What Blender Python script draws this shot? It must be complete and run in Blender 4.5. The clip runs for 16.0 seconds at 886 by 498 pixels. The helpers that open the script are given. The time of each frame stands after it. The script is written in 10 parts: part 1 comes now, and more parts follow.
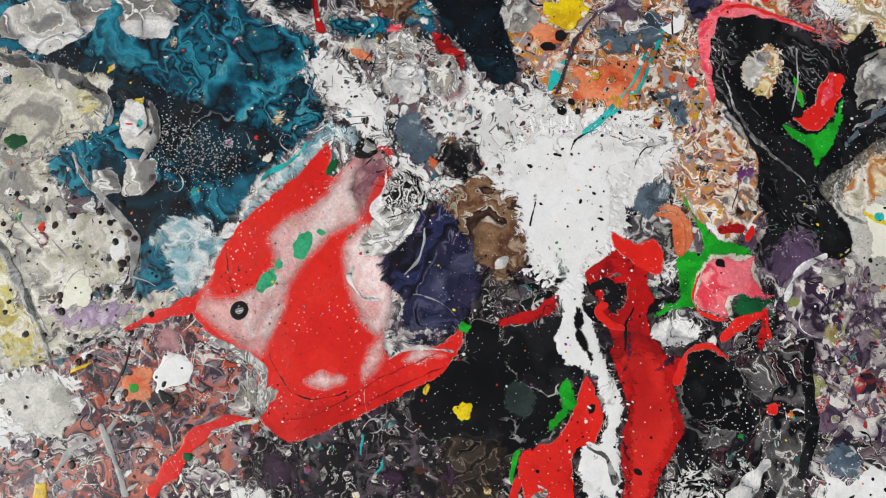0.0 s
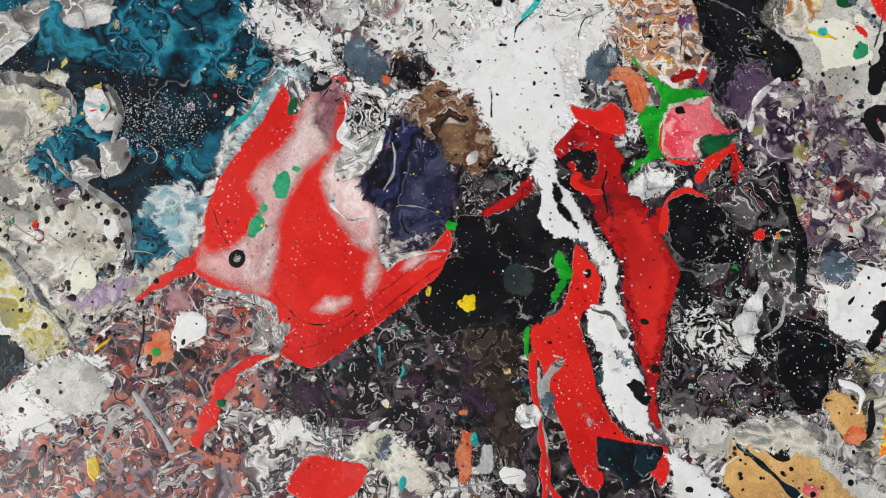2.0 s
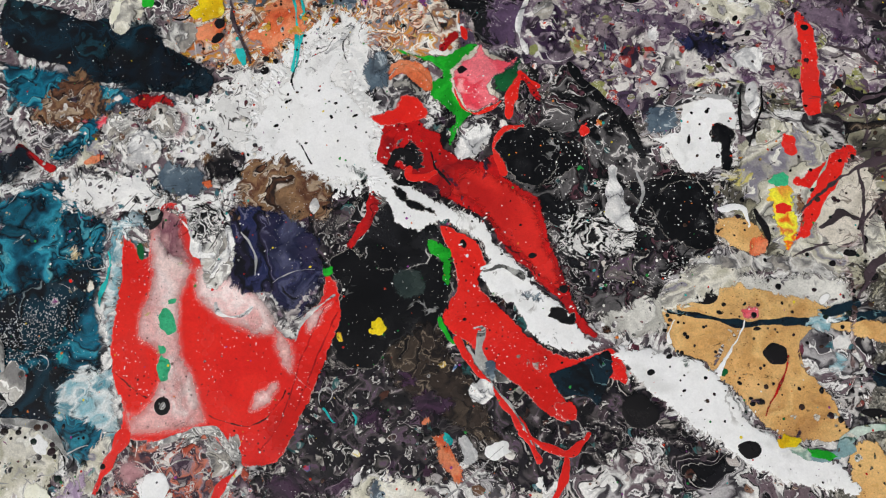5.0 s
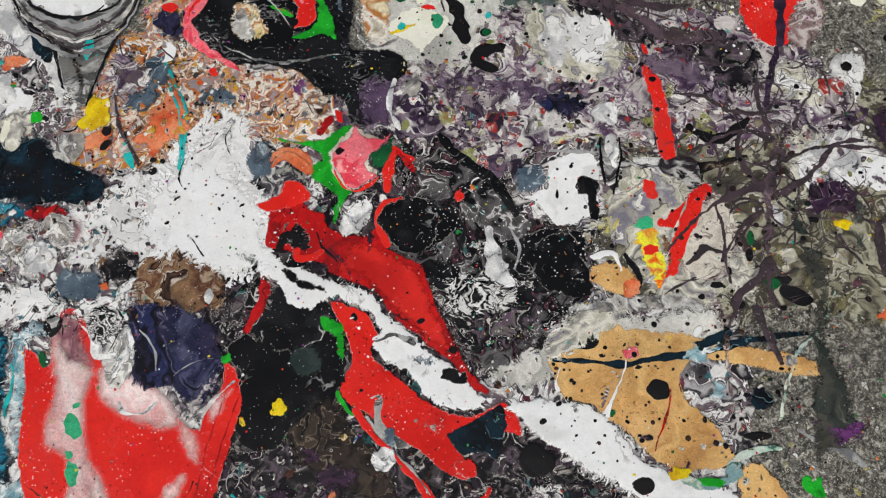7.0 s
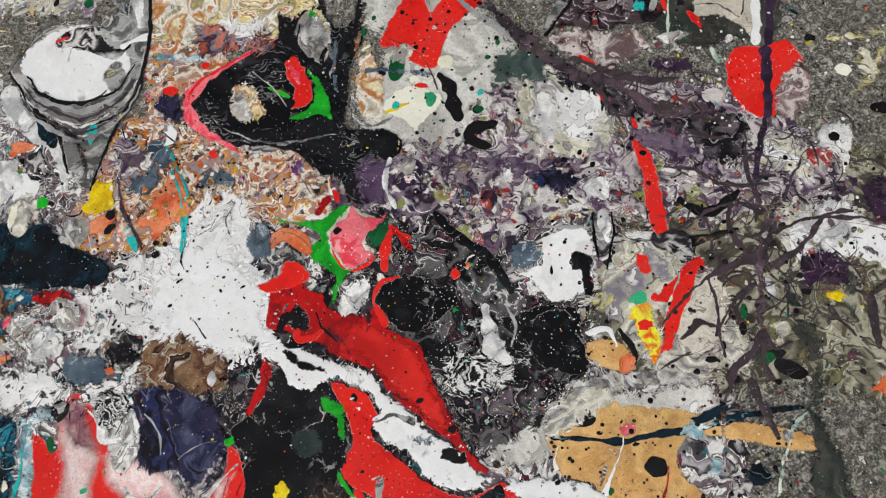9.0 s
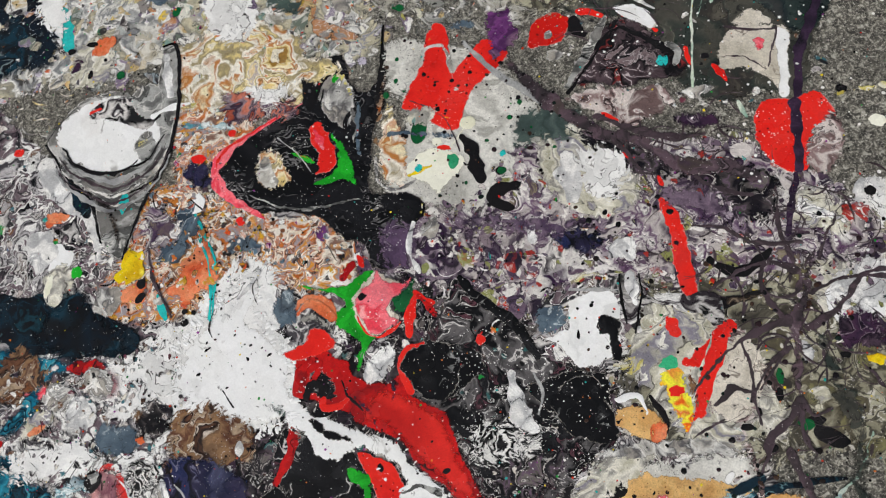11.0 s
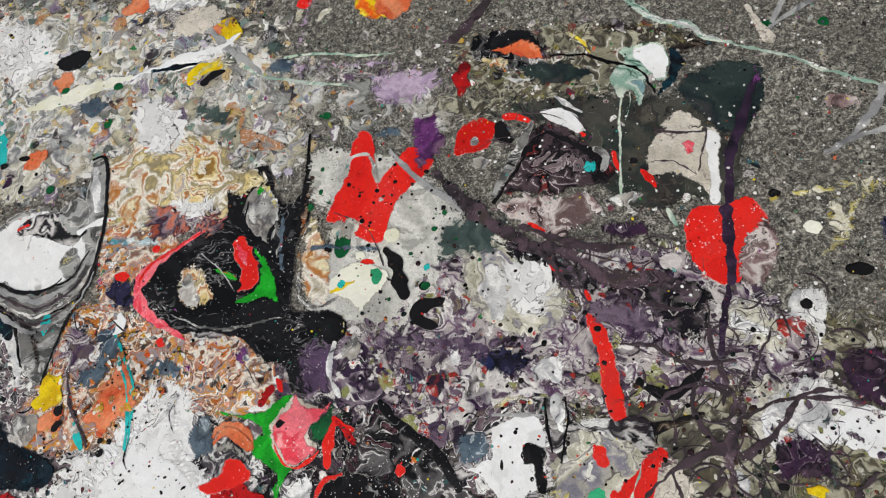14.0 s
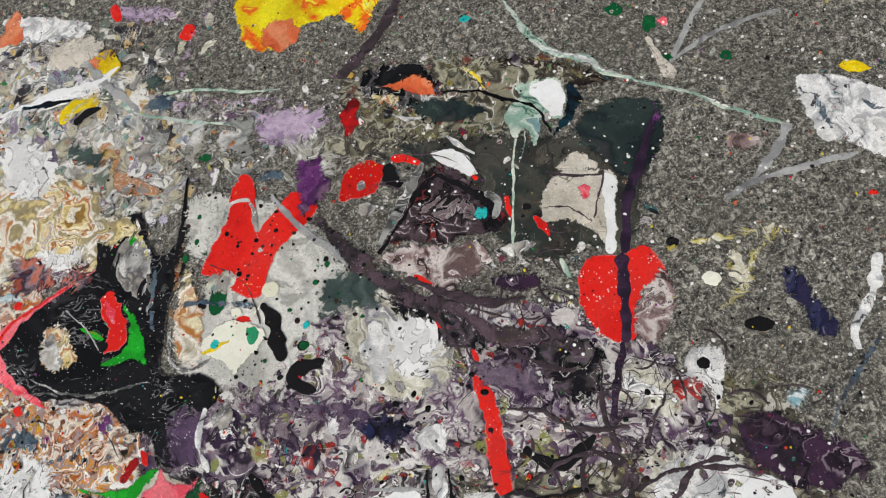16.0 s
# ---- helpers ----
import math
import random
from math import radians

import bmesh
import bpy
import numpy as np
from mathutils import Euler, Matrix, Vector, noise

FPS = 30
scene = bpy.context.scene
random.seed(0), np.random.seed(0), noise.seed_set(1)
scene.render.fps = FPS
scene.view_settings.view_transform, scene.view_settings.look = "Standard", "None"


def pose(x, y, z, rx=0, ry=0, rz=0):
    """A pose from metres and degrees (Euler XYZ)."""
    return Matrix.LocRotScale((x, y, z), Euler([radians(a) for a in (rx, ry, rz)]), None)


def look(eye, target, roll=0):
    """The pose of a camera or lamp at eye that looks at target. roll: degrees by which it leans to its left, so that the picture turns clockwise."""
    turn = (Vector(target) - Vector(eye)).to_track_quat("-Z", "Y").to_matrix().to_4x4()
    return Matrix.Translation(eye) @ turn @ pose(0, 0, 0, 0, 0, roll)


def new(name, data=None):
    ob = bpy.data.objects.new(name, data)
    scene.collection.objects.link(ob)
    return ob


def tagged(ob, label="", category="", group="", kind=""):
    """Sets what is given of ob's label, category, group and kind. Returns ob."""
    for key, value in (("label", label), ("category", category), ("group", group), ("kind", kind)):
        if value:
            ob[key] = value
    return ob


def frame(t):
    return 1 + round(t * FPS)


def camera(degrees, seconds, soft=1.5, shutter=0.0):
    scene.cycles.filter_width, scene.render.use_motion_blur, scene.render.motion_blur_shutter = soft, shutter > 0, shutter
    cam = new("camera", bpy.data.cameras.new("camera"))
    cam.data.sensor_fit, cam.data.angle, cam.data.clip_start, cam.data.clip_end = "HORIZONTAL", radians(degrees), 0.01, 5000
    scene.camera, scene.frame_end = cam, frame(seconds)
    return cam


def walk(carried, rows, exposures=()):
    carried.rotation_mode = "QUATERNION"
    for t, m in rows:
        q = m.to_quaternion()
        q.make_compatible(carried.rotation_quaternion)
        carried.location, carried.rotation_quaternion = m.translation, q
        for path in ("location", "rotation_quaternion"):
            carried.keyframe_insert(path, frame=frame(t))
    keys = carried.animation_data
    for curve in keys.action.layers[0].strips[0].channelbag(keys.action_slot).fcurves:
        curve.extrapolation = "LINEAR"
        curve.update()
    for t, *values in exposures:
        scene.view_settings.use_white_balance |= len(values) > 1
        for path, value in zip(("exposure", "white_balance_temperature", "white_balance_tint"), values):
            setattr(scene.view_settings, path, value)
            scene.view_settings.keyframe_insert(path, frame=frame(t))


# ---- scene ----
cam = camera(61.73, 16.0, soft=1.2)
PATH = [
    (0.0, pose(-0.1517, -0.3999, 0.9757, 8.85, -2.00, 51.35)),
    (0.5, pose(-0.1249, -0.4065, 0.9749, 9.07, -1.30, 47.95)),
    (1.0, pose(-0.0981, -0.4140, 0.9830, 8.60, -0.85, 44.93)),
    (1.5, pose(-0.0667, -0.4332, 0.9895, 8.17, -0.09, 42.02)),
    (2.0, pose(-0.0473, -0.4503, 0.9972, 7.63, 0.68, 38.44)),
    (2.5, pose(-0.0136, -0.4581, 0.9940, 8.18, 2.09, 33.75)),
    (3.0, pose(0.0055, -0.4636, 0.9925, 8.61, 2.72, 27.77)),
    (3.5, pose(0.0324, -0.4699, 0.9964, 9.58, 3.45, 21.58)),
    (6.0, pose(0.1720, -0.4608, 1.0368, 13.23, 4.53, 3.19)),
    (6.5, pose(0.2085, -0.4563, 1.0454, 14.40, 4.35, 2.04)),
    (7.0, pose(0.2437, -0.4388, 1.0592, 15.06, 4.12, 1.22)),
    (7.5, pose(0.2680, -0.4245, 1.0682, 15.76, 3.94, 0.82)),
    (8.0, pose(0.2765, -0.3988, 1.0796, 15.72, 4.04, 0.58)),
    (8.5, pose(0.2746, -0.3773, 1.0886, 16.03, 4.66, 0.34)),
    (9.0, pose(0.2678, -0.3564, 1.0994, 16.39, 5.30, 0.12)),
    (11.5, pose(0.3148, -0.2733, 1.1082, 18.76, 9.64, -0.13)),
    (12.0, pose(0.3379, -0.2504, 1.1098, 19.47, 10.40, -0.21)),
    (12.5, pose(0.3674, -0.2298, 1.1081, 20.43, 11.11, -0.27)),
    (13.0, pose(0.3941, -0.2084, 1.1029, 21.12, 11.44, -0.37)),
    (13.5, pose(0.4168, -0.1956, 1.0906, 21.61, 11.07, -0.69)),
    (14.0, pose(0.4470, -0.1727, 1.0752, 21.58, 10.66, -1.00)),
    (14.5, pose(0.4707, -0.1450, 1.0591, 21.55, 10.12, -1.43)),
    (15.0, pose(0.4991, -0.1186, 1.0369, 21.65, 9.67, -1.92)),
    (15.5, pose(0.5362, -0.0928, 1.0185, 21.52, 9.36, -2.36)),
    (16.0, pose(0.5748, -0.0757, 1.0028, 21.52, 9.14, -2.66)),
]
EXPOSURES = [(0.0, -0.02), (6.5, -0.04), (16.0, 0.0)]
SUN_ELEV, SUN_AZIM, SUN_STRENGTH, SUN_WIDTH, SKY_STRENGTH = 46.0, 250.0, 1.5, 28.0, 0.085

walk(cam, PATH, EXPOSURES)

# ---- light: bright overcast daylight, the sun's veiled disc high on one side ----
SUN_EL, SUN_AZ = radians(SUN_ELEV), radians(SUN_AZIM)
world = bpy.data.worlds.new("sky")
scene.world = world
world.use_nodes = True
wn = world.node_tree
sky = wn.nodes.new("ShaderNodeTexSky")
sky.sky_type, sky.sun_disc = "NISHITA", False
sky.sun_elevation, sky.sun_rotation = SUN_EL, math.pi / 2 - SUN_AZ
sky.air_density, sky.dust_density, sky.ozone_density = 1.0, 6.0, 1.0
veil = wn.nodes.new("ShaderNodeHueSaturation")
veil.inputs["Saturation"].default_value = 0.45
wn.links.new(sky.outputs[0], veil.inputs["Color"])
wn.links.new(veil.outputs[0], wn.nodes["Background"].inputs[0])
wn.nodes["Background"].inputs[1].default_value = SKY_STRENGTH
sun = new("sun", bpy.data.lights.new("sun", "SUN"))
sun.data.energy, sun.data.angle, sun.data.color = SUN_STRENGTH, radians(SUN_WIDTH), (0.975, 0.99, 0.985)
toward = Vector((math.cos(SUN_EL) * math.cos(SUN_AZ), math.cos(SUN_EL) * math.sin(SUN_AZ), math.sin(SUN_EL)))
sun.matrix_world = look(toward * 20, (0, 0, 0))


# ---- materials ----
def rgb(h):
    """Linear colour from a hex triple."""
    v = [int(h[i:i + 2], 16) / 255 for i in (0, 2, 4)]
    return tuple((a / 12.92 if a <= 0.04045 else ((a + 0.055) / 1.055) ** 2.4) for a in v) + (1,)


class Net:
    """Small helper to wire shader nodes."""

    def __init__(self, name):
        self.mat = bpy.data.materials.new(name)
        self.mat.use_nodes = True
        self.t = self.mat.node_tree
        self.t.nodes.clear()
        self.geo = self.add("ShaderNodeNewGeometry")

    def add(self, kind, **values):
        n = self.t.nodes.new("" + kind)
        for k, v in values.items():
            n.inputs[k.replace("_", " ")].default_value = v
        return n

    def link(self, a, b):
        self.t.links.new(a, b)

    def math(self, op, a, b=None, c=None):
        n = self.t.nodes.new("ShaderNodeMath")
        n.operation = op
        for i, v in enumerate((a, b, c)):
            if v is None:
                continue
            if isinstance(v, (int, float)):
                n.inputs[i].default_value = v
            else:
                self.link(v, n.inputs[i])
        return n.outputs[0]

    def vmath(self, op, a, b):
        n = self.t.nodes.new("ShaderNodeVectorMath")
        n.operation = op
        for i, v in enumerate((a, b)):
            if isinstance(v, tuple):
                n.inputs[i].default_value = v
            else:
                self.link(v, n.inputs[i])
        return n.outputs[0]

    def remap(self, v, a, b, c=0.0, d=1.0, smooth=False):
        n = self.t.nodes.new("ShaderNodeMapRange")
        n.interpolation_type = "SMOOTHSTEP" if smooth else "LINEAR"
        self.link(v, n.inputs[0])
        for i, w in enumerate((a, b, c, d)):
            n.inputs[i + 1].default_value = w
        return n.outputs[0]

    def ramp(self, v, stops, mode="LINEAR"):
        n = self.t.nodes.new("ShaderNodeValToRGB")
        r = n.color_ramp
        r.interpolation = mode
        while len(r.elements) < len(stops):
            r.elements.new(0.5)
        for e, (p, c) in zip(r.elements, stops):
            e.position, e.color = p, c
        self.link(v, n.inputs[0])
        return n.outputs[0]

    def mix(self, f, a, b):
        n = self.t.nodes.new("ShaderNodeMix")
        n.data_type = "RGBA"
        for i, v in ((0, f), (6, a), (7, b)):
            if isinstance(v, (int, float, tuple)):
                n.inputs[i].default_value = v
            else:
                self.link(v, n.inputs[i])
        return n.outputs[2]

    def noise(self, p, scale, detail=4.0, rough=0.55, twist=0.0):
        n = self.add("ShaderNodeTexNoise", Scale=scale, Detail=detail, Roughness=rough, Distortion=twist)
        self.link(p, n.inputs["Vector"])
        return n

    def cells(self, p, scale):
        n = self.add("ShaderNodeTexVoronoi", Scale=scale)
        self.link(p, n.inputs["Vector"])
        return n

    def done(self, col, rough, height, bump, alpha=None, spec=0.5):
        b = self.add("ShaderNodeBsdfPrincipled")
        out = self.add("ShaderNodeOutputMaterial")
        for key, v in (("Base Color", col), ("Roughness", rough), ("Specular IOR Level", spec)):
            if isinstance(v, (int, float, tuple)):
                b.inputs[key].default_value = v
            else:
                self.link(v, b.inputs[key])
        bm = self.add("ShaderNodeBump", Strength=bump * 0.8, Distance=0.002)
        self.link(height, bm.inputs["Height"])
        self.link(bm.outputs[0], b.inputs["Normal"])
        if alpha is not None:
            self.link(alpha, b.inputs["Alpha"])
        self.link(b.outputs[0], out.inputs[0])
        return self.mat


def hue_grain(net, pos, col, amount):
    """Slight uneven tone over a paint film, at two scales."""
    a = net.noise(pos, 9.0, 2.0).outputs[0]
    b = net.noise(pos, 140.0, 3.0, 0.7).outputs[0]
    c = net.noise(pos, 420.0, 2.0, 0.6).outputs[0]
    v = net.math("ADD", net.remap(a, 0.3, 0.7, 1 - amount, 1 + amount), net.remap(b, 0.25, 0.75, -amount, amount))
    v = net.math("ADD", v, net.remap(c, 0.3, 0.7, -amount, amount))
    n = net.t.nodes.new("ShaderNodeHueSaturation")
    net.link(v, n.inputs["Value"])
    net.link(col, n.inputs["Color"])
    return n.outputs[0]


def marble(name, cols, scale=16.0, warp=0.05, stretch=(1, 1), turn=0.0, veins=(), blots=(), specks=(), soft=0.0012, ragged=0.004,
           rag_scale=85.0, rough=0.3, bump=0.35, twist=0.4, detail=6.0, span=(0.3, 0.7), spec=0.4, grain=0.16, curl=0.009, rim=None, crisp=0.32):
    """Poured paint: bands of colour that run along a warped noise, thin veins between them, blots, and fine spray.
    soft and ragged: how far the film thins out at its edge, smoothly and in tatters."""
    net = Net(name)
    pos = net.geo.outputs["Position"]
    wob = net.noise(pos, 11.0, 3.0, 0.6)
    off = net.vmath("MULTIPLY", net.vmath("SUBTRACT", wob.outputs[1], (0.5, 0.5, 0.5)), (warp * 2, warp * 2, 0.0))
    p = net.vmath("ADD", pos, off)
    m = net.t.nodes.new("ShaderNodeMapping")
    m.inputs["Rotation"].default_value = (0, 0, radians(turn))
    m.inputs["Scale"].default_value = (1 / stretch[0], 1 / stretch[1], 1)
    net.link(p, m.inputs["Vector"])
    fold = net.noise(m.outputs[0], 34.0, 2.0, 0.5)
    q = net.vmath("ADD", m.outputs[0], net.vmath("MULTIPLY", net.vmath("SUBTRACT", fold.outputs[1], (0.5, 0.5, 0.5)), (curl * 2, curl * 2, 0.0)))
    fine_fold = net.noise(q, 120.0, 1.5, 0.5)
    q = net.vmath("ADD", q, net.vmath("MULTIPLY", net.vmath("SUBTRACT", fine_fold.outputs[1], (0.5, 0.5, 0.5)), (curl * 0.6, curl * 0.6, 0.0)))
    small = net.noise(q, scale, detail, 0.55, twist).outputs[0]
    broad = net.noise(q, scale * 0.38, detail, 0.5, twist).outputs[0]
    pick = net.remap(net.noise(pos, 8.0, 2.0).outputs[0], 0.42, 0.58, smooth=True)
    n = net.math("ADD", net.math("MULTIPLY", small, pick), net.math("MULTIPLY", broad, net.math("SUBTRACT", 1.0, pick)))
    f = net.remap(n, span[0], span[1])
    k = len(cols)
    col = net.ramp(f, [((i + j) / k, rgb(c)) for i, c in enumerate(cols) for j in (crisp, 1 - crisp)])
    for c, amount, size in blots:
        b = net.cells(q, size)
        near = net.math("ADD", b.outputs["Distance"], net.remap(n, 0.3, 0.7, -0.25, 0.25))
        pick = net.math("GREATER_THAN", b.outputs["Color"], 1 - amount)
        col = net.mix(net.math("MULTIPLY", net.remap(near, 0.34, 0.30), pick), col, rgb(c))
    for c, amount, count in veins:
        saw = net.math("PINGPONG", net.math("MULTIPLY", n, count), 0.5)
        where = net.noise(pos, 7.0 + count * 0.3, 3.0).outputs[0]
        line = net.math("MULTIPLY", net.remap(saw, 0.07, 0.025), net.remap(where, 0.64 - amount * 0.34, 0.69 - amount * 0.34))
        col = net.mix(line, col, rgb(c))
    for c, amount, size in specks:
        b = net.cells(pos, size)
        pick = net.math("GREATER_THAN", b.outputs["Color"], 1 - amount)
        where = net.remap(net.noise(pos, 13.0, 4.0, 0.65).outputs[0], 0.40, 0.66, 0.02, 0.36)
        col = net.mix(net.math("MULTIPLY", net.math("LESS_THAN", b.outputs["Distance"], where), pick), col, rgb(c))
    col = hue_grain(net, pos, col, grain)
    fine = net.noise(pos, 260.0, 3.0, 0.6).outputs[0]
    height = net.math("ADD", net.math("MULTIPLY", n, 0.22), net.math("MULTIPLY", fine, 0.12))
    sheen = net.remap(net.noise(pos, 22.0, 3.0).outputs[0], 0.3, 0.7, max(rough - 0.1, 0.05), rough + 0.12)
    edge = net.add("ShaderNodeAttribute")
    edge.attribute_name = "edge"
    e = edge.outputs["Fac"]
    if ragged > 0:
        rn = net.noise(p, rag_scale, 5.0, 0.7, 0.5).outputs[0]
        e = net.math("ADD", e, net.math("MULTIPLY", net.remap(rn, 0.3, 0.75, -1.0, 0.6), ragged))
    if rim is not None:
        where = net.noise(pos, 26.0, 3.0).outputs[0]
        band = net.math("MULTIPLY", net.remap(e, rim[1], rim[1] * 0.45), net.remap(where, 0.42, 0.52))
        col = net.mix(band, col, rgb(rim[0]))
    alpha = net.remap(e, 0.0, max(soft, 0.0003), smooth=True)
    return net.done(col, sheen, height, bump, alpha, spec)


def flow(net, pos):
    """Position folded three times over, as stirred wet paint folds."""
    p = pos
    for size, reach in ((13.0, 0.034), (42.0, 0.012), (130.0, 0.0036)):
        w = net.noise(p, size, 1.5, 0.5)
        p = net.vmath("ADD", p, net.vmath("MULTIPLY", net.vmath("SUBTRACT", w.outputs[1], (0.5, 0.5, 0.5)), (reach * 2, reach * 2, 0.0)))
    return p


def island_paint(name, cols, rough=0.3, rims=True):
    """Each blot takes one of the colours, marbled with two others along folds that run on from blot to blot; its edge bleeds."""
    net = Net(name)
    k = len(cols)
    rnd = net.geo.outputs["Random Per Island"]
    pos = net.geo.outputs["Position"]
    stops = [(i / k, rgb(c)) for i, c in enumerate(cols)]
    col = net.ramp(rnd, stops, "CONSTANT")
    alpha = None
    if rims:
        p = flow(net, pos)
        n = net.noise(p, 30.0, 4.0, 0.55).outputs[0]
        second = net.ramp(net.math("FRACT", net.math("MULTIPLY", rnd, 7.31)), stops, "CONSTANT")
        third = net.ramp(net.math("FRACT", net.math("MULTIPLY", rnd, 17.9)), stops, "CONSTANT")
        col = net.mix(net.remap(n, 0.49, 0.55), col, second)
        col = net.mix(net.remap(n, 0.44, 0.39), col, third)
        where = net.noise(pos, 19.0, 2.0).outputs[0]
        saw = net.math("PINGPONG", net.math("MULTIPLY", n, 13.0), 0.5)
        col = net.mix(net.math("MULTIPLY", net.remap(saw, 0.17, 0.05), net.remap(where, 0.50, 0.58, 0.0, 0.9)), col, rgb("dedad4"))
        col = net.mix(net.math("MULTIPLY", net.remap(saw, 0.34, 0.45), net.remap(where, 0.51, 0.44, 0.0, 0.9)), col, rgb("1c181a"))
        edge = net.add("ShaderNodeAttribute")
        edge.attribute_name = "edge"
        rag = net.noise(p, 95.0, 4.0, 0.65).outputs[0]
        e = net.math("ADD", edge.outputs["Fac"], net.remap(rag, 0.35, 0.68, -0.0022, 0.0006))
        alpha = net.remap(e, 0.0, 0.0006, smooth=True)
        line = net.math("MULTIPLY", net.remap(e, 0.0012, 0.0006), net.math("GREATER_THAN", net.math("FRACT", net.math("MULTIPLY", rnd, 3.77)), 0.55))
        tone = net.ramp(net.math("FRACT", net.math("MULTIPLY", rnd, 11.3)), [(0.0, rgb("dcd8d2")), (0.5, rgb("1a1819"))], "CONSTANT")
        col = net.mix(line, col, tone)
    else:
        n = net.noise(pos, 70.0, 4.0, 0.6, 2.0).outputs[0]
    return net.done(hue_grain(net, pos, col, 0.1), rough, n, 0.5, alpha, 0.3)


def asphalt_like():
    """Bare worn concrete: dark cement between pale and dark grit."""
    net = Net("bare_concrete")
    pos = net.geo.outputs["Position"]
    low = net.noise(pos, 5.0, 4.0).outputs[0]
    n = net.noise(pos, 105.0, 5.0, 0.72, 0.8).outputs[0]
    col = net.ramp(net.remap(n, 0.3, 0.7), [(0.0, rgb("1a1917")), (0.3, rgb("34322e")), (0.48, rgb("5c5952")), (0.62, rgb("6e6b61")), (0.72, rgb("a4a094")), (1.0, rgb("ccc9be"))])
    fine = net.noise(net.vmath("ADD", pos, (3.1, 1.7, 0.0)), 300.0, 4.0, 0.75, 0.6).outputs[0]
    col = net.mix(net.remap(fine, 0.55, 0.62, 0.0, 0.8), col, rgb("c8c4b8"))
    col = net.mix(net.remap(fine, 0.43, 0.37, 0.0, 0.75), col, rgb("1e1d1b"))
    col = net.mix(net.remap(low, 0.4, 0.7, 0.0, 0.4), col, rgb("4c4a43"))
    return net.done(col, 0.6, n, 0.7, None, 0.3)


# ---- building paint ----
CELL = 0.005
PILE = np.full((800, 800), 0.0008, np.float32)


def cells_of(x, y):
    """The cells of the floor that points touch, and their neighbours."""
    i = ((np.asarray(x) + 2.0) / CELL).astype(int).clip(2, 797)
    j = ((np.asarray(y) + 2.0) / CELL).astype(int).clip(2, 797)
    return i, j


def lay(x, y, rise):
    """Paint lies on whatever paint is there already: its level, one film above the highest beneath it."""
    i, j = cells_of(x, y)
    top = 0.0
    for a in (-1, 0, 1):
        for b in (-1, 0, 1):
            top = max(top, float(PILE[i + a, j + b].max()))
    top += rise
    for a in (-1, 0, 1):
        for b in (-1, 0, 1):
            PILE[i + a, j + b] = top
    return top



def relief(x, y):
    return 0.0006 * noise.noise((x * 8, y * 8, 0.3))


def wander(x, y, rough):
    """The shift by which wet edges wander; the same field for all paint, so that neighbours fit."""
    a = noise.noise_vector((x * 16, y * 16, 1.7)) * 0.006
    b = noise.noise_vector((x * 55, y * 55, 5.1)) * 0.0038
    c = noise.noise_vector((x * 170, y * 170, 9.4)) * 0.0016
    v = (a + b + c) * rough
    return x + v.x, y + v.y


def spline(points, closed, step=0.003):
    """Points at even steps along a smooth curve through the given ones."""
    pts = [Vector(p) for p in points]
    n, out = len(pts), []
    for i in range(n if closed else n - 1):
        if closed:
            a, b, c, d = pts[i - 1], pts[i], pts[(i + 1) % n], pts[(i + 2) % n]
        else:
            a, b, c, d = pts[max(i - 1, 0)], pts[i], pts[i + 1], pts[min(i + 2, n - 1)]
        k = max(2, int((c - b).length / step))
        for j in range(k):
            t = j / k
            out.append(0.5 * (2 * b + (c - a) * t + (2 * a - 5 * b + 4 * c - d) * t * t + (3 * b - a - 3 * c + d) * t ** 3))
    if not closed:
        out.append(pts[-1])
    return out


def inside(poly, x, y):
    px, py = poly[:, 0], poly[:, 1]
    qx, qy = np.roll(px, -1), np.roll(py, -1)
    res = np.zeros(len(x), bool)
    for a, b, c, d in zip(px, py, qx, qy):
        if b != d:
            cross = (b > y) != (d > y)
            res ^= cross & (x < (c - a) * (y - b) / (d - b) + a)
    return res


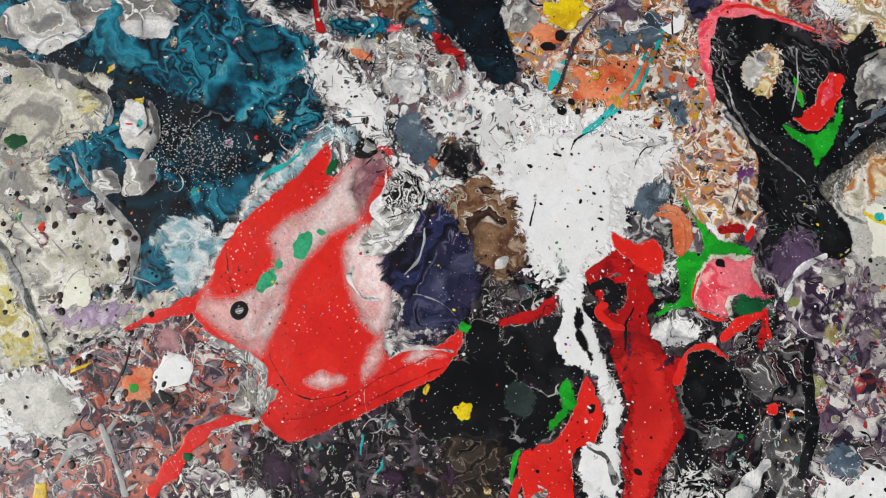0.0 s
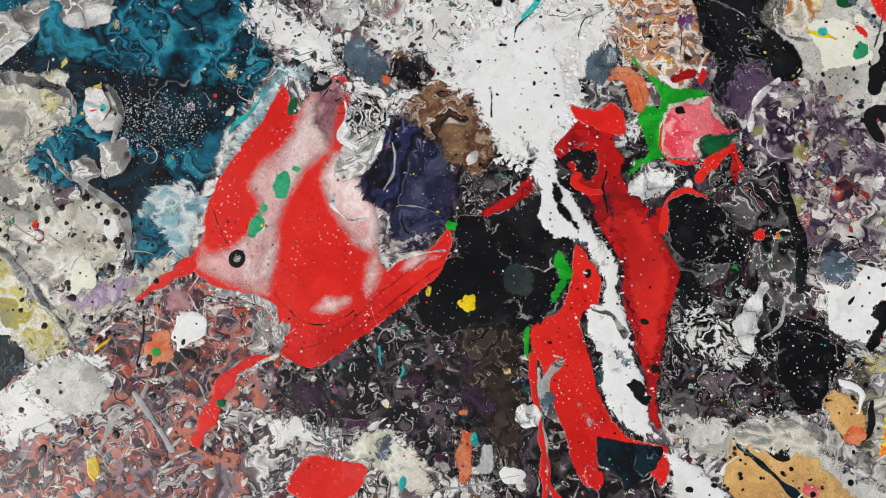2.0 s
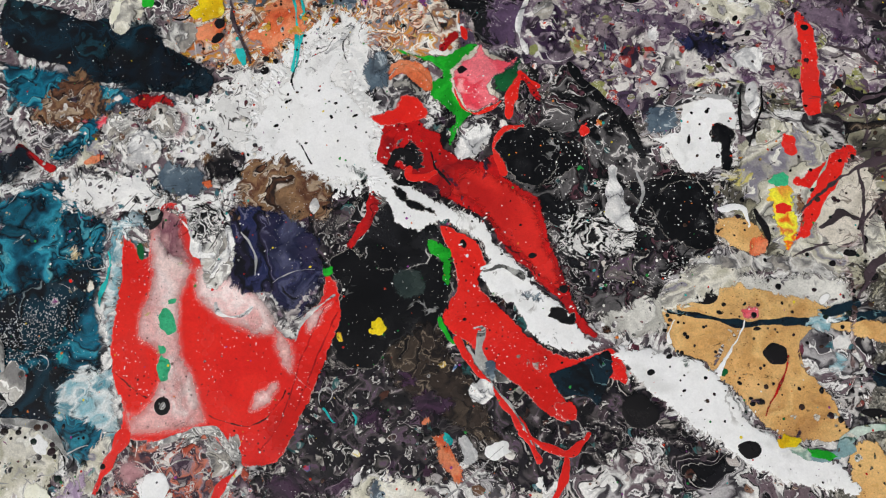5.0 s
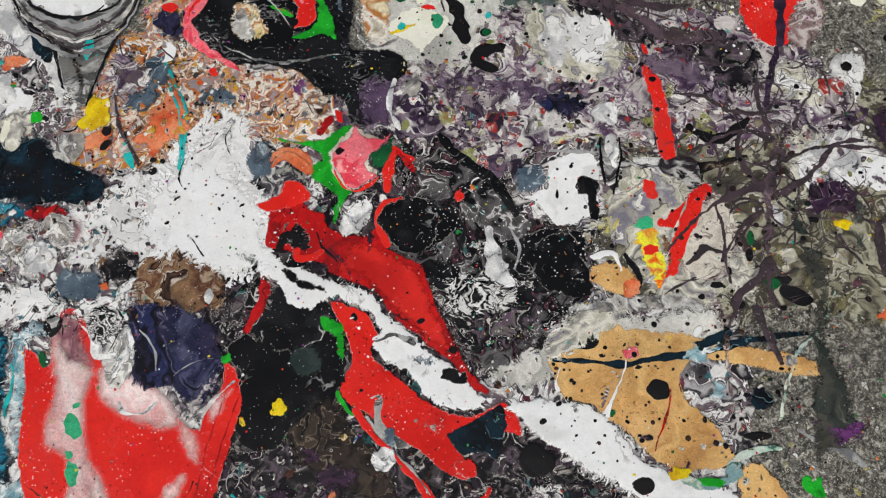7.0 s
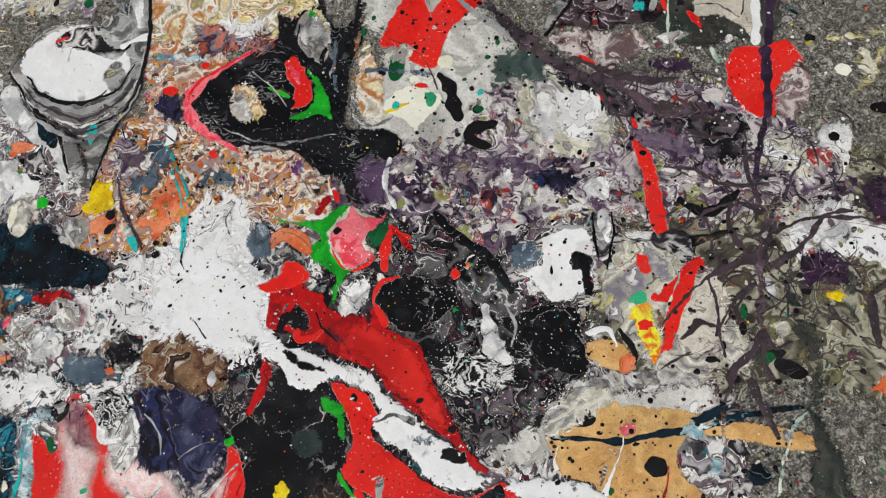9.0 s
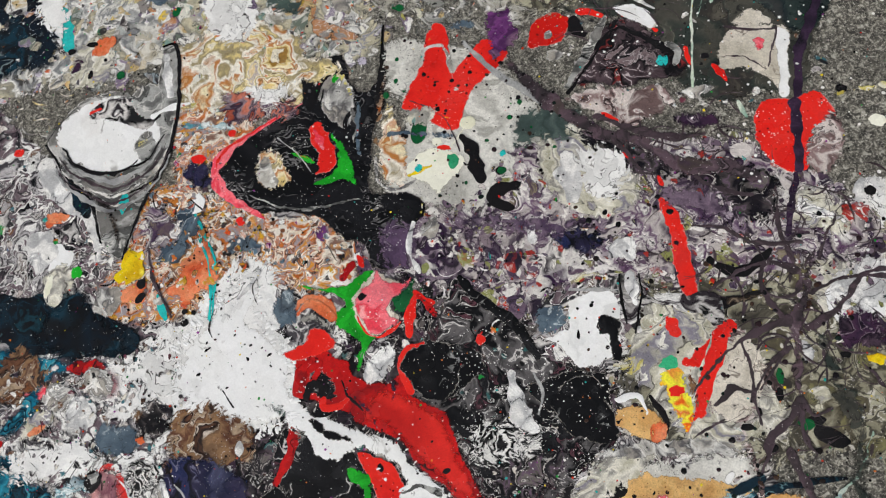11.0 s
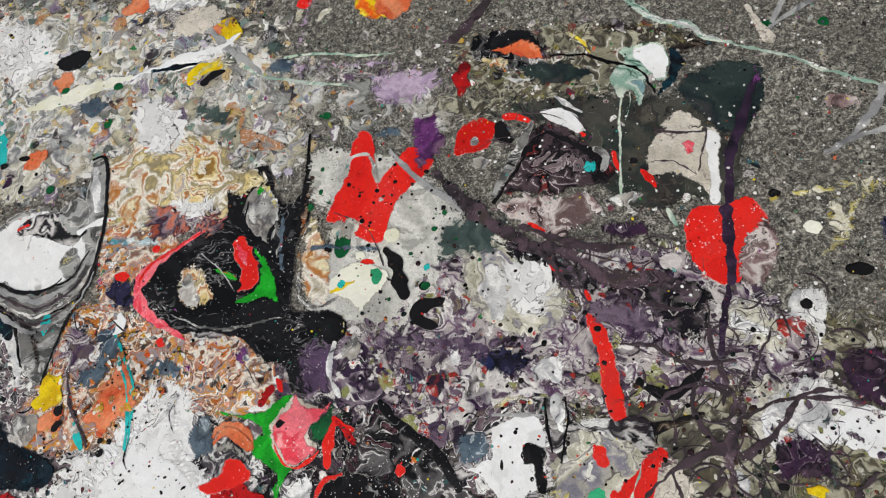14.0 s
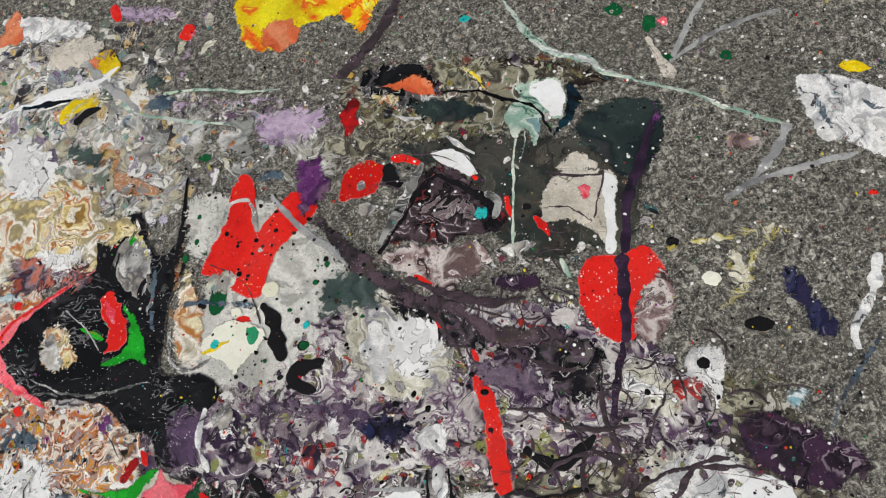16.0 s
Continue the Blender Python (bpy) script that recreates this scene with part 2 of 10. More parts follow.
def film(name, ring, mat, thick, parent=None, bold=0.0):
    """A film of paint on the floor within a closed ring: a rounded edge that dips down, and a gently uneven top."""
    from mathutils.geometry import delaunay_2d_cdt
    ring = np.array([(p[0], p[1]) for p in ring])
    lo, hi = ring.min(0), ring.max(0)
    size = max(hi - lo)
    step = max(0.004, min(0.010, size / 24))
    grids = []
    # a fine grid near the edge, a coarse one further in
    for cell, least, most in ((0.0026, 0.0020, 0.0095), (step, 0.0095, 9.0)) if size < 0.75 else ((step, step * 0.45, 9.0),):
        gx, gy = np.meshgrid(np.arange(lo[0], hi[0], cell), np.arange(lo[1], hi[1], cell))
        gx, gy = gx.ravel(), gy.ravel() + (np.arange(gx.size) % 2) * 0.0007
        ok = inside(ring, gx, gy)
        g = np.c_[gx[ok], gy[ok]]
        d = np.full(len(g), 9.0)
        for p in ring:
            d = np.minimum(d, (g[:, 0] - p[0]) ** 2 + (g[:, 1] - p[1]) ** 2)
        grids.append(g[(d > least ** 2) & (d < most ** 2)])
    g = np.concatenate(grids)
    # a second ring just inside the edge
    nxt, prv = np.roll(ring, -1, 0), np.roll(ring, 1, 0)
    tan = nxt - prv
    nor = np.c_[-tan[:, 1], tan[:, 0]] / (np.linalg.norm(tan, axis=1, keepdims=True) + 1e-9)
    area = (ring[:, 0] * nxt[:, 1] - nxt[:, 0] * ring[:, 1]).sum()
    inner = ring + nor * (0.0011 if area > 0 else -0.0011)
    inner = inner[inside(ring, inner[:, 0], inner[:, 1])]
    pts = np.r_[ring, inner, g]
    n = len(ring)
    co, _, faces, *_ = delaunay_2d_cdt([Vector(p) for p in pts], [(i, (i + 1) % n) for i in range(n)], [], 1, 1e-6)
    co = np.array([tuple(c) for c in co])
    edge = np.full(len(co), 9.0)
    for p in ring:
        edge = np.minimum(edge, (co[:, 0] - p[0]) ** 2 + (co[:, 1] - p[1]) ** 2)
    edge = np.sqrt(edge)
    level = lay(co[:, 0], co[:, 1], 0.00003)
    mid = co.mean(0)
    z = [level + relief(x, y) - max(0.0, 1 - e / 0.0012) ** 2 * thick * 0.45 for (x, y), e in zip(co, edge)]
    me = bpy.data.meshes.new(name)
    me.from_pydata([(x - mid[0], y - mid[1], h) for (x, y), h in zip(co, z)], [], [tuple(f) for f in faces])
    at = me.attributes.new("edge", "FLOAT", "POINT")
    at.data.foreach_set("value", (edge + bold * (edge > 1e-5)).astype(np.float32))
    me.shade_smooth()
    me.materials.append(mat)
    ob = new(name, me)
    ob.location = (mid[0], mid[1], 0)
    if parent is not None:
        ob.parent = parent
        ob.matrix_parent_inverse = parent.matrix_basis.inverted()
    return ob


def mm(points):
    return [(a / 1000, b / 1000) for a, b in points]


def tidy(ring):
    """Leaves out points that crowd one another."""
    out = [ring[0]]
    for p in ring[1:]:
        if (p[0] - out[-1][0]) ** 2 + (p[1] - out[-1][1]) ** 2 > 0.0009 ** 2:
            out.append(p)
    return out if (Vector(out[0]) - Vector(out[-1])).length > 0.0009 else out[:-1]


def pool(name, label, mat, points, rough=1.0, thick=0.0008, parent=None, category="paint splash", group=""):
    """A pool or smear of paint with a wandering outline through the given points."""
    ring = tidy([wander(p.x, p.y, rough) for p in spline(mm(points), True)])
    ob = film(name, ring, mat, thick, parent)
    return tagged(ob, label, category if parent is None else "", group)


def stroke(name, label, mat, points, widths, rough=0.5, thick=0.0008, parent=None, category="paint drip", group=""):
    """A run or flick of paint along a curve, with its widths in millimetres."""
    line = spline(mm(points), False, 0.0025)
    n = len(line)
    left, right = [], []
    for i, p in enumerate(line):
        t = i / (n - 1) * (len(widths) - 1)
        k = min(int(t), len(widths) - 2)
        w = (widths[k] * (1 - (t - k)) + widths[k + 1] * (t - k)) / 2000
        d = line[min(i + 1, n - 1)] - line[max(i - 1, 0)]
        d = Vector((-d.y, d.x)).normalized()
        w *= 1 + 0.7 * noise.noise((p.x * 45, p.y * 45, 3.0)) * min(rough * 2, 1)
        cap = min(1.0, math.sqrt(max(0.05, min(i, n - 1 - i) * 0.0025 / max(w, 0.0012))))
        left.append(p + d * w * cap)
        right.append(p - d * w * cap)
    ring = tidy([wander(p.x, p.y, rough) for p in left + right[::-1]])
    ob = film(name, ring, mat, thick, parent, 0.0035)
    return tagged(ob, label, category if parent is None else "", group)


def drop(name, label, mat, x, y, rx, ry=None, turn=0.0, rough=0.35, thick=0.001, parent=None, category="paint drop", group=""):
    """A drop of paint, round or long, in millimetres."""
    ry = ry or rx
    c, s = math.cos(radians(turn)), math.sin(radians(turn))
    n = max(14, int((rx + ry) * 1.6))
    ring = []
    for i in range(n):
        a = 2 * math.pi * i / n
        k = 1 + rough * 0.5 * noise.noise((math.cos(a) * 1.3 + x * 0.07, math.sin(a) * 1.3 + y * 0.07, rx * 0.3))
        u, v = rx * k * math.cos(a), ry * k * math.sin(a)
        ring.append(wander((x + u * c - v * s) / 1000, (y + u * s + v * c) / 1000, rough * 0.7))
    ob = film(name, tidy(ring), mat, thick, parent, 0.002)
    return tagged(ob, label, category if parent is None else "", group)


def scatter(name, label, mat, points, count, small, large, seed, long=2.4, turn=None, gap=0.0, parent=None, top=False):
    """Many little blots of paint within an outline, joined."""
    rnd = random.Random(seed)
    ring = np.array([(p.x, p.y) for p in spline(mm(points), True, 0.02)])
    lo, hi = ring.min(0), ring.max(0)
    gen = np.random.RandomState(seed)
    spots = gen.uniform(lo, hi, (count * 4, 2))
    spots = spots[inside(ring, spots[:, 0], spots[:, 1])][:count]
    verts, faces, edges = [], [], []
    for x, y in spots:
        if gap and noise.noise((x * 12, y * 12, seed * 1.1)) < gap:
            continue
        r = math.exp(rnd.uniform(math.log(small), math.log(large))) / 1000
        flow = noise.noise((x * 13, y * 13, 7.7)) * 7 if turn is None else radians(turn) + rnd.gauss(0, 0.3)
        q = 1 + (long - 1) * rnd.random() ** 2
        a0, b0 = r * math.sqrt(q), r / math.sqrt(q)
        c, s = math.cos(flow), math.sin(flow)
        n = 9 if r < 0.002 else 16 if r < 0.005 else 30
        reach = np.linspace(-0.9, 0.9, 5)
        h = lay(x + reach * a0 * c, y + reach * a0 * s, 0.00003)
        first = len(verts)
        f1, f2, f3 = rnd.uniform(0, 6.28), rnd.uniform(0, 6.28), rnd.uniform(0.5, 1.4)
        ragged = 0.0 if r < 0.002 else 0.22 if long < 1.5 else 0.35 if rnd.random() < 0.3 else 1.0
        bend = rnd.uniform(-0.6, 0.6) * ragged
        rings = ((1.0, 0.0007), (0.8, 0.0), (0.45, 0.0)) if r > 0.0015 else ((1.0, 0.0006), (0.75, 0.0))
        for shrink, down in rings:
            for i in range(n):
                a = 2 * math.pi * i / n
                k = 1 + ragged * f3 * (0.16 * math.sin(2 * a + f1) + 0.14 * math.sin(3 * a + f2) + 0.07 * math.sin(5 * a + f1))
                u, v = a0 * k * shrink * math.cos(a), b0 * k * shrink * math.sin(a)
                v += bend * u * u / max(a0, 1e-6)
                X, Y = wander(x + u * c - v * s, y + u * s + v * c, 1.5 * ragged)
                verts.append((X, Y, h + relief(X, Y) - down))
                edges.append((1 - shrink) * b0)
        for m in range(len(rings) - 1):
            for i in range(n):
                j = (i + 1) % n
                o = first + m * n
                faces.append((o + i, o + j, o + n + j, o + n + i))
        last = first + (len(rings) - 1) * n
        faces.append(tuple(last + i for i in range(n)))
    me = bpy.data.meshes.new(name)
    me.from_pydata(verts, [], faces)
    at = me.attributes.new("edge", "FLOAT", "POINT")
    at.data.foreach_set("value", np.array(edges, np.float32))
    me.shade_smooth()
    me.materials.append(mat)
    ob = new(name, me)
    if parent is not None:
        ob.parent = parent
        ob.matrix_parent_inverse = parent.matrix_basis.inverted()
        ob["kind"] = "stuff"
        return ob
    return tagged(ob, label, "paint specks", "", "stuff")


def threads(name, label, mat, points, count, thin, wide, short, far, seed, swirl=6.0):
    """Many thin threads of paint that wander over the floor within an outline, joined."""
    rnd = random.Random(seed)
    gen = np.random.RandomState(seed)
    ring = np.array([(p.x, p.y) for p in spline(mm(points), True, 0.02)])
    lo, hi = ring.min(0), ring.max(0)
    spots = gen.uniform(lo, hi, (count * 4, 2))
    spots = spots[inside(ring, spots[:, 0], spots[:, 1])][:count]
    verts, faces = [], []
    for x, y in spots:
        way = rnd.uniform(0, 6.28)
        bend = rnd.gauss(0, 14)
        length = math.exp(rnd.uniform(math.log(short), math.log(far))) / 1000
        w0 = math.exp(rnd.uniform(math.log(thin), math.log(wide))) / 2000
        n = max(5, int(length / 0.0025))
        first = len(verts)
        for i in range(n):
            t = i / (n - 1)
            way += (bend * 2 + swirl * 16 * noise.noise((x * 30, y * 30, seed * 0.7))) * length / n
            x, y = x + math.cos(way) * length / n, y + math.sin(way) * length / n
            w = w0 * (0.25 + 0.75 * math.sin(math.pi * min(1, t * 1.05)) ** 0.6) * (1 + 0.6 * noise.noise((x * 90, y * 90, 4.0)))
            dx, dy = -math.sin(way) * w, math.cos(way) * w
            z = lay([x], [y], 0.0) + 0.00006 + relief(x, y)
            verts += [(x + dx, y + dy, z - 0.0006), (x, y, z + 0.0001), (x - dx, y - dy, z - 0.0006)]
        for i in range(n - 1):
            o = first + 3 * i
            faces += [(o, o + 1, o + 4, o + 3), (o + 1, o + 2, o + 5, o + 4)]
    me = bpy.data.meshes.new(name)
    me.from_pydata(verts, [], faces)
    at = me.attributes.new("edge", "FLOAT", "POINT")
    at.data.foreach_set("value", np.full(len(verts), 0.01, np.float32))
    me.shade_smooth()
    me.materials.append(mat)
    return tagged(new(name, me), label, "paint threads", "", "stuff")


def spatter(mat, points, count, reach, small, large, seed, parent):
    """Droplets thrown out around the edge of a splash, joined."""
    rnd = random.Random(seed)
    line = spline(mm(points), True, 0.004)
    verts, faces, edges = [], [], []
    for _ in range(count):
        i = rnd.randrange(len(line))
        p, d = line[i], line[(i + 1) % len(line)] - line[i - 1]
        d = Vector((-d.y, d.x)).normalized()
        off = rnd.gauss(0, reach / 1000)
        x, y = p.x + d.x * off, p.y + d.y * off
        r = math.exp(rnd.uniform(math.log(small), math.log(large))) / 1000
        r *= 1.2 - 0.7 * min(1, abs(off) * 1000 / (2 * reach))
        q, first, n = 1 + rnd.random() ** 2, len(verts), 12
        turn = math.atan2(d.y, d.x)
        h = lay([x - r, x, x + r], [y - r, y, y + r], 0.00003)
        for shrink, down in ((1.0, 0.0006), (0.75, 0.0)):
            for k in range(n):
                a = 2 * math.pi * k / n
                u, v = r * q * shrink * math.cos(a), r / math.sqrt(q) * shrink * math.sin(a)
                X, Y = wander(x + u * math.cos(turn) - v * math.sin(turn), y + u * math.sin(turn) + v * math.cos(turn), 1.0)
                verts.append((X, Y, h + relief(X, Y) - down))
                edges.append(0.01)
        faces += [(first + k, first + (k + 1) % n, first + n + (k + 1) % n, first + n + k) for k in range(n)]
        faces.append(tuple(first + n + k for k in range(n)))
    me = bpy.data.meshes.new("spatter")
    me.from_pydata(verts, [], faces)
    at = me.attributes.new("edge", "FLOAT", "POINT")
    at.data.foreach_set("value", np.array(edges, np.float32))
    me.shade_smooth()
    me.materials.append(mat)
    ob = new("spatter", me)
    ob.parent = parent
    ob.matrix_parent_inverse = parent.matrix_basis.inverted()
    ob["kind"] = "stuff"
    return ob


# ---- the paints ----
CONCRETE = asphalt_like()
W_SPECK, K_SPECK = ("e8e6e0", 0.2, 430.0), ("151414", 0.22, 330.0)
RED = marble("red_paint", ["c8180f", "dc2018", "e4271c", "dc2e26"], 9, specks=[("f0d8d0", 0.24, 330.0), ("3a0d0c", 0.2, 240.0)], rough=0.22, bump=0.15, rim=("e8b0a8", 0.0016), grain=0.07)
DEEP_RED = marble("deep_red_paint", ["6b0d10", "a01114", "c01413", "8a1013", "b81614"], 14, veins=[("3a090c", 0.5, 9)], specks=[("e0c8c0", 0.12, 260.0)], rough=0.22, bump=0.2, soft=0.004, rim=("2a0a0c", 0.002), crisp=0.48)
PINK = marble("pink_paint", ["e0b4b0", "ecd2cc", "f0dcd8", "e4aca8", "eac4be"], 10, specks=[("4a2a26", 0.2, 300.0), ("f4f0ea", 0.2, 340.0)], soft=0.022, ragged=0.004, rough=0.22, bump=0.1, crisp=0.48)
ROSE = marble("rose_paint", ["e85060", "f07882", "e04050", "f0a0a0"], 22, specks=[("f8e8e4", 0.3, 260.0)], soft=0.004, rough=0.22, bump=0.2, rim=("f4d8d4", 0.002))
PALE_MAUVE = marble("mauve_pink_paint", ["9a6a70", "b88a8c", "7a4a56", "c49a98"], 14, specks=[K_SPECK], soft=0.02, rough=0.25, bump=0.15, crisp=0.48)
WHITE = marble("white_paint", ["dcdcda", "eeeeec", "f0f0ef", "e8e7e4"], 12, specks=[("2a2a2a", 0.07, 170.0)], soft=0.001, ragged=0.003, rag_scale=55, rough=0.3, bump=0.3, rim=("b8b4ac", 0.0016), grain=0.05)
TATTER_WHITE = marble("tattered_white_paint", ["dcdcda", "f0efec", "e8e7e4"], 20, veins=[("4a4a4a", 0.4, 10)], soft=0.0008, ragged=0.034, rag_scale=55, rough=0.3, bump=0.5, grain=0.07)
STREAK_WHITE = marble("streaked_white_paint", ["e2e1de", "f0efec", "b4b4b4", "eae8e4", "c9c8c4"], 18, veins=[("3a3a3e", 0.5, 8)], ragged=0.006, rough=0.3, bump=0.4)
CREAM = marble("cream_paint", ["e8e6cf", "efeedd", "e2e0c6"], 10, soft=0.0008, rough=0.25, bump=0.2, rim=("b8b49a", 0.001), grain=0.05)
BLACK = marble("black_paint", ["040404", "070708", "0c0c0d", "050506", "1c1c1d", "060606"], 14, veins=[("8a8a88", 0.15, 8)], specks=[W_SPECK], ragged=0.004, rough=0.2, bump=0.25, rim=("b8b2aa", 0.0016))
BLACK_MARBLE = marble("black_marbled_paint", ["040405", "0a0a0b", "1c1c1e", "060607", "5d5a5a", "0c0c0d", "050505"], 17, veins=[("c8c4c0", 0.5, 11), ("54343c", 0.4, 6)], specks=[W_SPECK], ragged=0.012, rough=0.22, bump=0.4, rim=("c8c2ba", 0.0016))
PLAIN_BLACK = marble("plain_black_paint", ["0b0a0a", "141212", "1c1a1a"], 12, rough=0.2, bump=0.15, soft=0.0006)
TEAL = marble("teal_paint", ["03060a", "052838", "084a60", "0e6c86", "041828", "2a8ea4", "064a60", "030a12", "0b5a70", "4a9aa8"], 17, warp=0.09, stretch=(2.3, 0.7), turn=-14, veins=[("5a9fa8", 0.35, 6)], specks=[("b8d4d4", 0.10, 420.0)], soft=0.008, ragged=0.01, rough=0.22, bump=0.25, crisp=0.48)
NIGHT = marble("blue_black_paint", ["04070a", "070a0f", "0a1a26", "060709", "0c2e3c", "08090c"], 12, specks=[("d8dcdc", 0.2, 420.0)], veins=[("6a7678", 0.2, 6)], soft=0.02, ragged=0.02, rough=0.22, bump=0.25, rim=("c8ccc8", 0.0012), crisp=0.48)
ICE = marble("ice_blue_paint", ["c8d4d4", "7fb0bb", "e0e4e2", "4f8c9a", "b0bcc0", "3a5f6c"], 24, veins=[("f0f2f0", 0.6, 9), ("1c3038", 0.4, 7)], soft=0.008, ragged=0.012, rough=0.25, crisp=0.48)
NAVY = marble("navy_paint", ["06070c", "12152c", "1e264c", "08080c", "2c2844", "161a36", "4a4c68", "0a0a10", "2a2e50"], 17, veins=[("6a6a80", 0.3, 10), ("2a2c50", 0.5, 7)], specks=[W_SPECK], soft=0.006, ragged=0.014, rough=0.22, rim=("9a90a0", 0.002), crisp=0.48)
BROWN = marble("brown_paint", ["3a2418", "6a4630", "2a1c16", "8a6a4c", "583626", "b09a80", "4a2f20", "74492c"], 20, blots=[("d8ccb8", 0.12, 60.0), ("8a4a20", 0.2, 55.0), ("1c1614", 0.16, 50.0)], specks=[K_SPECK, W_SPECK], veins=[("c8bcae", 0.4, 9), ("1c1412", 0.4, 7)], soft=0.003, ragged=0.02, rough=0.25, crisp=0.42)
GREY_WHITE = marble("pale_marbled_paint", ["141316", "4a464a", "b8b4b4", "3a363a", "e4e2de", "6a5a60", "1e1c20", "c8c4c0", "5a4438", "a8a4a4"], 24, blots=[("eae8e4", 0.3, 45.0), ("1c1b1e", 0.14, 60.0), ("7a5a48", 0.12, 50.0), ("5f8a90", 0.08, 60.0)], veins=[("f0eeea", 0.5, 11), ("1a181a", 0.5, 8)], specks=[W_SPECK, K_SPECK], soft=0.004, ragged=0.014, rough=0.28, bump=0.4)
PURPLE_GREY = marble("purple_grey_paint", ["221a28", "523a56", "8a7c86", "342438", "b8b0ac", "604660", "dad6d0", "422e48", "887e64", "9a8c94"], 13, blots=[("d8d4cc", 0.26, 42.0), ("33203a", 0.22, 40.0), ("8a8f56", 0.06, 60.0), ("a02020", 0.04, 70.0)], veins=[("e4e0da", 0.45, 10), ("201822", 0.5, 7)], specks=[W_SPECK, K_SPECK], soft=0.006, ragged=0.02, rough=0.28, bump=0.5, crisp=0.42)
PLUM = marble("plum_paint", ["1a101e", "2c1c30", "40283e", "1c141e", "54404e", "261828"], 22, veins=[("8a7a84", 0.35, 8)], specks=[W_SPECK, K_SPECK], soft=0.006, ragged=0.014, rough=0.25, crisp=0.48)
ORANGE_MIX = marble("orange_brown_paint", ["4a3020", "b4602a", "d89a4c", "7a5a4c", "e6dccc", "c06a28", "948c90", "c8862c", "ece6dc", "4a3a38", "b8702c"], 24, blots=[("e4dcd0", 0.22, 50.0), ("c83c1c", 0.14, 60.0), ("3a3436", 0.16, 55.0), ("6c8a98", 0.12, 55.0)], veins=[("ece4d8", 0.5, 10), ("2a201c", 0.4, 8)], specks=[K_SPECK], soft=0.005, ragged=0.016, rough=0.28, bump=0.5)
RUST_MIX = marble("rust_purple_paint", ["241c22", "4c3238", "9c4c38", "3c2c3a", "8a7880", "c0705a", "322432", "c4bcb8", "5a4858"], 24, blots=[("b04a34", 0.25, 50.0), ("d8d2cc", 0.16, 60.0), ("1c181c", 0.2, 50.0)], veins=[("d8d0cc", 0.45, 10), ("1c1418", 0.5, 8)], specks=[W_SPECK, K_SPECK], soft=0.006, ragged=0.02, rough=0.28, bump=0.4)
DARK_MIX = marble("dark_mixed_paint", ["050506", "120f14", "2a2028", "0a090b", "4a4444", "171319", "060607", "6a6460", "0c0a0c"], 24, blots=[("6a4430", 0.10, 60.0), ("c9c2b8", 0.12, 60.0), ("3c2c3c", 0.2, 45.0), ("3a6a70", 0.06, 70.0)], veins=[("b8b2ac", 0.65, 12), ("5a4658", 0.6, 8)], specks=[W_SPECK], soft=0.006, ragged=0.02, rough=0.25, bump=0.5)
DARK_BROWN = marble("umber_paint", ["100d0b", "241d18", "352b24", "191411", "453a30", "14100e"], 14, veins=[("7a6c5c", 0.7, 12)], specks=[("c8c4b8", 0.16, 400.0)], soft=0.008, ragged=0.01, rough=0.24, crisp=0.48)
CREAM_GREY = marble("cream_grey_paint", ["aca894", "d0ccba", "94918a", "dcd8ca", "bab6a2", "84808a", "ccc8b6"], 18, blots=[("8a8a4a", 0.10, 45.0), ("e4e2d8", 0.2, 50.0), ("5a585c", 0.12, 55.0), ("7a9a94", 0.08, 50.0)], veins=[("e8e6dc", 0.4, 8), ("5a5650", 0.4, 7)], specks=[("3a3a38", 0.12, 180.0), W_SPECK], soft=0.004, ragged=0.012, rough=0.26, bump=0.35)
STONE = marble("stone_grey_paint", ["7c7a78", "b4b0a8", "dcdad4", "5c5a5a", "a8a298", "e4e2dc", "94908c"], 18, veins=[("ecebe6", 0.5, 8), ("3a3836", 0.35, 7)], specks=[("3a3a38", 0.1, 180.0)], soft=0.003, ragged=0.006, rough=0.26, rim=("f0eee8", 0.003), crisp=0.44)
LIGHT_WASH = marble("thin_white_wash", ["b0aea6", "c8c6be", "d8d6ce", "a8a69e", "c0beb4"], 20, specks=[("5a5850", 0.35, 420.0), ("2e2c2a", 0.12, 210.0)], blots=[("8a9a8a", 0.06, 40.0)], soft=0.006, ragged=0.02, rough=0.4, bump=0.4)
TAN = marble("tan_paint", ["c08e54", "d4a362", "deb474", "c8995c", "d2a86e"], 9, specks=[("2a201a", 0.14, 130.0), ("8a5c30", 0.3, 360.0)], soft=0.002, ragged=0.006, rough=0.3, bump=0.25, rim=("5a4028", 0.0012))
OCHRE = marble("ochre_paint", ["947034", "d4bc7c", "e8dcb8", "b8783c", "ece6d8", "9a8c68", "d8c484", "ece4cc", "b4a8a4", "e0c89c"], 20, blots=[("e0d8c4", 0.2, 45.0), ("c86a30", 0.14, 55.0)], veins=[("e8dcb8", 0.45, 9), ("5a4426", 0.35, 7)], specks=[K_SPECK], soft=0.004, ragged=0.014, rough=0.3, bump=0.45, rim=("e8dcc0", 0.003))
OLIVE_GREY = marble("olive_grey_paint", ["2e2a24", "565246", "88846f", "3e3a30", "a8a48e", "524c3c", "78744e", "3a3030"], 22, blots=[("c8c4b8", 0.16, 42.0), ("2e2a26", 0.2, 50.0), ("8a8040", 0.10, 55.0), ("5a3440", 0.12, 60.0)], veins=[("d0ccc0", 0.35, 9), ("2a2622", 0.5, 8)], specks=[W_SPECK, K_SPECK], soft=0.01, ragged=0.04, rough=0.35, bump=0.6)
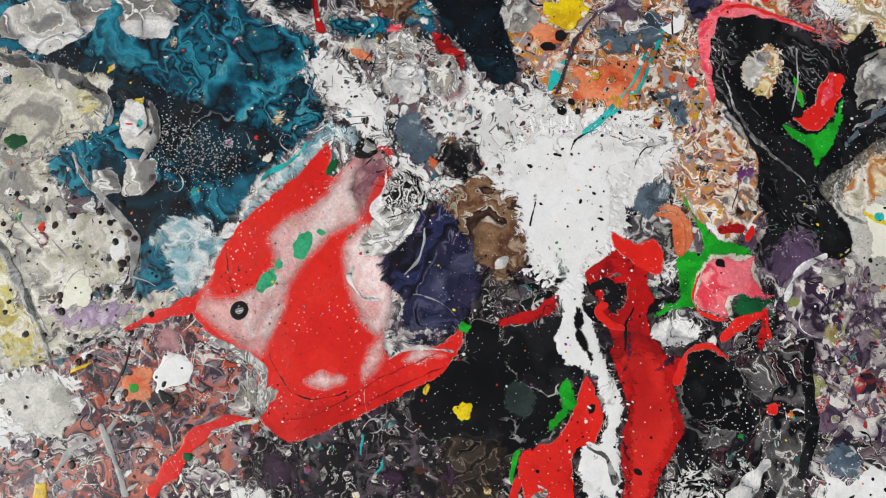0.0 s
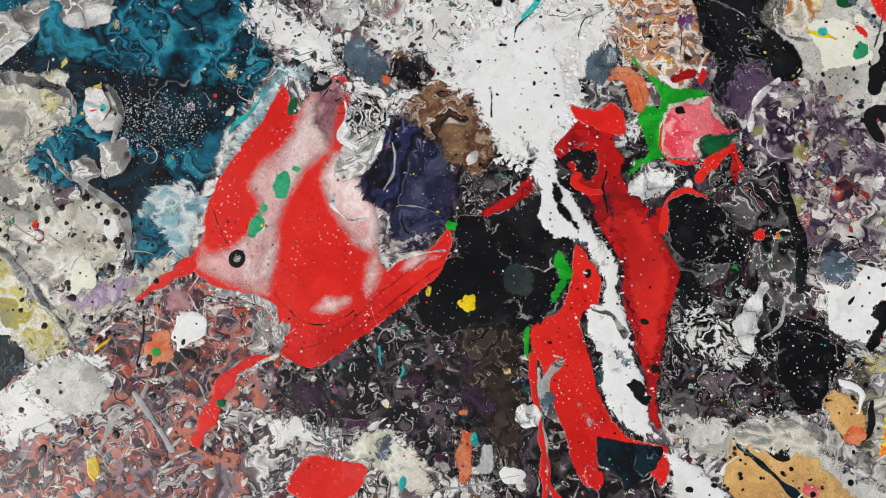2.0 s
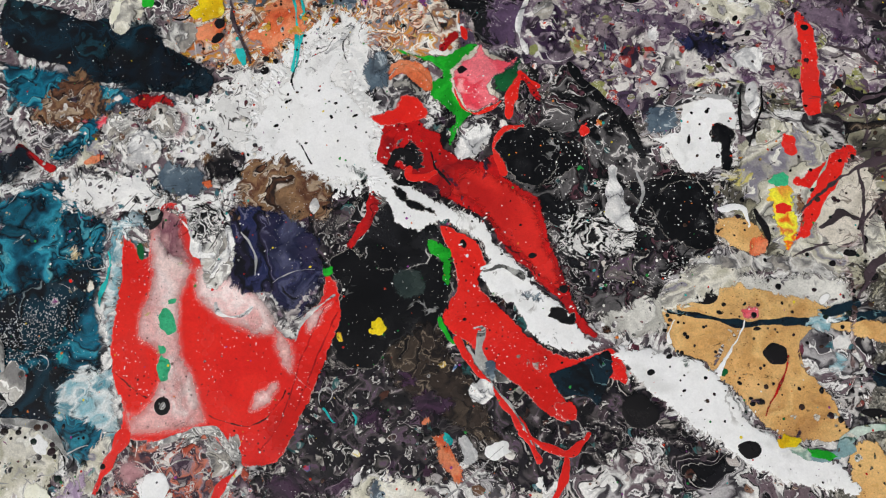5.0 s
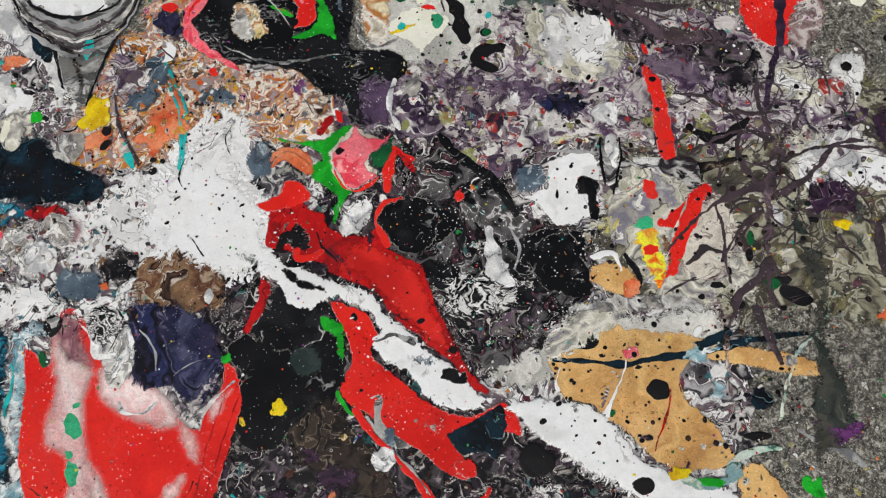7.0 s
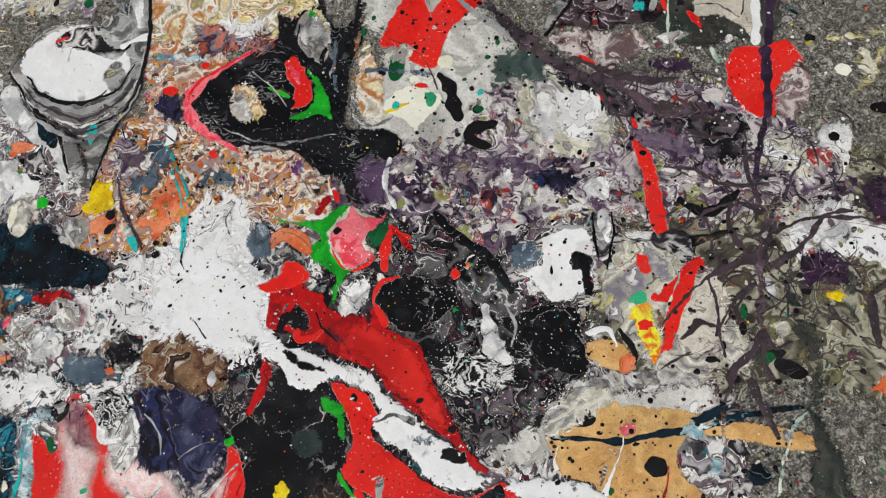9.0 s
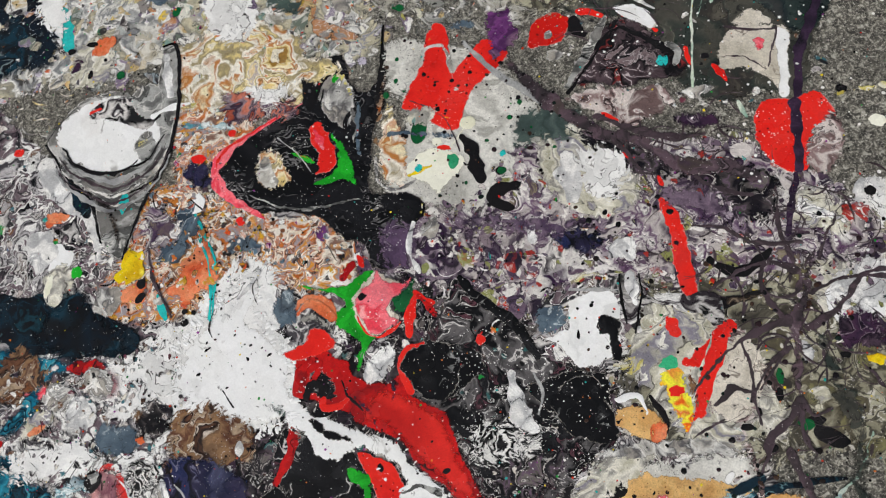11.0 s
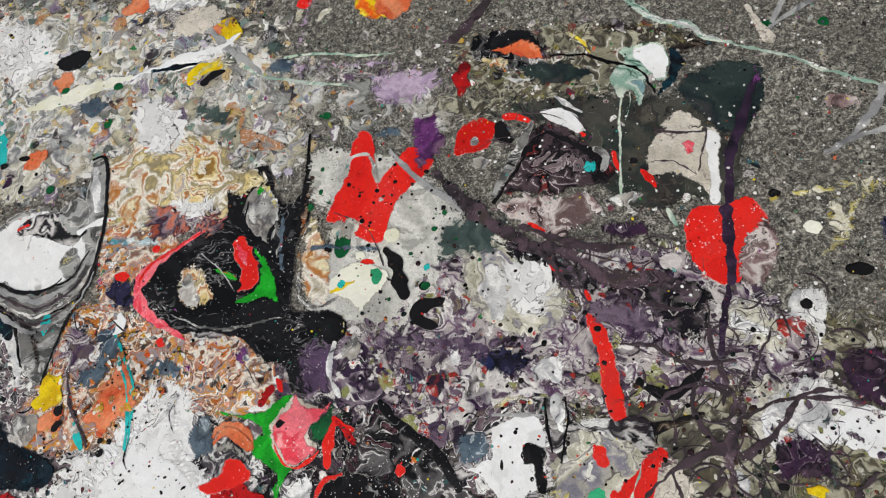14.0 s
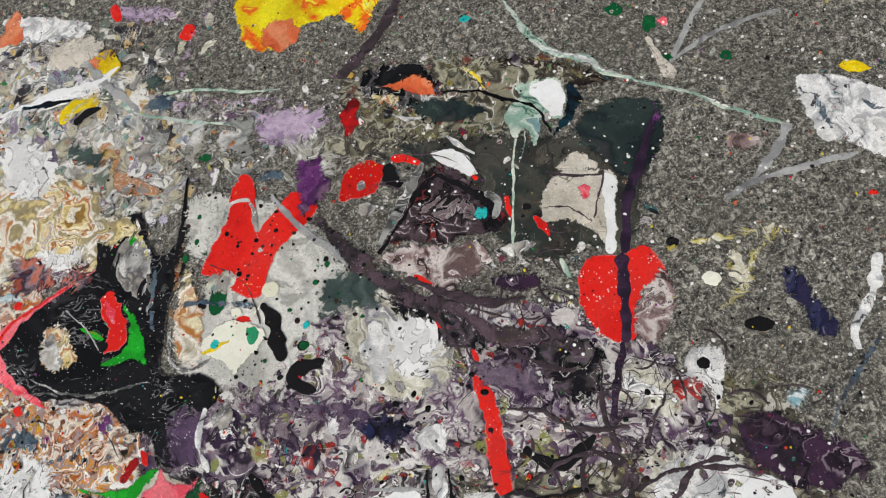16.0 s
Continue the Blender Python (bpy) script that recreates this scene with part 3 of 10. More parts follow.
GREY_MIX = marble("grey_mixed_paint", ["4e4c4a", "aaa69a", "d4d2ca", "727476", "e8e6e0", "8a8678", "c4bca0", "8a8a96", "dcd8cc", "a0a4a2"], 15, blots=[("dcdad6", 0.25, 34.0), ("566460", 0.14, 45.0), ("a88a5c", 0.08, 55.0), ("2a2828", 0.10, 60.0), ("8c7c92", 0.12, 42.0)], veins=[("e4e2dc", 0.4, 8), ("3a3836", 0.35, 7)], specks=[W_SPECK, K_SPECK, ("7a7a72", 0.3, 300.0)], soft=0.01, ragged=0.04, rough=0.36, bump=0.5, crisp=0.46)
GREY_STREAK = marble("streaked_grey_paint", ["3c3c3c", "6a6a68", "a4a4a0", "4e4e4c", "787672", "c0beba"], 13, stretch=(1.8, 0.6), turn=20, veins=[("c8c6c0", 0.5, 9), ("1e1e1e", 0.4, 8)], soft=0.002, ragged=0.005, rough=0.26, rim=("e4e2dc", 0.003))
STRIPES = marble("striped_paint", ["d8d6d2", "1a1a1a", "c8c4c0", "2a2428", "e0deda", "1c1a1c"], 11, stretch=(1.5, 0.6), turn=15, soft=0.001, rough=0.25, span=(0.36, 0.64))
DARK_STRIPES = marble("dark_marbled_paint", ["141214", "2c2628", "0e0c0d", "4a3c40", "1c181a", "7a6a6c", "121012"], 20, veins=[("c0b4b4", 0.6, 12), ("7a2a28", 0.35, 7)], soft=0.003, ragged=0.008, rough=0.24)
PINK_MARBLE = marble("pink_grey_marbled_paint", ["b8a09e", "6a5654", "cfc4be", "8a7270", "3a2e2e", "c4aca8"], 24, veins=[("e4dcd6", 0.6, 11), ("2a2222", 0.5, 9)], soft=0.004, ragged=0.01, rough=0.26)
GREEN = marble("green_paint", ["0f7a18", "16961f", "1fae28", "128a1c"], 24, specks=[("0a3a0e", 0.15, 240.0)], soft=0.001, ragged=0.005, rough=0.22, rim=("0a4a10", 0.0012))
SEA_GREEN = marble("sea_green_paint", ["2a9a68", "3ab07c", "24845a"], 24, soft=0.002, ragged=0.002, rough=0.22)
DARK_GREEN = marble("dark_green_paint", ["0a4a26", "0e5a2e", "083c20"], 18, rough=0.22, bump=0.15)
MURK = marble("murky_green_black_paint", ["1a2222", "24302e", "2e3a36", "1c2628", "3a3a38", "202a30"], 14, veins=[("56645c", 0.25, 7)], specks=[("a8aca4", 0.14, 380.0)], soft=0.005, ragged=0.009, rough=0.24, rim=("6a7a70", 0.0015), crisp=0.48)
SLATE = marble("slate_green_paint", ["3a4a46", "4c5c56", "2e3c3a", "5c6a64"], 18, specks=[("a8aca4", 0.25, 420.0)], soft=0.012, ragged=0.02, rough=0.35, crisp=0.48)
PURPLE = marble("purple_paint", ["5c2c62", "6e3a72", "4a2450", "7a5a74"], 18, specks=[("d8c8d4", 0.2, 380.0)], soft=0.004, ragged=0.016, rough=0.25)
LILAC = marble("lilac_paint", ["a890aa", "c0acc0", "9a84a0", "cabcc8"], 20, specks=[("6a6468", 0.3, 380.0)], soft=0.012, ragged=0.03, rough=0.35)
VIOLET_LINE = marble("dark_violet_paint", ["1e1624", "2c1e30", "3c2a40", "1c1620"], 18, soft=0.002, rough=0.22, crisp=0.48)
SMOKE_LINE = marble("smoky_violet_paint", ["3c3236", "4a3c42", "342c2e", "5a4a50"], 22, specks=[W_SPECK], soft=0.002, ragged=0.003, rough=0.3, crisp=0.48)
YELLOW = marble("yellow_paint", ["d8b80c", "e8cc14", "d0a80c", "ead848"], 18, specks=[("5a4a10", 0.1, 240.0)], ragged=0.004, rough=0.25)
YELLOW_RED = marble("yellow_and_red_paint", ["e8cc10", "f0e020", "e4c410", "e8641c", "f0e63c", "e07c38"], 16, soft=0.002, ragged=0.008, rough=0.25)
OLD_YELLOW = marble("dull_yellow_paint", ["8a7c2c", "d4d0b0", "c8bc6a", "dedac8", "b0a040", "9a9468"], 22, soft=0.005, ragged=0.026, rough=0.3)
ORANGE = marble("orange_paint", ["c85030", "d8683c", "e08a60", "b84428"], 18, soft=0.003, ragged=0.008, rough=0.25)
CYAN = marble("cyan_paint", ["1aa8a8", "28bcb8", "149494"], 14, soft=0.0006, rough=0.22, bump=0.15)
GREEN_WHITE = marble("greenish_white_paint", ["b8ccb4", "d4dccc", "8aaa98", "c4d0c4", "7a9a9c"], 20, veins=[("3c5a50", 0.35, 8)], ragged=0.004, rough=0.28)
BISCUIT = marble("pale_biscuit_paint", ["b8b0a0", "ccc4b4", "d8d0c2", "a8a090"], 26, veins=[("8a8074", 0.6, 9)], soft=0.002, ragged=0.008, rough=0.4, bump=0.6)
GREY_LINE = marble("grey_flick_paint", ["8a8a8a", "a8a8a6", "707072"], 20, soft=0.0015, ragged=0.003, rough=0.35)
BLUE_GREY = marble("blue_grey_paint", ["2e3a46", "465664", "5e6e7a", "38424c", "7c8a92"], 20, veins=[("aab4b8", 0.4, 8)], soft=0.004, ragged=0.01, rough=0.28, crisp=0.48)
MIX_PALE = island_paint("pale_blots", ["e2e0dc", "141316", "a8a2a0", "ecebe6", "5a5258", "d8d2c4", "2a282c", "b8aea8", "f0efec", "0e0d0f", "cfcac2", "6a4a34", "3a6a74", "1c1a1e", "6a3040", "ece8e0", "8a8488", "3a2c3a"])
MIX_DARK = island_paint("dark_blots", ["060606", "0f0e10", "20181c", "050506", "30262c", "0a0a0a", "483c42", "181216", "5a5452", "080808", "a8a29a", "4a2c22", "0a0a0b", "d8d4cc", "2a5a5a", "3a2034"])
MIX_PURPLE = island_paint("purple_grey_blots", ["3a2a3c", "5a4658", "84767c", "c8c0bc", "2a2030", "a89ca0", "dcd8d2", "4a3a50", "6c5a6a", "8a8c50", "a03028", "e4e0dc"])
MIX_ORANGE = island_paint("orange_brown_blots", ["c46c2c", "d09448", "ece8e0", "7a4a2c", "c8502c", "8a868c", "e8e0d4", "1c1818", "c8982c", "f0eeea", "d8c8b0", "3c3434", "a06a3c", "5c7484", "c87838", "e8e4dc", "c89a24", "4a3a40"])
MIX_RUST = island_paint("rust_blots", ["b04e38", "8a4434", "d4cec8", "3a2c34", "c8745c", "5c4850", "1e1a1e", "988c8c", "a8442c", "c8c0b8", "2c2228", "6a5a62"])
MIX_TEAL = island_paint("teal_blots", ["0c4a5c", "14687c", "082838", "2a8090", "0a1620", "b8c8c8", "0e5a6c", "061018"])
MIX_CREAM = island_paint("cream_blots", ["d4d0bc", "b8b49e", "e4e2d4", "8a8878", "b0a85c", "6a6c64", "c8c4ac", "a09a88", "d8d6ca", "7c9a90"])
MIX_GREY = island_paint("grey_blots", ["e4e2dc", "dcd4bc", "d0b47a", "b8b0c0", "9ab0b0", "eceae6", "d86a38", "3a7a58", "e0c04c", "c88a5c", "8a8882", "b4b2ac", "6a6864", "d0cec8", "4a4846", "a09c94", "9a8458", "54605c", "2c2a2a", "c4c2bc", "7c708a", "b87a48"])
MIX_OLIVE = island_paint("olive_blots", ["6a6450", "8c886c", "b4b0a0", "3a362e", "9a9048", "4c3a3c", "d0ccc0", "5a5240", "2c2826", "7a3a34", "a8a494", "3c4c38"])
SPECKS = island_paint("paint_specks", ["0e0d0d", "e8e6e2", "141313", "c83a20", "1a1818", "d8d6d0", "0e6a30", "151414", "e4e2dc", "2a2424", "c01c18", "2aa098", "101010", "d87830", "e0c830", "3a3436", "8a3a88", "121212", "2a8a3c", "131212"], 0.25, False)
FINE_WHITE = island_paint("fine_white_spray", ["f0efec", "e0deda", "e8e6e2"], 0.3, False)

SCARLET = marble("scarlet_paint", ["b01814", "c8221c", "d82a22", "bc1c18"], 10, stretch=(1.0, 1.8), specks=[("f0d8d0", 0.10, 330.0), ("2a0a0a", 0.14, 240.0)], soft=0.012, ragged=0.008, rough=0.22, bump=0.15, grain=0.08, crisp=0.48)
INK = marble("wet_blue_black_paint", ["04070a", "0a0d12", "0c2430", "060709", "143a46", "0a0b0e"], 20, veins=[("5a7a80", 0.35, 8)], specks=[("d8dcdc", 0.12, 420.0)], soft=0.0012, ragged=0.003, rough=0.2, bump=0.25, crisp=0.48)
ZEBRA = marble("black_and_white_curdled_paint", ["0a0a0a", "e8e6e2", "0c0c0c", "dcdad6", "060606", "e8e6e2", "1a1a1a"], 42, soft=0.002, ragged=0.012, rough=0.25, crisp=0.15, span=(0.34, 0.66), curl=0.02)
MIX_BRIGHT = island_paint("bright_dabs", ["d86a2c", "e0c42c", "f0eeea", "1e8a3c", "c8281c", "28a098", "141313", "e8e4d8", "8a3a7a", "f0eeea", "101010", "b87a3c", "3a5a8a", "ece8e0", "0c0c0c", "c8a84c", "7a2a24", "e8c8c0"], 0.25)
SPLASH_WHITE = marble("thick_white_paint", ["dcdcda", "f0f0ef", "eeeeec", "e6e5e2"], 9, specks=[("3a3a3a", 0.06, 190.0), ("6a6a68", 0.12, 330.0)], veins=[("b4b2ae", 0.25, 7)], soft=0.0005, ragged=0.0085, rag_scale=75, rough=0.26, bump=0.45, rim=("c4c0b8", 0.0014), grain=0.04)
LACE_WHITE = marble("lacy_white_paint", ["e4e3e0", "f0efec", "dad9d6", "f0efec"], 26, veins=[("3a3634", 0.55, 12), ("8a8682", 0.4, 8)], soft=0.0006, ragged=0.022, rag_scale=70, rough=0.28, bump=0.5, grain=0.06)
SMOKE_FILM = marble("smoky_plum_film", ["3a3034", "4c3e44", "2e282a", "5c4a52", "443a36", "3c2c3c"], 18, veins=[("7a6a70", 0.35, 9), ("201a1c", 0.4, 7)], specks=[W_SPECK], soft=0.005, ragged=0.010, rough=0.3, crisp=0.48)
DARK_FILM = marble("dark_olive_film", ["2a2c28", "3a3a33", "4a4840", "2c342f", "35302c", "565248"], 16, veins=[("6c6a5e", 0.35, 8), ("1c1c1a", 0.4, 9)], specks=[("a8aca4", 0.2, 400.0), K_SPECK], soft=0.006, ragged=0.014, rough=0.3, bump=0.5, crisp=0.48)
MUD = island_paint("stirred_mud_blots", ["d8d4c8", "8a8480", "b8b09c", "5a5a5c", "c8bca0", "7c6c84", "a4a8a4", "e6e4de", "3a3436", "c0a878", "94a0a4", "b48058", "6a7468", "dcd8ce", "262428"])
THIN_GREY = marble("thin_grey_wash", ["8a8a84", "b4b4ae", "747672", "c8c6c0", "9a968a", "dcdad4", "86889a"], 14, specks=[("5a5850", 0.3, 420.0), W_SPECK, K_SPECK], veins=[("dcdad4", 0.35, 8)], soft=0.05, ragged=0.13, rag_scale=26, rough=0.38, bump=0.5, crisp=0.48)
DUSK = marble("dusky_purple_paint", ["3a2c40", "5a4660", "46364c", "7a6878", "34283a", "948492"], 16, veins=[("b0a4ac", 0.35, 9), ("241a28", 0.4, 7)], specks=[W_SPECK, K_SPECK], soft=0.010, ragged=0.024, rough=0.27, bump=0.4, crisp=0.46)
DARK_DROPS = island_paint("dark_round_drops", ["14100e", "1e1814", "0c0b0b", "2a1c20", "101010", "3a2a22", "181416", "12201a"], 0.2, False)
WET_BLACK = marble("wet_black_paint", ["040404", "0a0a0b", "060606", "1a1a1c", "050506", "2c2a2c", "080808"], 15, stretch=(2.0, 0.7), turn=12, veins=[("6a6868", 0.45, 11), ("b0aca8", 0.2, 8)], specks=[W_SPECK, ("d8d6d0", 0.08, 250.0)], soft=0.0012, ragged=0.004, rough=0.18, bump=0.4, rim=("8a8078", 0.0016), crisp=0.42)


# ---- the floor ----
fm = bpy.data.meshes.new("floor")
fb = bmesh.new()
bmesh.ops.create_grid(fb, x_segments=60, y_segments=60, size=6.0)
fb.to_mesh(fm)
fb.free()
fm.materials.append(CONCRETE)
floor = tagged(new("floor", fm), "bare worn grey concrete floor with pale grit", "floor", "", "structure")

# broad stains
stain = pool('paint_stain', 'muddled grey, white and brown paint covering the floor', GREY_WHITE, [(-1686, 562), (-1002, 609), (-664, 355), (-538, 219), (-301, 214), (-51, 167), (169, 143), (346, 101), (471, 15), (579, -203), (562, -508), (257, -785), (-150, -1043), (-730, -1078), (-1508, -396)], category='paint stain', rough=1.6)
scatter('blot_layer', '', MIX_PALE, [(-1686, 562), (-1002, 609), (-664, 355), (-538, 219), (-301, 214), (-51, 167), (169, 143), (346, 101), (471, 15), (579, -203), (562, -508), (257, -785), (-150, -1043), (-730, -1078), (-1508, -396)], 1800, 2, 15, 40, parent=stain)
stain = pool('paint_stain', 'dark muddled paint in black, purple and grey', DARK_MIX, [(-258, -146), (-100, -146), (13, 10), (135, 75), (224, -11), (309, -57), (390, -136), (371, -237), (282, -319), (226, -367), (335, -441), (408, -512), (257, -656), (-203, -602), (-164, -374)], category='paint stain', rough=1.6)
scatter('blot_layer', '', MIX_DARK, [(-258, -146), (-100, -146), (13, 10), (135, 75), (224, -11), (309, -57), (390, -136), (371, -237), (282, -319), (226, -367), (335, -441), (408, -512), (257, -656), (-203, -602), (-164, -374)], 1100, 1.5, 14, 41, parent=stain)
stain = pool('paint_stain', 'drab olive-grey paint film worn thin over concrete', OLIVE_GREY, [(394, -30), (599, 60), (829, 131), (911, -34), (864, -249), (770, -282), (668, -251), (574, -268), (497, -253), (418, -253), (374, -136)], category='paint stain', rough=1.6)
scatter('blot_layer', '', MIX_OLIVE, [(394, -30), (599, 60), (829, 131), (911, -34), (864, -249), (770, -282), (668, -251), (574, -268), (497, -253), (418, -253), (374, -136)], 420, 1.2, 8, 1, parent=stain, gap=-0.1)
stain = pool('paint_stain', 'grey paint stains in many tints on concrete', GREY_MIX, [(-1139, 926), (-630, 901), (-269, 810), (-48, 692), (1, 559), (26, 438), (-78, 427), (-235, 468), (-350, 482), (-460, 434), (-603, 424), (-1010, 416)], category='paint stain', rough=1.6)
scatter('blot_layer', '', MIX_GREY, [(-1139, 926), (-630, 901), (-269, 810), (-48, 692), (1, 559), (26, 438), (-78, 427), (-235, 468), (-350, 482), (-460, 434), (-603, 424), (-1010, 416)], 1100, 1.2, 13, 2, parent=stain)
stain = pool('paint_stain', 'thin whitish wash over grainy concrete', LIGHT_WASH, [(15, 462), (129, 460), (228, 414), (318, 299), (360, 245), (400, 183), (353, 131), (256, 128), (166, 125), (73, 150), (24, 183), (60, 324)], category='paint stain', rough=1.6)
scatter('blot_layer', '', MIX_PALE, [(15, 462), (129, 460), (228, 414), (318, 299), (360, 245), (400, 183), (353, 131), (256, 128), (166, 125), (73, 150), (24, 183), (60, 324)], 60, 1, 4, 3, parent=stain)
stain = pool('paint_stain', 'muddled purple, grey and white paint', PURPLE_GREY, [(35, 153), (148, 154), (257, 147), (358, 215), (441, 257), (567, 236), (685, 206), (729, 140), (791, 76), (772, -21), (685, 16), (560, -11), (533, 23), (450, -6), (354, 15), (286, 1), (218, 22), (129, 8), (56, 48)], category='paint stain', rough=1.6)
scatter('blot_layer', '', MIX_PURPLE, [(35, 153), (148, 154), (257, 147), (358, 215), (441, 257), (567, 236), (685, 206), (729, 140), (791, 76), (772, -21), (685, 16), (560, -11), (533, 23), (450, -6), (354, 15), (286, 1), (218, 22), (129, 8), (56, 48)], 315, 2.5, 20, 4, parent=stain)
stain = pool('paint_stain', 'muddled purple and grey paint with pale curls', PURPLE_GREY, [(-10, 97), (97, 145), (223, 93), (311, 63), (414, 53), (428, -12), (344, -21), (258, -29), (207, -56), (155, -10), (83, 28), (12, 38)], category='paint stain', rough=1.6)
scatter('blot_layer', '', MIX_PURPLE, [(-10, 97), (97, 145), (223, 93), (311, 63), (414, 53), (428, -12), (344, -21), (258, -29), (207, -56), (155, -10), (83, 28), (12, 38)], 148, 2.5, 20, 5, parent=stain)
stain = pool('paint_stain', 'swirled orange, brown and white paint', ORANGE_MIX, [(-504, 197), (-371, 226), (-271, 203), (-161, 149), (-60, 168), (-10, 97), (-15, 29), (-94, 1), (-168, 21), (-255, -17), (-354, -35), (-441, -15), (-497, 94)], category='paint stain', rough=1.6)
scatter('blot_layer', '', MIX_ORANGE, [(-504, 197), (-371, 226), (-271, 203), (-161, 149), (-60, 168), (-10, 97), (-15, 29), (-94, 1), (-168, 21), (-255, -17), (-354, -35), (-441, -15), (-497, 94)], 620, 1.2, 10, 6, parent=stain)
stain = pool('paint_stain', 'swirled orange and grey paint', ORANGE_MIX, [(-372, 389), (-235, 364), (-207, 295), (-277, 247), (-277, 164), (-201, 129), (-212, 42), (-333, 29), (-423, 72), (-363, 170), (-353, 253)], category='paint stain', rough=1.6)
scatter('blot_layer', '', MIX_ORANGE, [(-372, 389), (-235, 364), (-207, 295), (-277, 247), (-277, 164), (-201, 129), (-212, 42), (-333, 29), (-423, 72), (-363, 170), (-353, 253)], 300, 1.2, 9, 7, parent=stain)
stain = pool('paint_stain', 'ochre and cream paint in soft swirls', OCHRE, [(-387, 492), (-237, 492), (-79, 438), (-35, 399), (-104, 329), (-211, 339), (-358, 365)], category='paint stain', rough=1.6)
scatter('blot_layer', '', MIX_CREAM, [(-387, 492), (-237, 492), (-79, 438), (-35, 399), (-104, 329), (-211, 339), (-358, 365)], 170, 1.2, 9, 8, parent=stain)
stain = pool('paint_stain', 'tangled white, grey and brown paint', GREY_WHITE, [(-656, -81), (-489, -63), (-360, -63), (-257, -155), (-284, -225), (-332, -260), (-393, -260), (-450, -295), (-628, -297)], category='paint stain', rough=1.6)
scatter('blot_layer', '', MIX_PALE, [(-656, -81), (-489, -63), (-360, -63), (-257, -155), (-284, -225), (-332, -260), (-393, -260), (-450, -295), (-628, -297)], 420, 1.2, 9, 9, parent=stain)
stain = pool('paint_stain', 'tangled white and grey paint', GREY_WHITE, [(-594, -227), (-511, -93), (-419, -96), (-373, -63), (-304, -120), (-299, -203), (-356, -275), (-427, -277), (-519, -304)], category='paint stain', rough=1.6)
scatter('blot_layer', '', MIX_PALE, [(-594, -227), (-511, -93), (-419, -96), (-373, -63), (-304, -120), (-299, -203), (-356, -275), (-427, -277), (-519, -304)], 300, 1.2, 8, 10, parent=stain)
stain = pool('paint_stain', 'streaky teal and blue-black paint', TEAL, [(-1268, -250), (-1046, -232), (-909, -223), (-765, -272), (-653, -264), (-569, -224), (-524, -281), (-487, -290), (-470, -395), (-447, -482), (-408, -593), (-454, -636), (-500, -596), (-556, -592), (-619, -629), (-705, -641), (-997, -586)], category='paint stain', rough=1.6)
scatter('blot_layer', '', MIX_TEAL, [(-1268, -250), (-1046, -232), (-909, -223), (-765, -272), (-653, -264), (-569, -224), (-524, -281), (-487, -290), (-470, -395), (-447, -482), (-408, -593), (-454, -636), (-500, -596), (-556, -592), (-619, -629), (-705, -641), (-997, -586)], 220, 1.0, 5, 11, parent=stain, gap=0.0)
pool('paint_stain', 'blue-black paint dusted with fine white spray', NIGHT, [(-823, -493), (-727, -457), (-640, -406), (-551, -359), (-490, -323), (-474, -397), (-495, -457), (-538, -500), (-592, -520), (-657, -519), (-779, -574)], category='paint stain')
pool('paint_stain', 'blue-black paint dusted with fine white spray', NIGHT, [(-642, -548), (-557, -498), (-489, -489), (-477, -570), (-507, -598), (-597, -600)], category='paint stain')
stain = pool('paint_stain', 'mottled cream and grey paint', CREAM_GREY, [(-949, -686), (-806, -547), (-740, -510), (-687, -506), (-656, -531), (-666, -570), (-661, -614), (-596, -631), (-557, -587), (-504, -588), (-477, -625), (-485, -672), (-421, -579), (-401, -571), (-414, -647), (-435, -719), (-445, -772), (-492, -909), (-777, -896)], category='paint stain', rough=1.6)
scatter('blot_layer', '', MIX_CREAM, [(-949, -686), (-806, -547), (-740, -510), (-687, -506), (-656, -531), (-666, -570), (-661, -614), (-596, -631), (-557, -587), (-504, -588), (-477, -625), (-485, -672), (-421, -579), (-401, -571), (-414, -647), (-435, -719), (-445, -772), (-492, -909), (-777, -896)], 330, 1.2, 8, 12, parent=stain)
stain = pool('paint_stain', 'rust-red and purple mottled paint', RUST_MIX, [(-521, -923), (-460, -779), (-428, -698), (-396, -606), (-306, -564), (-231, -584), (-187, -608), (-127, -545), (-55, -565), (-37, -650), (-294, -1068)], category='paint stain', rough=1.6)
scatter('blot_layer', '', MIX_RUST, [(-521, -923), (-460, -779), (-428, -698), (-396, -606), (-306, -564), (-231, -584), (-187, -608), (-127, -545), (-55, -565), (-37, -650), (-294, -1068)], 900, 1.2, 10, 13, parent=stain)
stain = pool('paint_stain', 'dark muddled paint in purple, grey and black', DARK_MIX, [(-216, -610), (-148, -555), (-132, -476), (-115, -396), (-35, -430), (51, -445), (113, -483), (191, -483), (267, -506), (326, -571), (-70, -740), (-164, -672)], category='paint stain', rough=1.6)
scatter('blot_layer', '', MIX_DARK, [(-216, -610), (-148, -555), (-132, -476), (-115, -396), (-35, -430), (51, -445), (113, -483), (191, -483), (267, -506), (326, -571), (-70, -740), (-164, -672)], 760, 1.2, 9, 14, parent=stain)
stain = pool('paint_stain', 'muddled grey and cream paint', GREY_WHITE, [(-184, -664), (-103, -624), (-58, -575), (17, -583), (90, -547), (161, -571), (285, -491), (333, -501), (328, -577), (-125, -763)], category='paint stain', rough=1.6)
scatter('blot_layer', '', MIX_PALE, [(-184, -664), (-103, -624), (-58, -575), (17, -583), (90, -547), (161, -571), (285, -491), (333, -501), (328, -577), (-125, -763)], 330, 1.2, 9, 15, parent=stain)
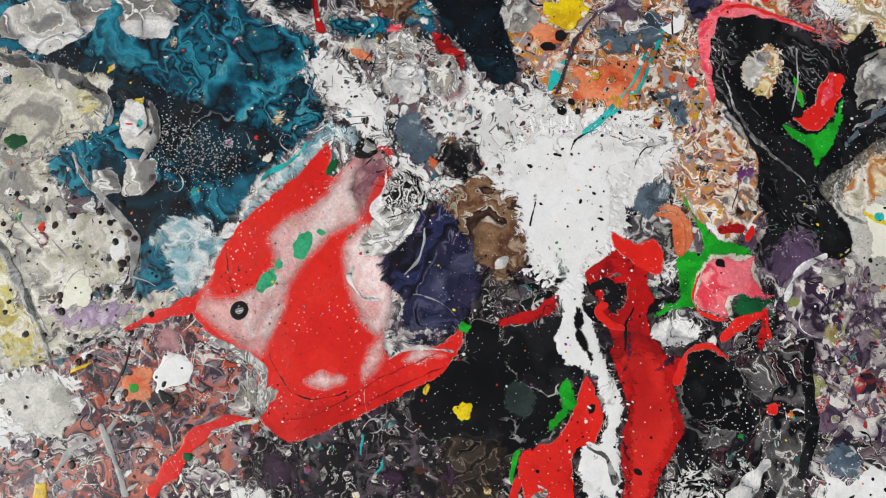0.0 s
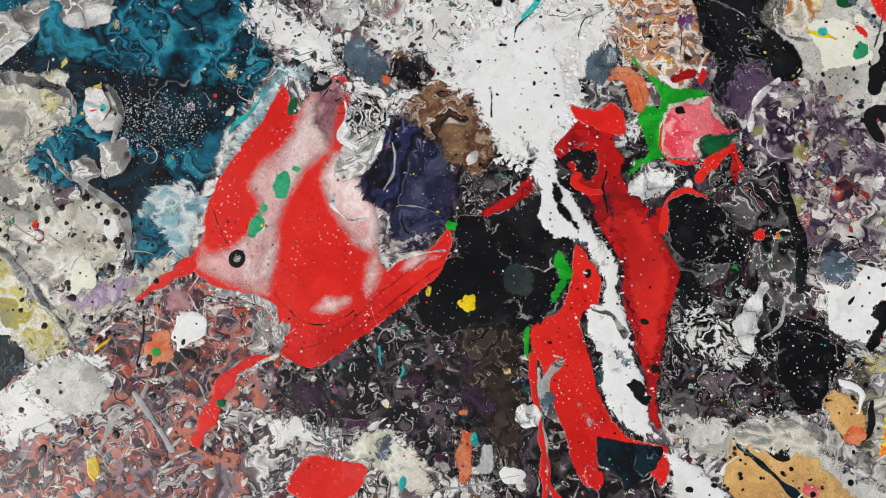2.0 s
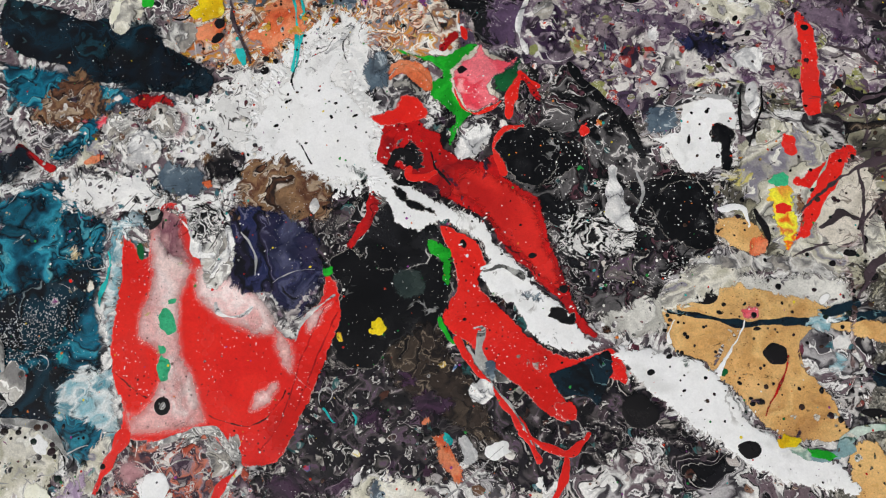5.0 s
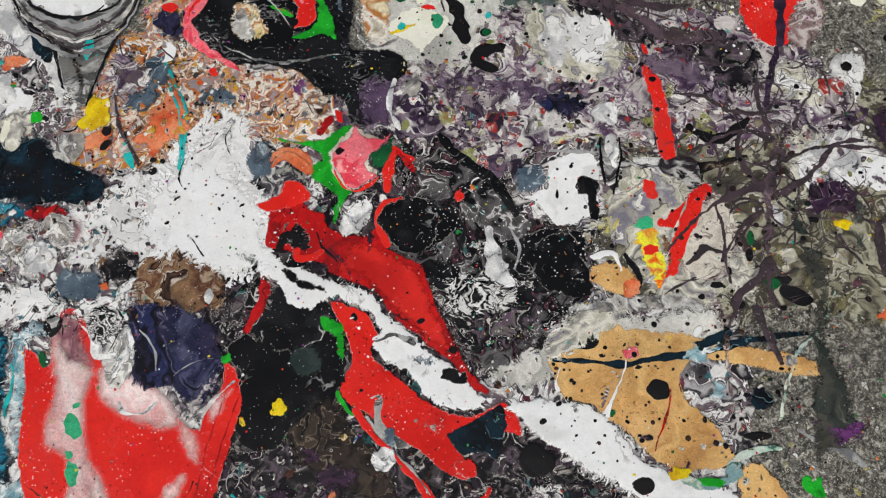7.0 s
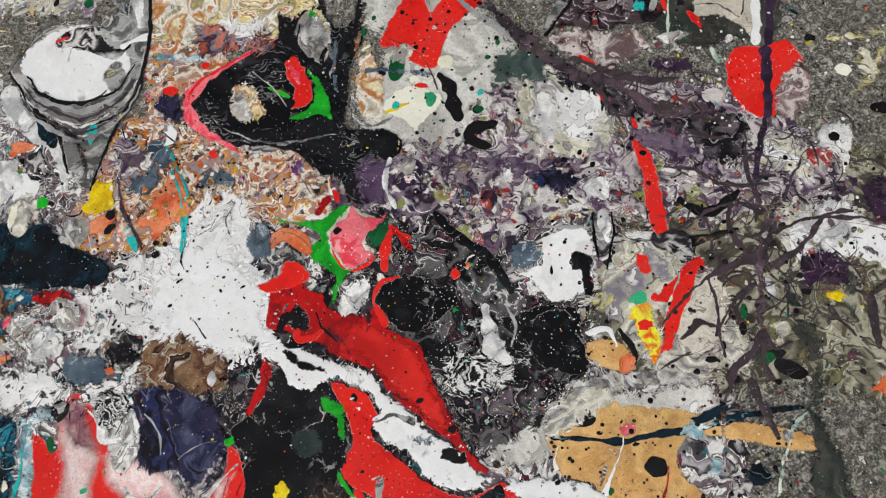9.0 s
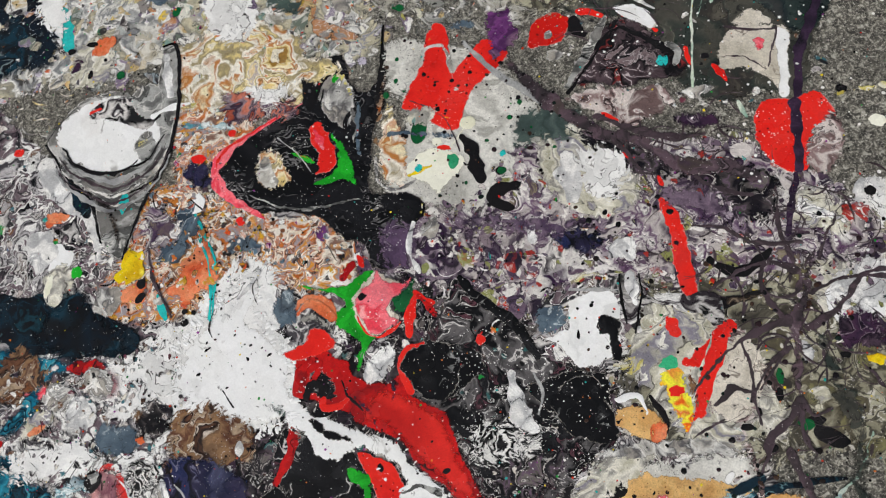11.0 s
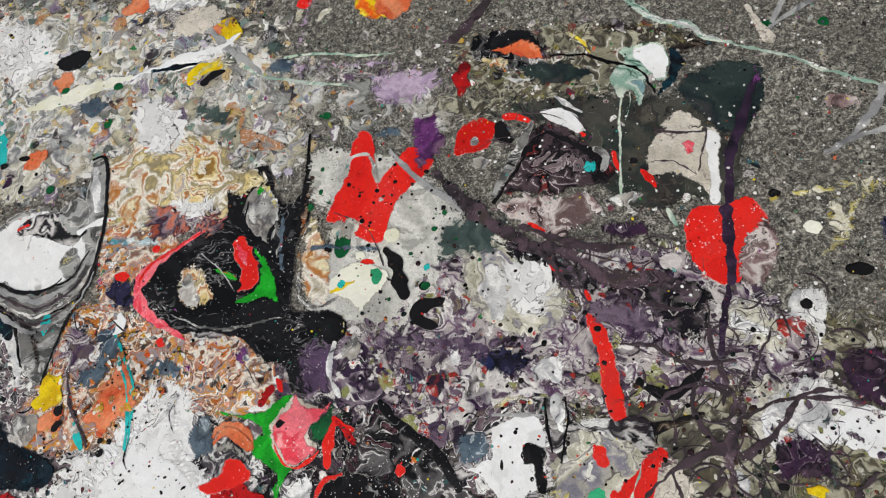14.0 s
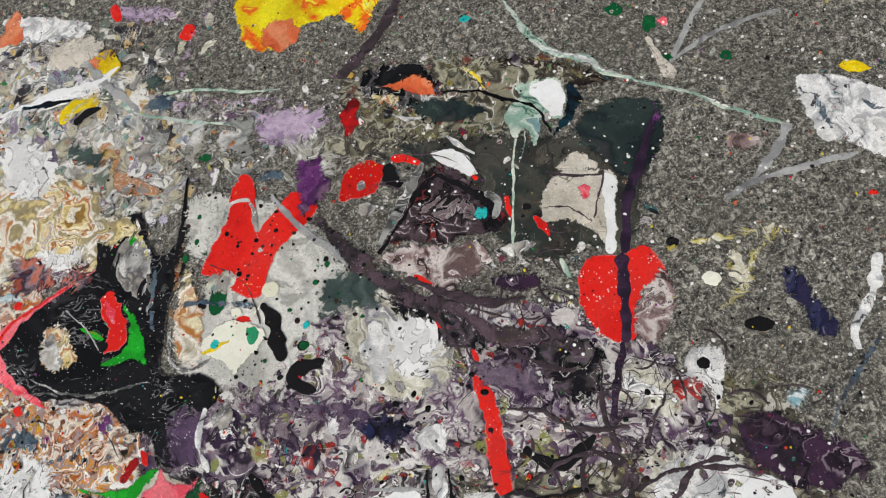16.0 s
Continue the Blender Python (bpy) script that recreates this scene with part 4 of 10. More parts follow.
stain = pool('paint_stain', 'black paint marbled with grey and white', BLACK_MARBLE, [(55, -102), (117, -44), (146, 37), (210, -10), (272, -81), (335, -132), (376, -190), (369, -241), (308, -288), (247, -336), (204, -321), (144, -230), (99, -180)], category='paint stain', rough=1.6)
scatter('blot_layer', '', MIX_DARK, [(55, -102), (117, -44), (146, 37), (210, -10), (272, -81), (335, -132), (376, -190), (369, -241), (308, -288), (247, -336), (204, -321), (144, -230), (99, -180)], 200, 1.0, 6, 16, parent=stain, gap=0.0)
stain = pool('paint_stain', 'muddled grey and purple paint', PURPLE_GREY, [(116, 53), (174, 128), (246, 208), (372, 181), (417, 24), (312, -6), (263, -50), (191, -25)], category='paint stain', rough=1.6)
scatter('blot_layer', '', MIX_PURPLE, [(116, 53), (174, 128), (246, 208), (372, 181), (417, 24), (312, -6), (263, -50), (191, -25)], 148, 2.5, 20, 17, parent=stain)
black_pool = pool('paint_pool', 'black paint with fine white spray', BLACK, [(-154, -303), (-97, -273), (-18, -262), (5, -291), (30, -323), (15, -370), (2, -400), (-40, -416), (-75, -454), (-125, -433), (-131, -386), (-131, -344)])
pool('paint_pool', 'umber paint in slow dark swirls', DARK_BROWN, [(-46, -402), (5, -366), (35, -403), (72, -436), (106, -486), (130, -530), (82, -526), (32, -500), (-25, -475), (-56, -439)])
drop('paint_patch', 'dull green patch in black paint', MURK, -34, -323, 24.7, 26.3, 21, parent=black_pool)
stain = pool('paint_stain', 'pale grey paint drawn out in streaks', LIGHT_WASH, [(226, -328), (306, -287), (402, -253), (537, -240), (574, -268), (509, -308), (416, -317), (321, -350), (258, -359)], category='paint stain', rough=1.6)
scatter('blot_layer', '', MIX_PALE, [(226, -328), (306, -287), (402, -253), (537, -240), (574, -268), (509, -308), (416, -317), (321, -350), (258, -359)], 120, 1.0, 6, 18, parent=stain, turn=5)
tan_pool = pool('paint_pool', 'tan paint film with dark drops and cracks', TAN, [(318, -295), (386, -270), (465, -273), (557, -284), (676, -314), (666, -339), (569, -323), (509, -316), (502, -363), (540, -407), (559, -451), (514, -463), (470, -460), (412, -410), (375, -380), (325, -362)])
pool('paint_patch', '', TAN, [(558, -466), (589, -450), (616, -479), (640, -527), (575, -529)], parent=tan_pool)
stain = pool('paint_stain', 'grey marbled paint around black', GREY_WHITE, [(-964, 350), (-625, 298), (-532, 245), (-485, 178), (-427, 92), (-470, 35), (-565, 20), (-861, 12)], category='paint stain', rough=1.6)
scatter('blot_layer', '', MIX_PALE, [(-964, 350), (-625, 298), (-532, 245), (-485, 178), (-427, 92), (-470, 35), (-565, 20), (-861, 12)], 240, 1.2, 9, 19, parent=stain)
pool('paint_stain', 'blue-black paint with white curls', NIGHT, [(-965, 733), (-754, 717), (-663, 663), (-607, 575), (-613, 474), (-684, 457), (-885, 441)], category='paint stain')
pool('paint_pool', 'dark streak of olive and black paint', DARK_BROWN, [(310, 638), (368, 662), (463, 663), (573, 657), (651, 628), (716, 585), (645, 570), (549, 580), (460, 615), (385, 583), (320, 593)], rough=1.6)
pool('paint_pool', 'murky dark green paint film', DARK_FILM, [(347, 562), (439, 565), (543, 509), (628, 497), (631, 448), (587, 425), (556, 355), (576, 308), (528, 322), (519, 424), (454, 501), (365, 523)], rough=1.6)
pool('paint_stain', 'muddled purple and grey paint', PURPLE_GREY, [(240, 247), (309, 257), (358, 202), (469, 160), (564, 184), (638, 162), (645, 100), (582, 61), (510, 95), (431, 42), (339, 62), (243, 99), (193, 119), (242, 179)], category='paint stain')
scatter('paint_blots', 'muddled little blots of mixed paint on the floor', MIX_PURPLE, [(240, 247), (359, 236), (516, 172), (638, 162), (656, 70), (500, -33), (198, -17), (153, 90)], 600, 1.2, 8, 20)
pool('paint_pool', 'white and grey muddled paint', GREY_WHITE, [(276, -11), (344, 16), (412, 15), (426, -57), (391, -119), (308, -119), (258, -84)], rough=1.6)
pool('paint_pool', 'pale grey paint by the spattered lines', CREAM_GREY, [(419, -30), (477, -31), (558, -58), (584, -136), (553, -236), (482, -237), (437, -187), (399, -110)], rough=1.6)
pool('paint_pool', 'pale patch between dark spattered lines', CREAM_GREY, [(666, 144), (723, 132), (729, 79), (708, 38), (789, 26), (814, -23), (736, -45), (662, -42), (666, 41), (645, 100)], rough=1.6)
pool('paint_pool', 'pale grey patch of thin paint', CREAM_GREY, [(292, 294), (360, 287), (431, 204), (436, 132), (372, 105), (308, 142), (275, 210)], rough=1.4)

# threads of paint in the muddled parts
threads('paint_threads', 'thin white threads of paint over muddled paint', STREAK_WHITE, [(-1062, 414), (-301, 214), (80, 115), (388, 62), (424, -119), (258, -205), (-67, -332), (-187, -739), (-659, -759), (-1114, -118)], 170, 1.2, 4.0, 12, 60, 51, swirl=9.0)
threads('paint_threads', 'thin black threads of paint over muddled paint', BLACK, [(-1062, 414), (-301, 214), (80, 115), (558, 60), (579, -203), (258, -287), (-67, -332), (-187, -739), (-659, -759), (-1114, -118)], 170, 1.2, 4.5, 12, 60, 52, swirl=9.0)
threads('paint_threads', 'thin grey threads of paint over muddled paint', STONE, [(-1181, 1064), (-426, 866), (-3, 685), (5, 440), (-356, 353), (-317, 67), (-855, -8)], 110, 1.2, 4.5, 15, 70, 53, swirl=8.0)
threads('paint_threads', 'thin ochre threads of paint over muddled paint', OCHRE, [(-825, 844), (-166, 738), (-14, 408), (-222, 340), (-168, 97), (-417, 33)], 110, 1.0, 4.0, 12, 50, 54, swirl=9.0)
stain = pool('paint_stain', 'dark olive and black muddle of paint', OLIVE_GREY, [(272, 666), (369, 684), (510, 675), (643, 634), (691, 595), (636, 567), (561, 511), (437, 501), (328, 523), (272, 589)], category='paint stain', rough=1.6)
scatter('blot_layer', '', MIX_OLIVE, [(272, 666), (369, 684), (510, 675), (643, 634), (691, 595), (636, 567), (561, 511), (437, 501), (328, 523), (272, 589)], 260, 1.2, 9, 71, parent=stain)
pool('paint_pool', 'dark green-grey film of paint', DARK_FILM, [(310, 510), (420, 526), (526, 516), (637, 496), (736, 541), (786, 514), (748, 423), (705, 294), (648, 309), (574, 291), (513, 333), (452, 462), (364, 473)], rough=1.8)
stain = pool('paint_stain', 'thin grey film of paint on concrete', THIN_GREY, [(-229, 721), (-79, 733), (93, 660), (233, 650), (310, 562), (273, 455), (105, 476), (-13, 491), (-176, 511)], category='paint stain', rough=1.6)
scatter('blot_layer', '', MIX_GREY, [(-229, 721), (-79, 733), (93, 660), (233, 650), (310, 562), (273, 455), (105, 476), (-13, 491), (-176, 511)], 70, 1.2, 9, 72, parent=stain, gap=-0.05)
pool('paint_pool', 'dark plum-grey film of paint', DARK_MIX, [(326, 308), (409, 265), (503, 206), (596, 197), (645, 161), (629, 87), (572, 106), (515, 157), (438, 179), (359, 236)], rough=1.8)

scatter('paint_blots', 'stirred grey, cream and violet blots of paint', MUD, [(-389, 859), (-158, 845), (-4, 721), (9, 572), (-63, 497), (-199, 402), (-296, 383), (-691, 466), (-976, 771), (-790, 983)], 240, 7, 30, 301, long=3.2)
scatter('paint_blots', 'stirred grey and cream blots of paint on concrete', MUD, [(-391, 782), (-119, 724), (87, 615), (232, 522), (90, 460), (-57, 466), (-210, 461), (-380, 530)], 36, 4, 16, 302, long=3.2)
pool('paint_stain', 'pale ochre wash over stirred grey paint', OCHRE, [(-386, 494), (-282, 499), (-143, 453), (-56, 449), (-117, 393), (-200, 363), (-334, 370)], category='paint stain', rough=2.2)
pool('paint_pool', 'frothy white paint among grey', LACE_WHITE, [(-720, 851), (-624, 850), (-534, 791), (-532, 707), (-620, 692), (-700, 760)], rough=2)
# bright dabs in the muddle
scatter('paint_dabs', 'bright dabs of many paints over the muddle', MIX_BRIGHT, [(-1062, 414), (-640, 447), (-309, 278), (79, 145), (431, 62), (617, -32), (575, -252), (339, -254), (226, -320), (104, -521), (-187, -739), (-659, -759), (-1114, -118)], 340, 1.4, 8, 91)
scatter('paint_dabs', 'bright dabs of many paints on grey', MIX_BRIGHT, [(-1079, 980), (-426, 866), (-48, 692), (5, 440), (-211, 339), (-188, 99), (-417, 33), (-825, 93)], 168, 1.4, 9, 92)
scatter('paint_dabs', 'bright dabs of many paints on purple-grey', MIX_BRIGHT, [(26, 461), (270, 522), (580, 343), (741, 165), (715, -65), (418, -5), (75, 29)], 128, 1.2, 6, 93)
scatter('paint_dabs', 'pale cream blots of paint on concrete', MIX_CREAM, [(-500, 1043), (77, 932), (65, 782), (-3, 709), (100, 549), (-13, 491), (-370, 441)], 260, 2, 13, 94)
scatter('paint_dabs', 'bright dabs of paint on concrete', MIX_BRIGHT, [(-500, 1043), (77, 932), (311, 671), (235, 531), (-13, 491), (-370, 441)], 64, 1.5, 8, 95)
scatter('paint_dabs', 'pale dabs of paint on dark film', MIX_PALE, [(232, 684), (426, 686), (724, 584), (728, 318), (526, 288), (361, 359), (273, 526)], 220, 1.5, 9, 96)

# pale dabs at the left
scatter('paint_dabs', 'pale dabs of paint over mottled cream', MIX_PALE, [(-922, -704), (-768, -545), (-660, -574), (-605, -629), (-522, -598), (-468, -626), (-411, -578), (-422, -685), (-445, -772), (-503, -968)], 260, 1.5, 9, 97)
scatter('paint_dabs', 'bright dabs of paint over mottled cream', MIX_BRIGHT, [(-788, -788), (-638, -634), (-494, -635), (-418, -599), (-422, -685), (-416, -792), (-503, -968)], 64, 1.2, 6, 98)
scatter('paint_dabs', 'pale dabs of paint over mottled rust', MIX_PALE, [(-531, -868), (-425, -701), (-390, -611), (-295, -573), (-208, -601), (-112, -593), (-134, -717), (-351, -984)], 300, 1.2, 8, 99)
threads('paint_threads', 'thin grey scratches of paint over cream', GREY_LINE, [(-743, -731), (-639, -624), (-503, -611), (-418, -599), (-410, -693), (-460, -914)], 70, 1.0, 3.0, 20, 90, 55, swirl=0.5)
threads('paint_threads', 'pale curled threads of paint over rust', STONE, [(-531, -868), (-425, -701), (-390, -611), (-295, -573), (-208, -601), (-112, -593), (-134, -717), (-351, -984)], 120, 1.2, 4.0, 15, 60, 56, swirl=6.0)
# glare on the lower left corner, put into the colour as a white pool
pool('paint_pool', 'chalky white patch, paint and painted glare', TATTER_WHITE, [(-496, -882), (-481, -817), (-451, -768), (-391, -750), (-359, -789), (-377, -844), (-432, -923)], rough=1.6)
# this second patch is white paint only
pool('paint_pool', 'chalky white patch, paint and painted glare', TATTER_WHITE, [(-570, -825), (-535, -764), (-495, -730), (-484, -763), (-534, -849)], rough=1.6)
pool('paint_pool', 'pale lilac film of paint', LILAC, [(-507, -722), (-483, -669), (-437, -622), (-429, -671), (-451, -734)], rough=1.6)
pool('paint_pool', 'dull yellow film over cream', OLD_YELLOW, [(-633, -750), (-600, -720), (-508, -747), (-447, -763), (-463, -795), (-553, -803)], rough=1.8)
pool('paint_pool', 'white tatters in dark paint', TATTER_WHITE, [(-184, -664), (-145, -641), (-106, -656), (-125, -687), (-162, -695)], rough=1.6)

# the large red and pink pool with its tails
pool('paint_pool', 'ice-blue and white marbled rim of paint', ICE, [(-454, -264), (-480, -297), (-483, -338), (-472, -387), (-464, -437), (-448, -491), (-474, -492), (-494, -525), (-502, -554), (-470, -575), (-416, -596), (-397, -589), (-416, -529), (-435, -451), (-443, -376), (-452, -309)], rough=1.0)
red_pool = pool('paint_pool', 'glossy red paint pool with pink streaks and fine spray', RED, [(-463, -304), (-452, -353), (-448, -404), (-445, -460), (-432, -502), (-408, -543), (-398, -582), (-354, -587), (-289, -561), (-265, -573), (-232, -597), (-203, -598), (-171, -580), (-153, -533), (-139, -479), (-127, -417), (-121, -380), (-137, -333), (-155, -326), (-154, -361), (-173, -387), (-184, -421), (-211, -408), (-235, -379), (-267, -357), (-320, -343), (-350, -306), (-385, -250), (-422, -263), (-419, -332), (-442, -316)], rough=0.45, thick=0.0012)
pool('pink_streak', '', PINK, [(-437, -281), (-399, -266), (-359, -309), (-339, -346), (-345, -374), (-341, -424), (-322, -476), (-296, -516), (-283, -554), (-356, -582), (-393, -583), (-413, -528), (-389, -546), (-368, -511), (-379, -473), (-409, -459), (-421, -420), (-413, -365), (-424, -325)], rough=0.7, parent=red_pool)
pool('mauve_patch', '', PALE_MAUVE, [(-433, -270), (-385, -248), (-360, -292), (-338, -337), (-367, -339), (-403, -326)], rough=0.8, parent=red_pool)
pool('pink_streak', '', PINK, [(-320, -358), (-269, -350), (-230, -382), (-174, -435), (-180, -479), (-210, -449), (-228, -398), (-260, -403), (-295, -402)], rough=0.9, parent=red_pool)
stroke('pink_streak', '', PINK, [(-227, -527), (-211, -507), (-193, -480)], [16.9, 26.1, 19.9], parent=red_pool)
stroke('pink_streak', '', PINK, [(-134, -363), (-154, -382), (-165, -415)], [12.5, 23.4, 15.6], parent=red_pool)
pool('pink_streak', '', PINK, [(-338, -326), (-279, -342), (-214, -386), (-209, -429), (-273, -422), (-344, -375)], rough=0.9, parent=red_pool)
pool('pink_streak', '', PINK, [(-295, -528), (-312, -481), (-350, -455), (-352, -489), (-321, -554), (-342, -575), (-374, -586), (-315, -579)], rough=0.9, parent=red_pool)
stroke('white_curl', '', STREAK_WHITE, [(-303, -384), (-291, -401), (-261, -400), (-247, -384)], [4.8, 8.0, 6.4, 4.8], parent=red_pool)
drop('green_spot', 'sea-green spot', SEA_GREEN, -370, -420, 14.5, 21.7, 36, rough=0.9, parent=red_pool)
drop('green_spot', 'sea-green spot', SEA_GREEN, -358, -488, 10.3, 16.6, 11, rough=0.9, parent=red_pool)
drop('green_spot', 'sea-green spot', SEA_GREEN, -367, -391, 7.3, 4.0, 21, rough=0.9, parent=red_pool)
drop('green_spot', 'sea-green spot', SEA_GREEN, -367, -461, 5.6, 8.0, 21, rough=0.9, parent=red_pool)
drop('green_spot', 'dark green spot', DARK_GREEN, -429, -327, 5.8, 14.0, 21, parent=red_pool)
drop('grey_spot', '', SLATE, -328, -555, 15.5, 7.0, 21, rough=0.9, parent=red_pool)
stroke('dark_line', 'thin black hair line', PLAIN_BLACK, [(-429, -499), (-408, -513), (-388, -525), (-371, -529)], [2.8, 2.8], parent=red_pool)
stroke('dark_line', 'thin black hair line', PLAIN_BLACK, [(-285, -538), (-262, -545), (-220, -544), (-195, -524), (-183, -492)], [3.1, 3.1], parent=red_pool)
stroke('dark_line', '', DEEP_RED, [(-145, -362), (-154, -403), (-168, -449), (-175, -493), (-181, -536), (-205, -578)], [3.1, 3.1], parent=red_pool)
stroke('dark_line', '', DEEP_RED, [(-127, -376), (-139, -418), (-152, -468), (-163, -521)], [3.1, 3.1], parent=red_pool)
eye_drop = drop('paint_drop', 'black drop with a grey centre on pink paint', PLAIN_BLACK, -350, -537, 12.5, 13.3, 21, rough=0.1)
drop('centre', 'grey centre', STONE, -350, -537, 6.3, 6.3, 21, rough=0.3, parent=eye_drop)
drop('paint_drop', 'round grey-white drop on red paint', STONE, -239, -569, 11.4, 11.4, 22, rough=0.3)
red_tail = stroke('paint_drip', 'red tail of paint with pale edges', RED, [(-391, -574), (-405, -610), (-416, -641), (-423, -672)], [26.6, 17.2, 11.0, 3.9])
stroke('pink_streak', '', PINK, [(-401, -589), (-417, -629), (-425, -685)], [6.3, 5.5, 3.1], parent=red_tail)
stroke('paint_drip', 'thin grey flick of paint', GREY_STREAK, [(-421, -663), (-431, -700), (-442, -749), (-480, -831)], [7.0, 5.4, 4.6, 3.1])
stroke('paint_drip', 'pale grey rim curling round a red tail', STONE, [(-353, -589), (-282, -558), (-248, -575), (-226, -602), (-239, -625), (-249, -667), (-249, -714)], [7.7, 9.3, 13.9, 17.0, 12.4, 7.7, 6.2])
low_tail = stroke('paint_drip', 'red tail of paint over mottled rust', RED, [(-229, -604), (-247, -635), (-254, -673), (-244, -712), (-232, -761)], [6.0, 12.1, 19.7, 22.7, 18.1])
drop('green_spot', '', DARK_GREEN, -242, -696, 6.7, 6.0, 22, parent=low_tail)

# the white splash and the red paint beside it
pool('paint_pool', 'tattered white paint spatter', TATTER_WHITE, [(-452, -119), (-387, -63), (-336, -35), (-285, 3), (-246, 66), (-193, 90), (-144, 64), (-127, -27), (-85, -110), (-137, -216), (-250, -212), (-342, -190), (-416, -173)], rough=1.6)
pool('paint_pool', 'black and grey marbled paint', BLACK_MARBLE, [(-105, -189), (-25, -223), (11, -257), (-4, -290), (-36, -307), (-95, -308), (-131, -275), (-127, -224)], rough=1.2)
stroke('paint_drip', 'dark red curl of paint', DEEP_RED, [(-112, -188), (-101, -211), (-107, -245), (-129, -285)], [8.7, 17.4, 17.4, 6.9])
deep_pool = pool('paint_pool', 'deep red paint running beside the white splash', DEEP_RED, [(-124, -93), (-95, -81), (-82, -49), (-48, -59), (-56, -77), (-43, -91), (-22, -98), (-9, -118), (18, -132), (47, -132), (61, -117), (60, -90), (76, -75), (102, -71), (83, -85), (74, -106), (84, -128), (74, -147), (104, -163), (132, -178), (142, -202), (153, -236), (179, -277), (195, -317), (216, -344), (237, -361), (229, -368), (205, -358), (174, -323), (141, -295), (107, -275), (81, -250), (64, -225), (29, -207), (-6, -196), (-20, -179), (-60, -169), (-96, -155), (-111, -139), (-108, -114)], rough=0.6, thick=0.001)
pool('red_patch', 'brighter red', SCARLET, [(26, -145), (70, -152), (113, -173), (135, -195), (151, -240), (175, -278), (186, -313), (162, -307), (116, -275), (77, -240), (39, -203), (-2, -186)], rough=0.6, parent=deep_pool)
stroke('dark_curl', 'dark fold', PLUM, [(28, -201), (14, -176), (-9, -154), (-23, -131)], [3.4, 8.5, 10.2, 4.2], rough=1, parent=deep_pool)
stroke('dark_curl', 'dark fold', PLUM, [(53, -132), (51, -154), (43, -172)], [13.6, 8.5, 2.5], rough=1, parent=deep_pool)
pool('red_patch', '', RED, [(-128, -92), (-98, -80), (-82, -49), (-50, -59), (-59, -82), (-92, -95)], rough=0.6, parent=deep_pool)
stroke('red_patch', '', SCARLET, [(-92, -95), (-97, -117), (-101, -139)], [6.8, 10.2, 4.2], parent=deep_pool)
stroke('grey_curl', 'pale thread', STONE, [(-64, -113), (-56, -131), (-63, -149), (-48, -159)], [2.1, 3.4, 2.5, 1.7], parent=deep_pool)
pool('dark_curl', 'black curl within red paint', BLACK_MARBLE, [(-84, -123), (-58, -114), (-34, -145), (-46, -163), (-71, -159), (-86, -146)], parent=deep_pool)
stroke('dark_curl', '', PLAIN_BLACK, [(-31, -128), (-17, -154), (6, -176)], [4.4, 7.9, 4.4], parent=deep_pool)
stroke('paint_drip', 'red curl of paint round black', RED, [(80, -154), (65, -123), (66, -92), (100, -74)], [17.2, 13.8, 12.1, 6.9])
stroke('paint_drip', 'red flick of paint', RED, [(74, -69), (75, -28), (84, 0), (116, -15)], [10.6, 16.0, 16.0, 8.9])
lower_red = pool('paint_pool', 'glossy red paint pool beside the white run', RED, [(-4, -239), (44, -247), (72, -280), (64, -312), (107, -347), (151, -380), (203, -397), (254, -376), (275, -419), (219, -415), (184, -423), (210, -470), (190, -483), (135, -447), (94, -425), (58, -395), (28, -380), (17, -356), (33, -324), (24, -290)], rough=0.5, thick=0.0012)
pool('green_edge', 'bright green edge of paint', GREEN, [(-17, -259), (5, -265), (19, -273), (23, -323), (11, -311), (5, -290), (-13, -278)], rough=0.8, parent=lower_red)
stroke('green_edge', '', GREEN, [(14, -363), (22, -380), (39, -398)], [11.3, 8.0, 3.2], parent=lower_red)
stroke('grey_curl', 'grey-green curl', GREY_STREAK, [(62, -374), (76, -370), (74, -401), (93, -428), (117, -438)], [4.8, 12.7, 9.6, 17.5, 8.0], parent=lower_red)
drop('grey_curl', '', BLUE_GREY, 93, -428, 11.7, 15.6, 1, parent=lower_red)
pool('grey_curl', '', GREY_MIX, [(124, -404), (171, -405), (180, -426), (148, -423)], parent=lower_red)
drop('dark_spot', '', PLAIN_BLACK, 34, -258, 5.8, 7.5, 21, parent=lower_red)
drop('dark_spot', '', PLAIN_BLACK, 54, -290, 2.5, 2.5, 21, parent=lower_red)
drop('dark_spot', '', PLAIN_BLACK, 50, -362, 4.0, 3.2, 21, parent=lower_red)
drop('dark_spot', '', PLAIN_BLACK, 23, -348, 3.2, 6.5, 21, parent=lower_red)
drop('dark_spot', '', PLAIN_BLACK, 98, -361, 2.4, 1.6, 21, parent=lower_red)
drop('dark_spot', '', PLAIN_BLACK, 132, -264, 7.4, 4.9, 21, parent=deep_pool)
drop('dark_spot', '', PLAIN_BLACK, 110, -223, 3.3, 2.5, 20, parent=deep_pool)
drop('dark_spot', '', PLAIN_BLACK, 92, -189, 2.5, 2.5, 20, parent=deep_pool)
drop('dark_spot', '', PLAIN_BLACK, 180, -304, 7.3, 6.5, 21, parent=deep_pool)
drop('dark_spot', '', PLAIN_BLACK, 145, -289, 2.4, 3.3, 21, parent=deep_pool)
stroke('paint_drip', 'thin red run of paint through grey', RED, [(39, -386), (70, -424), (102, -454), (138, -487), (174, -540)], [11.1, 9.5, 11.1, 12.7, 8.0])
stroke('paint_drip', 'grey thread of paint along red', GREY_STREAK, [(58, -397), (93, -439), (134, -477), (162, -519)], [4.0, 4.0, 4.7, 4.0])
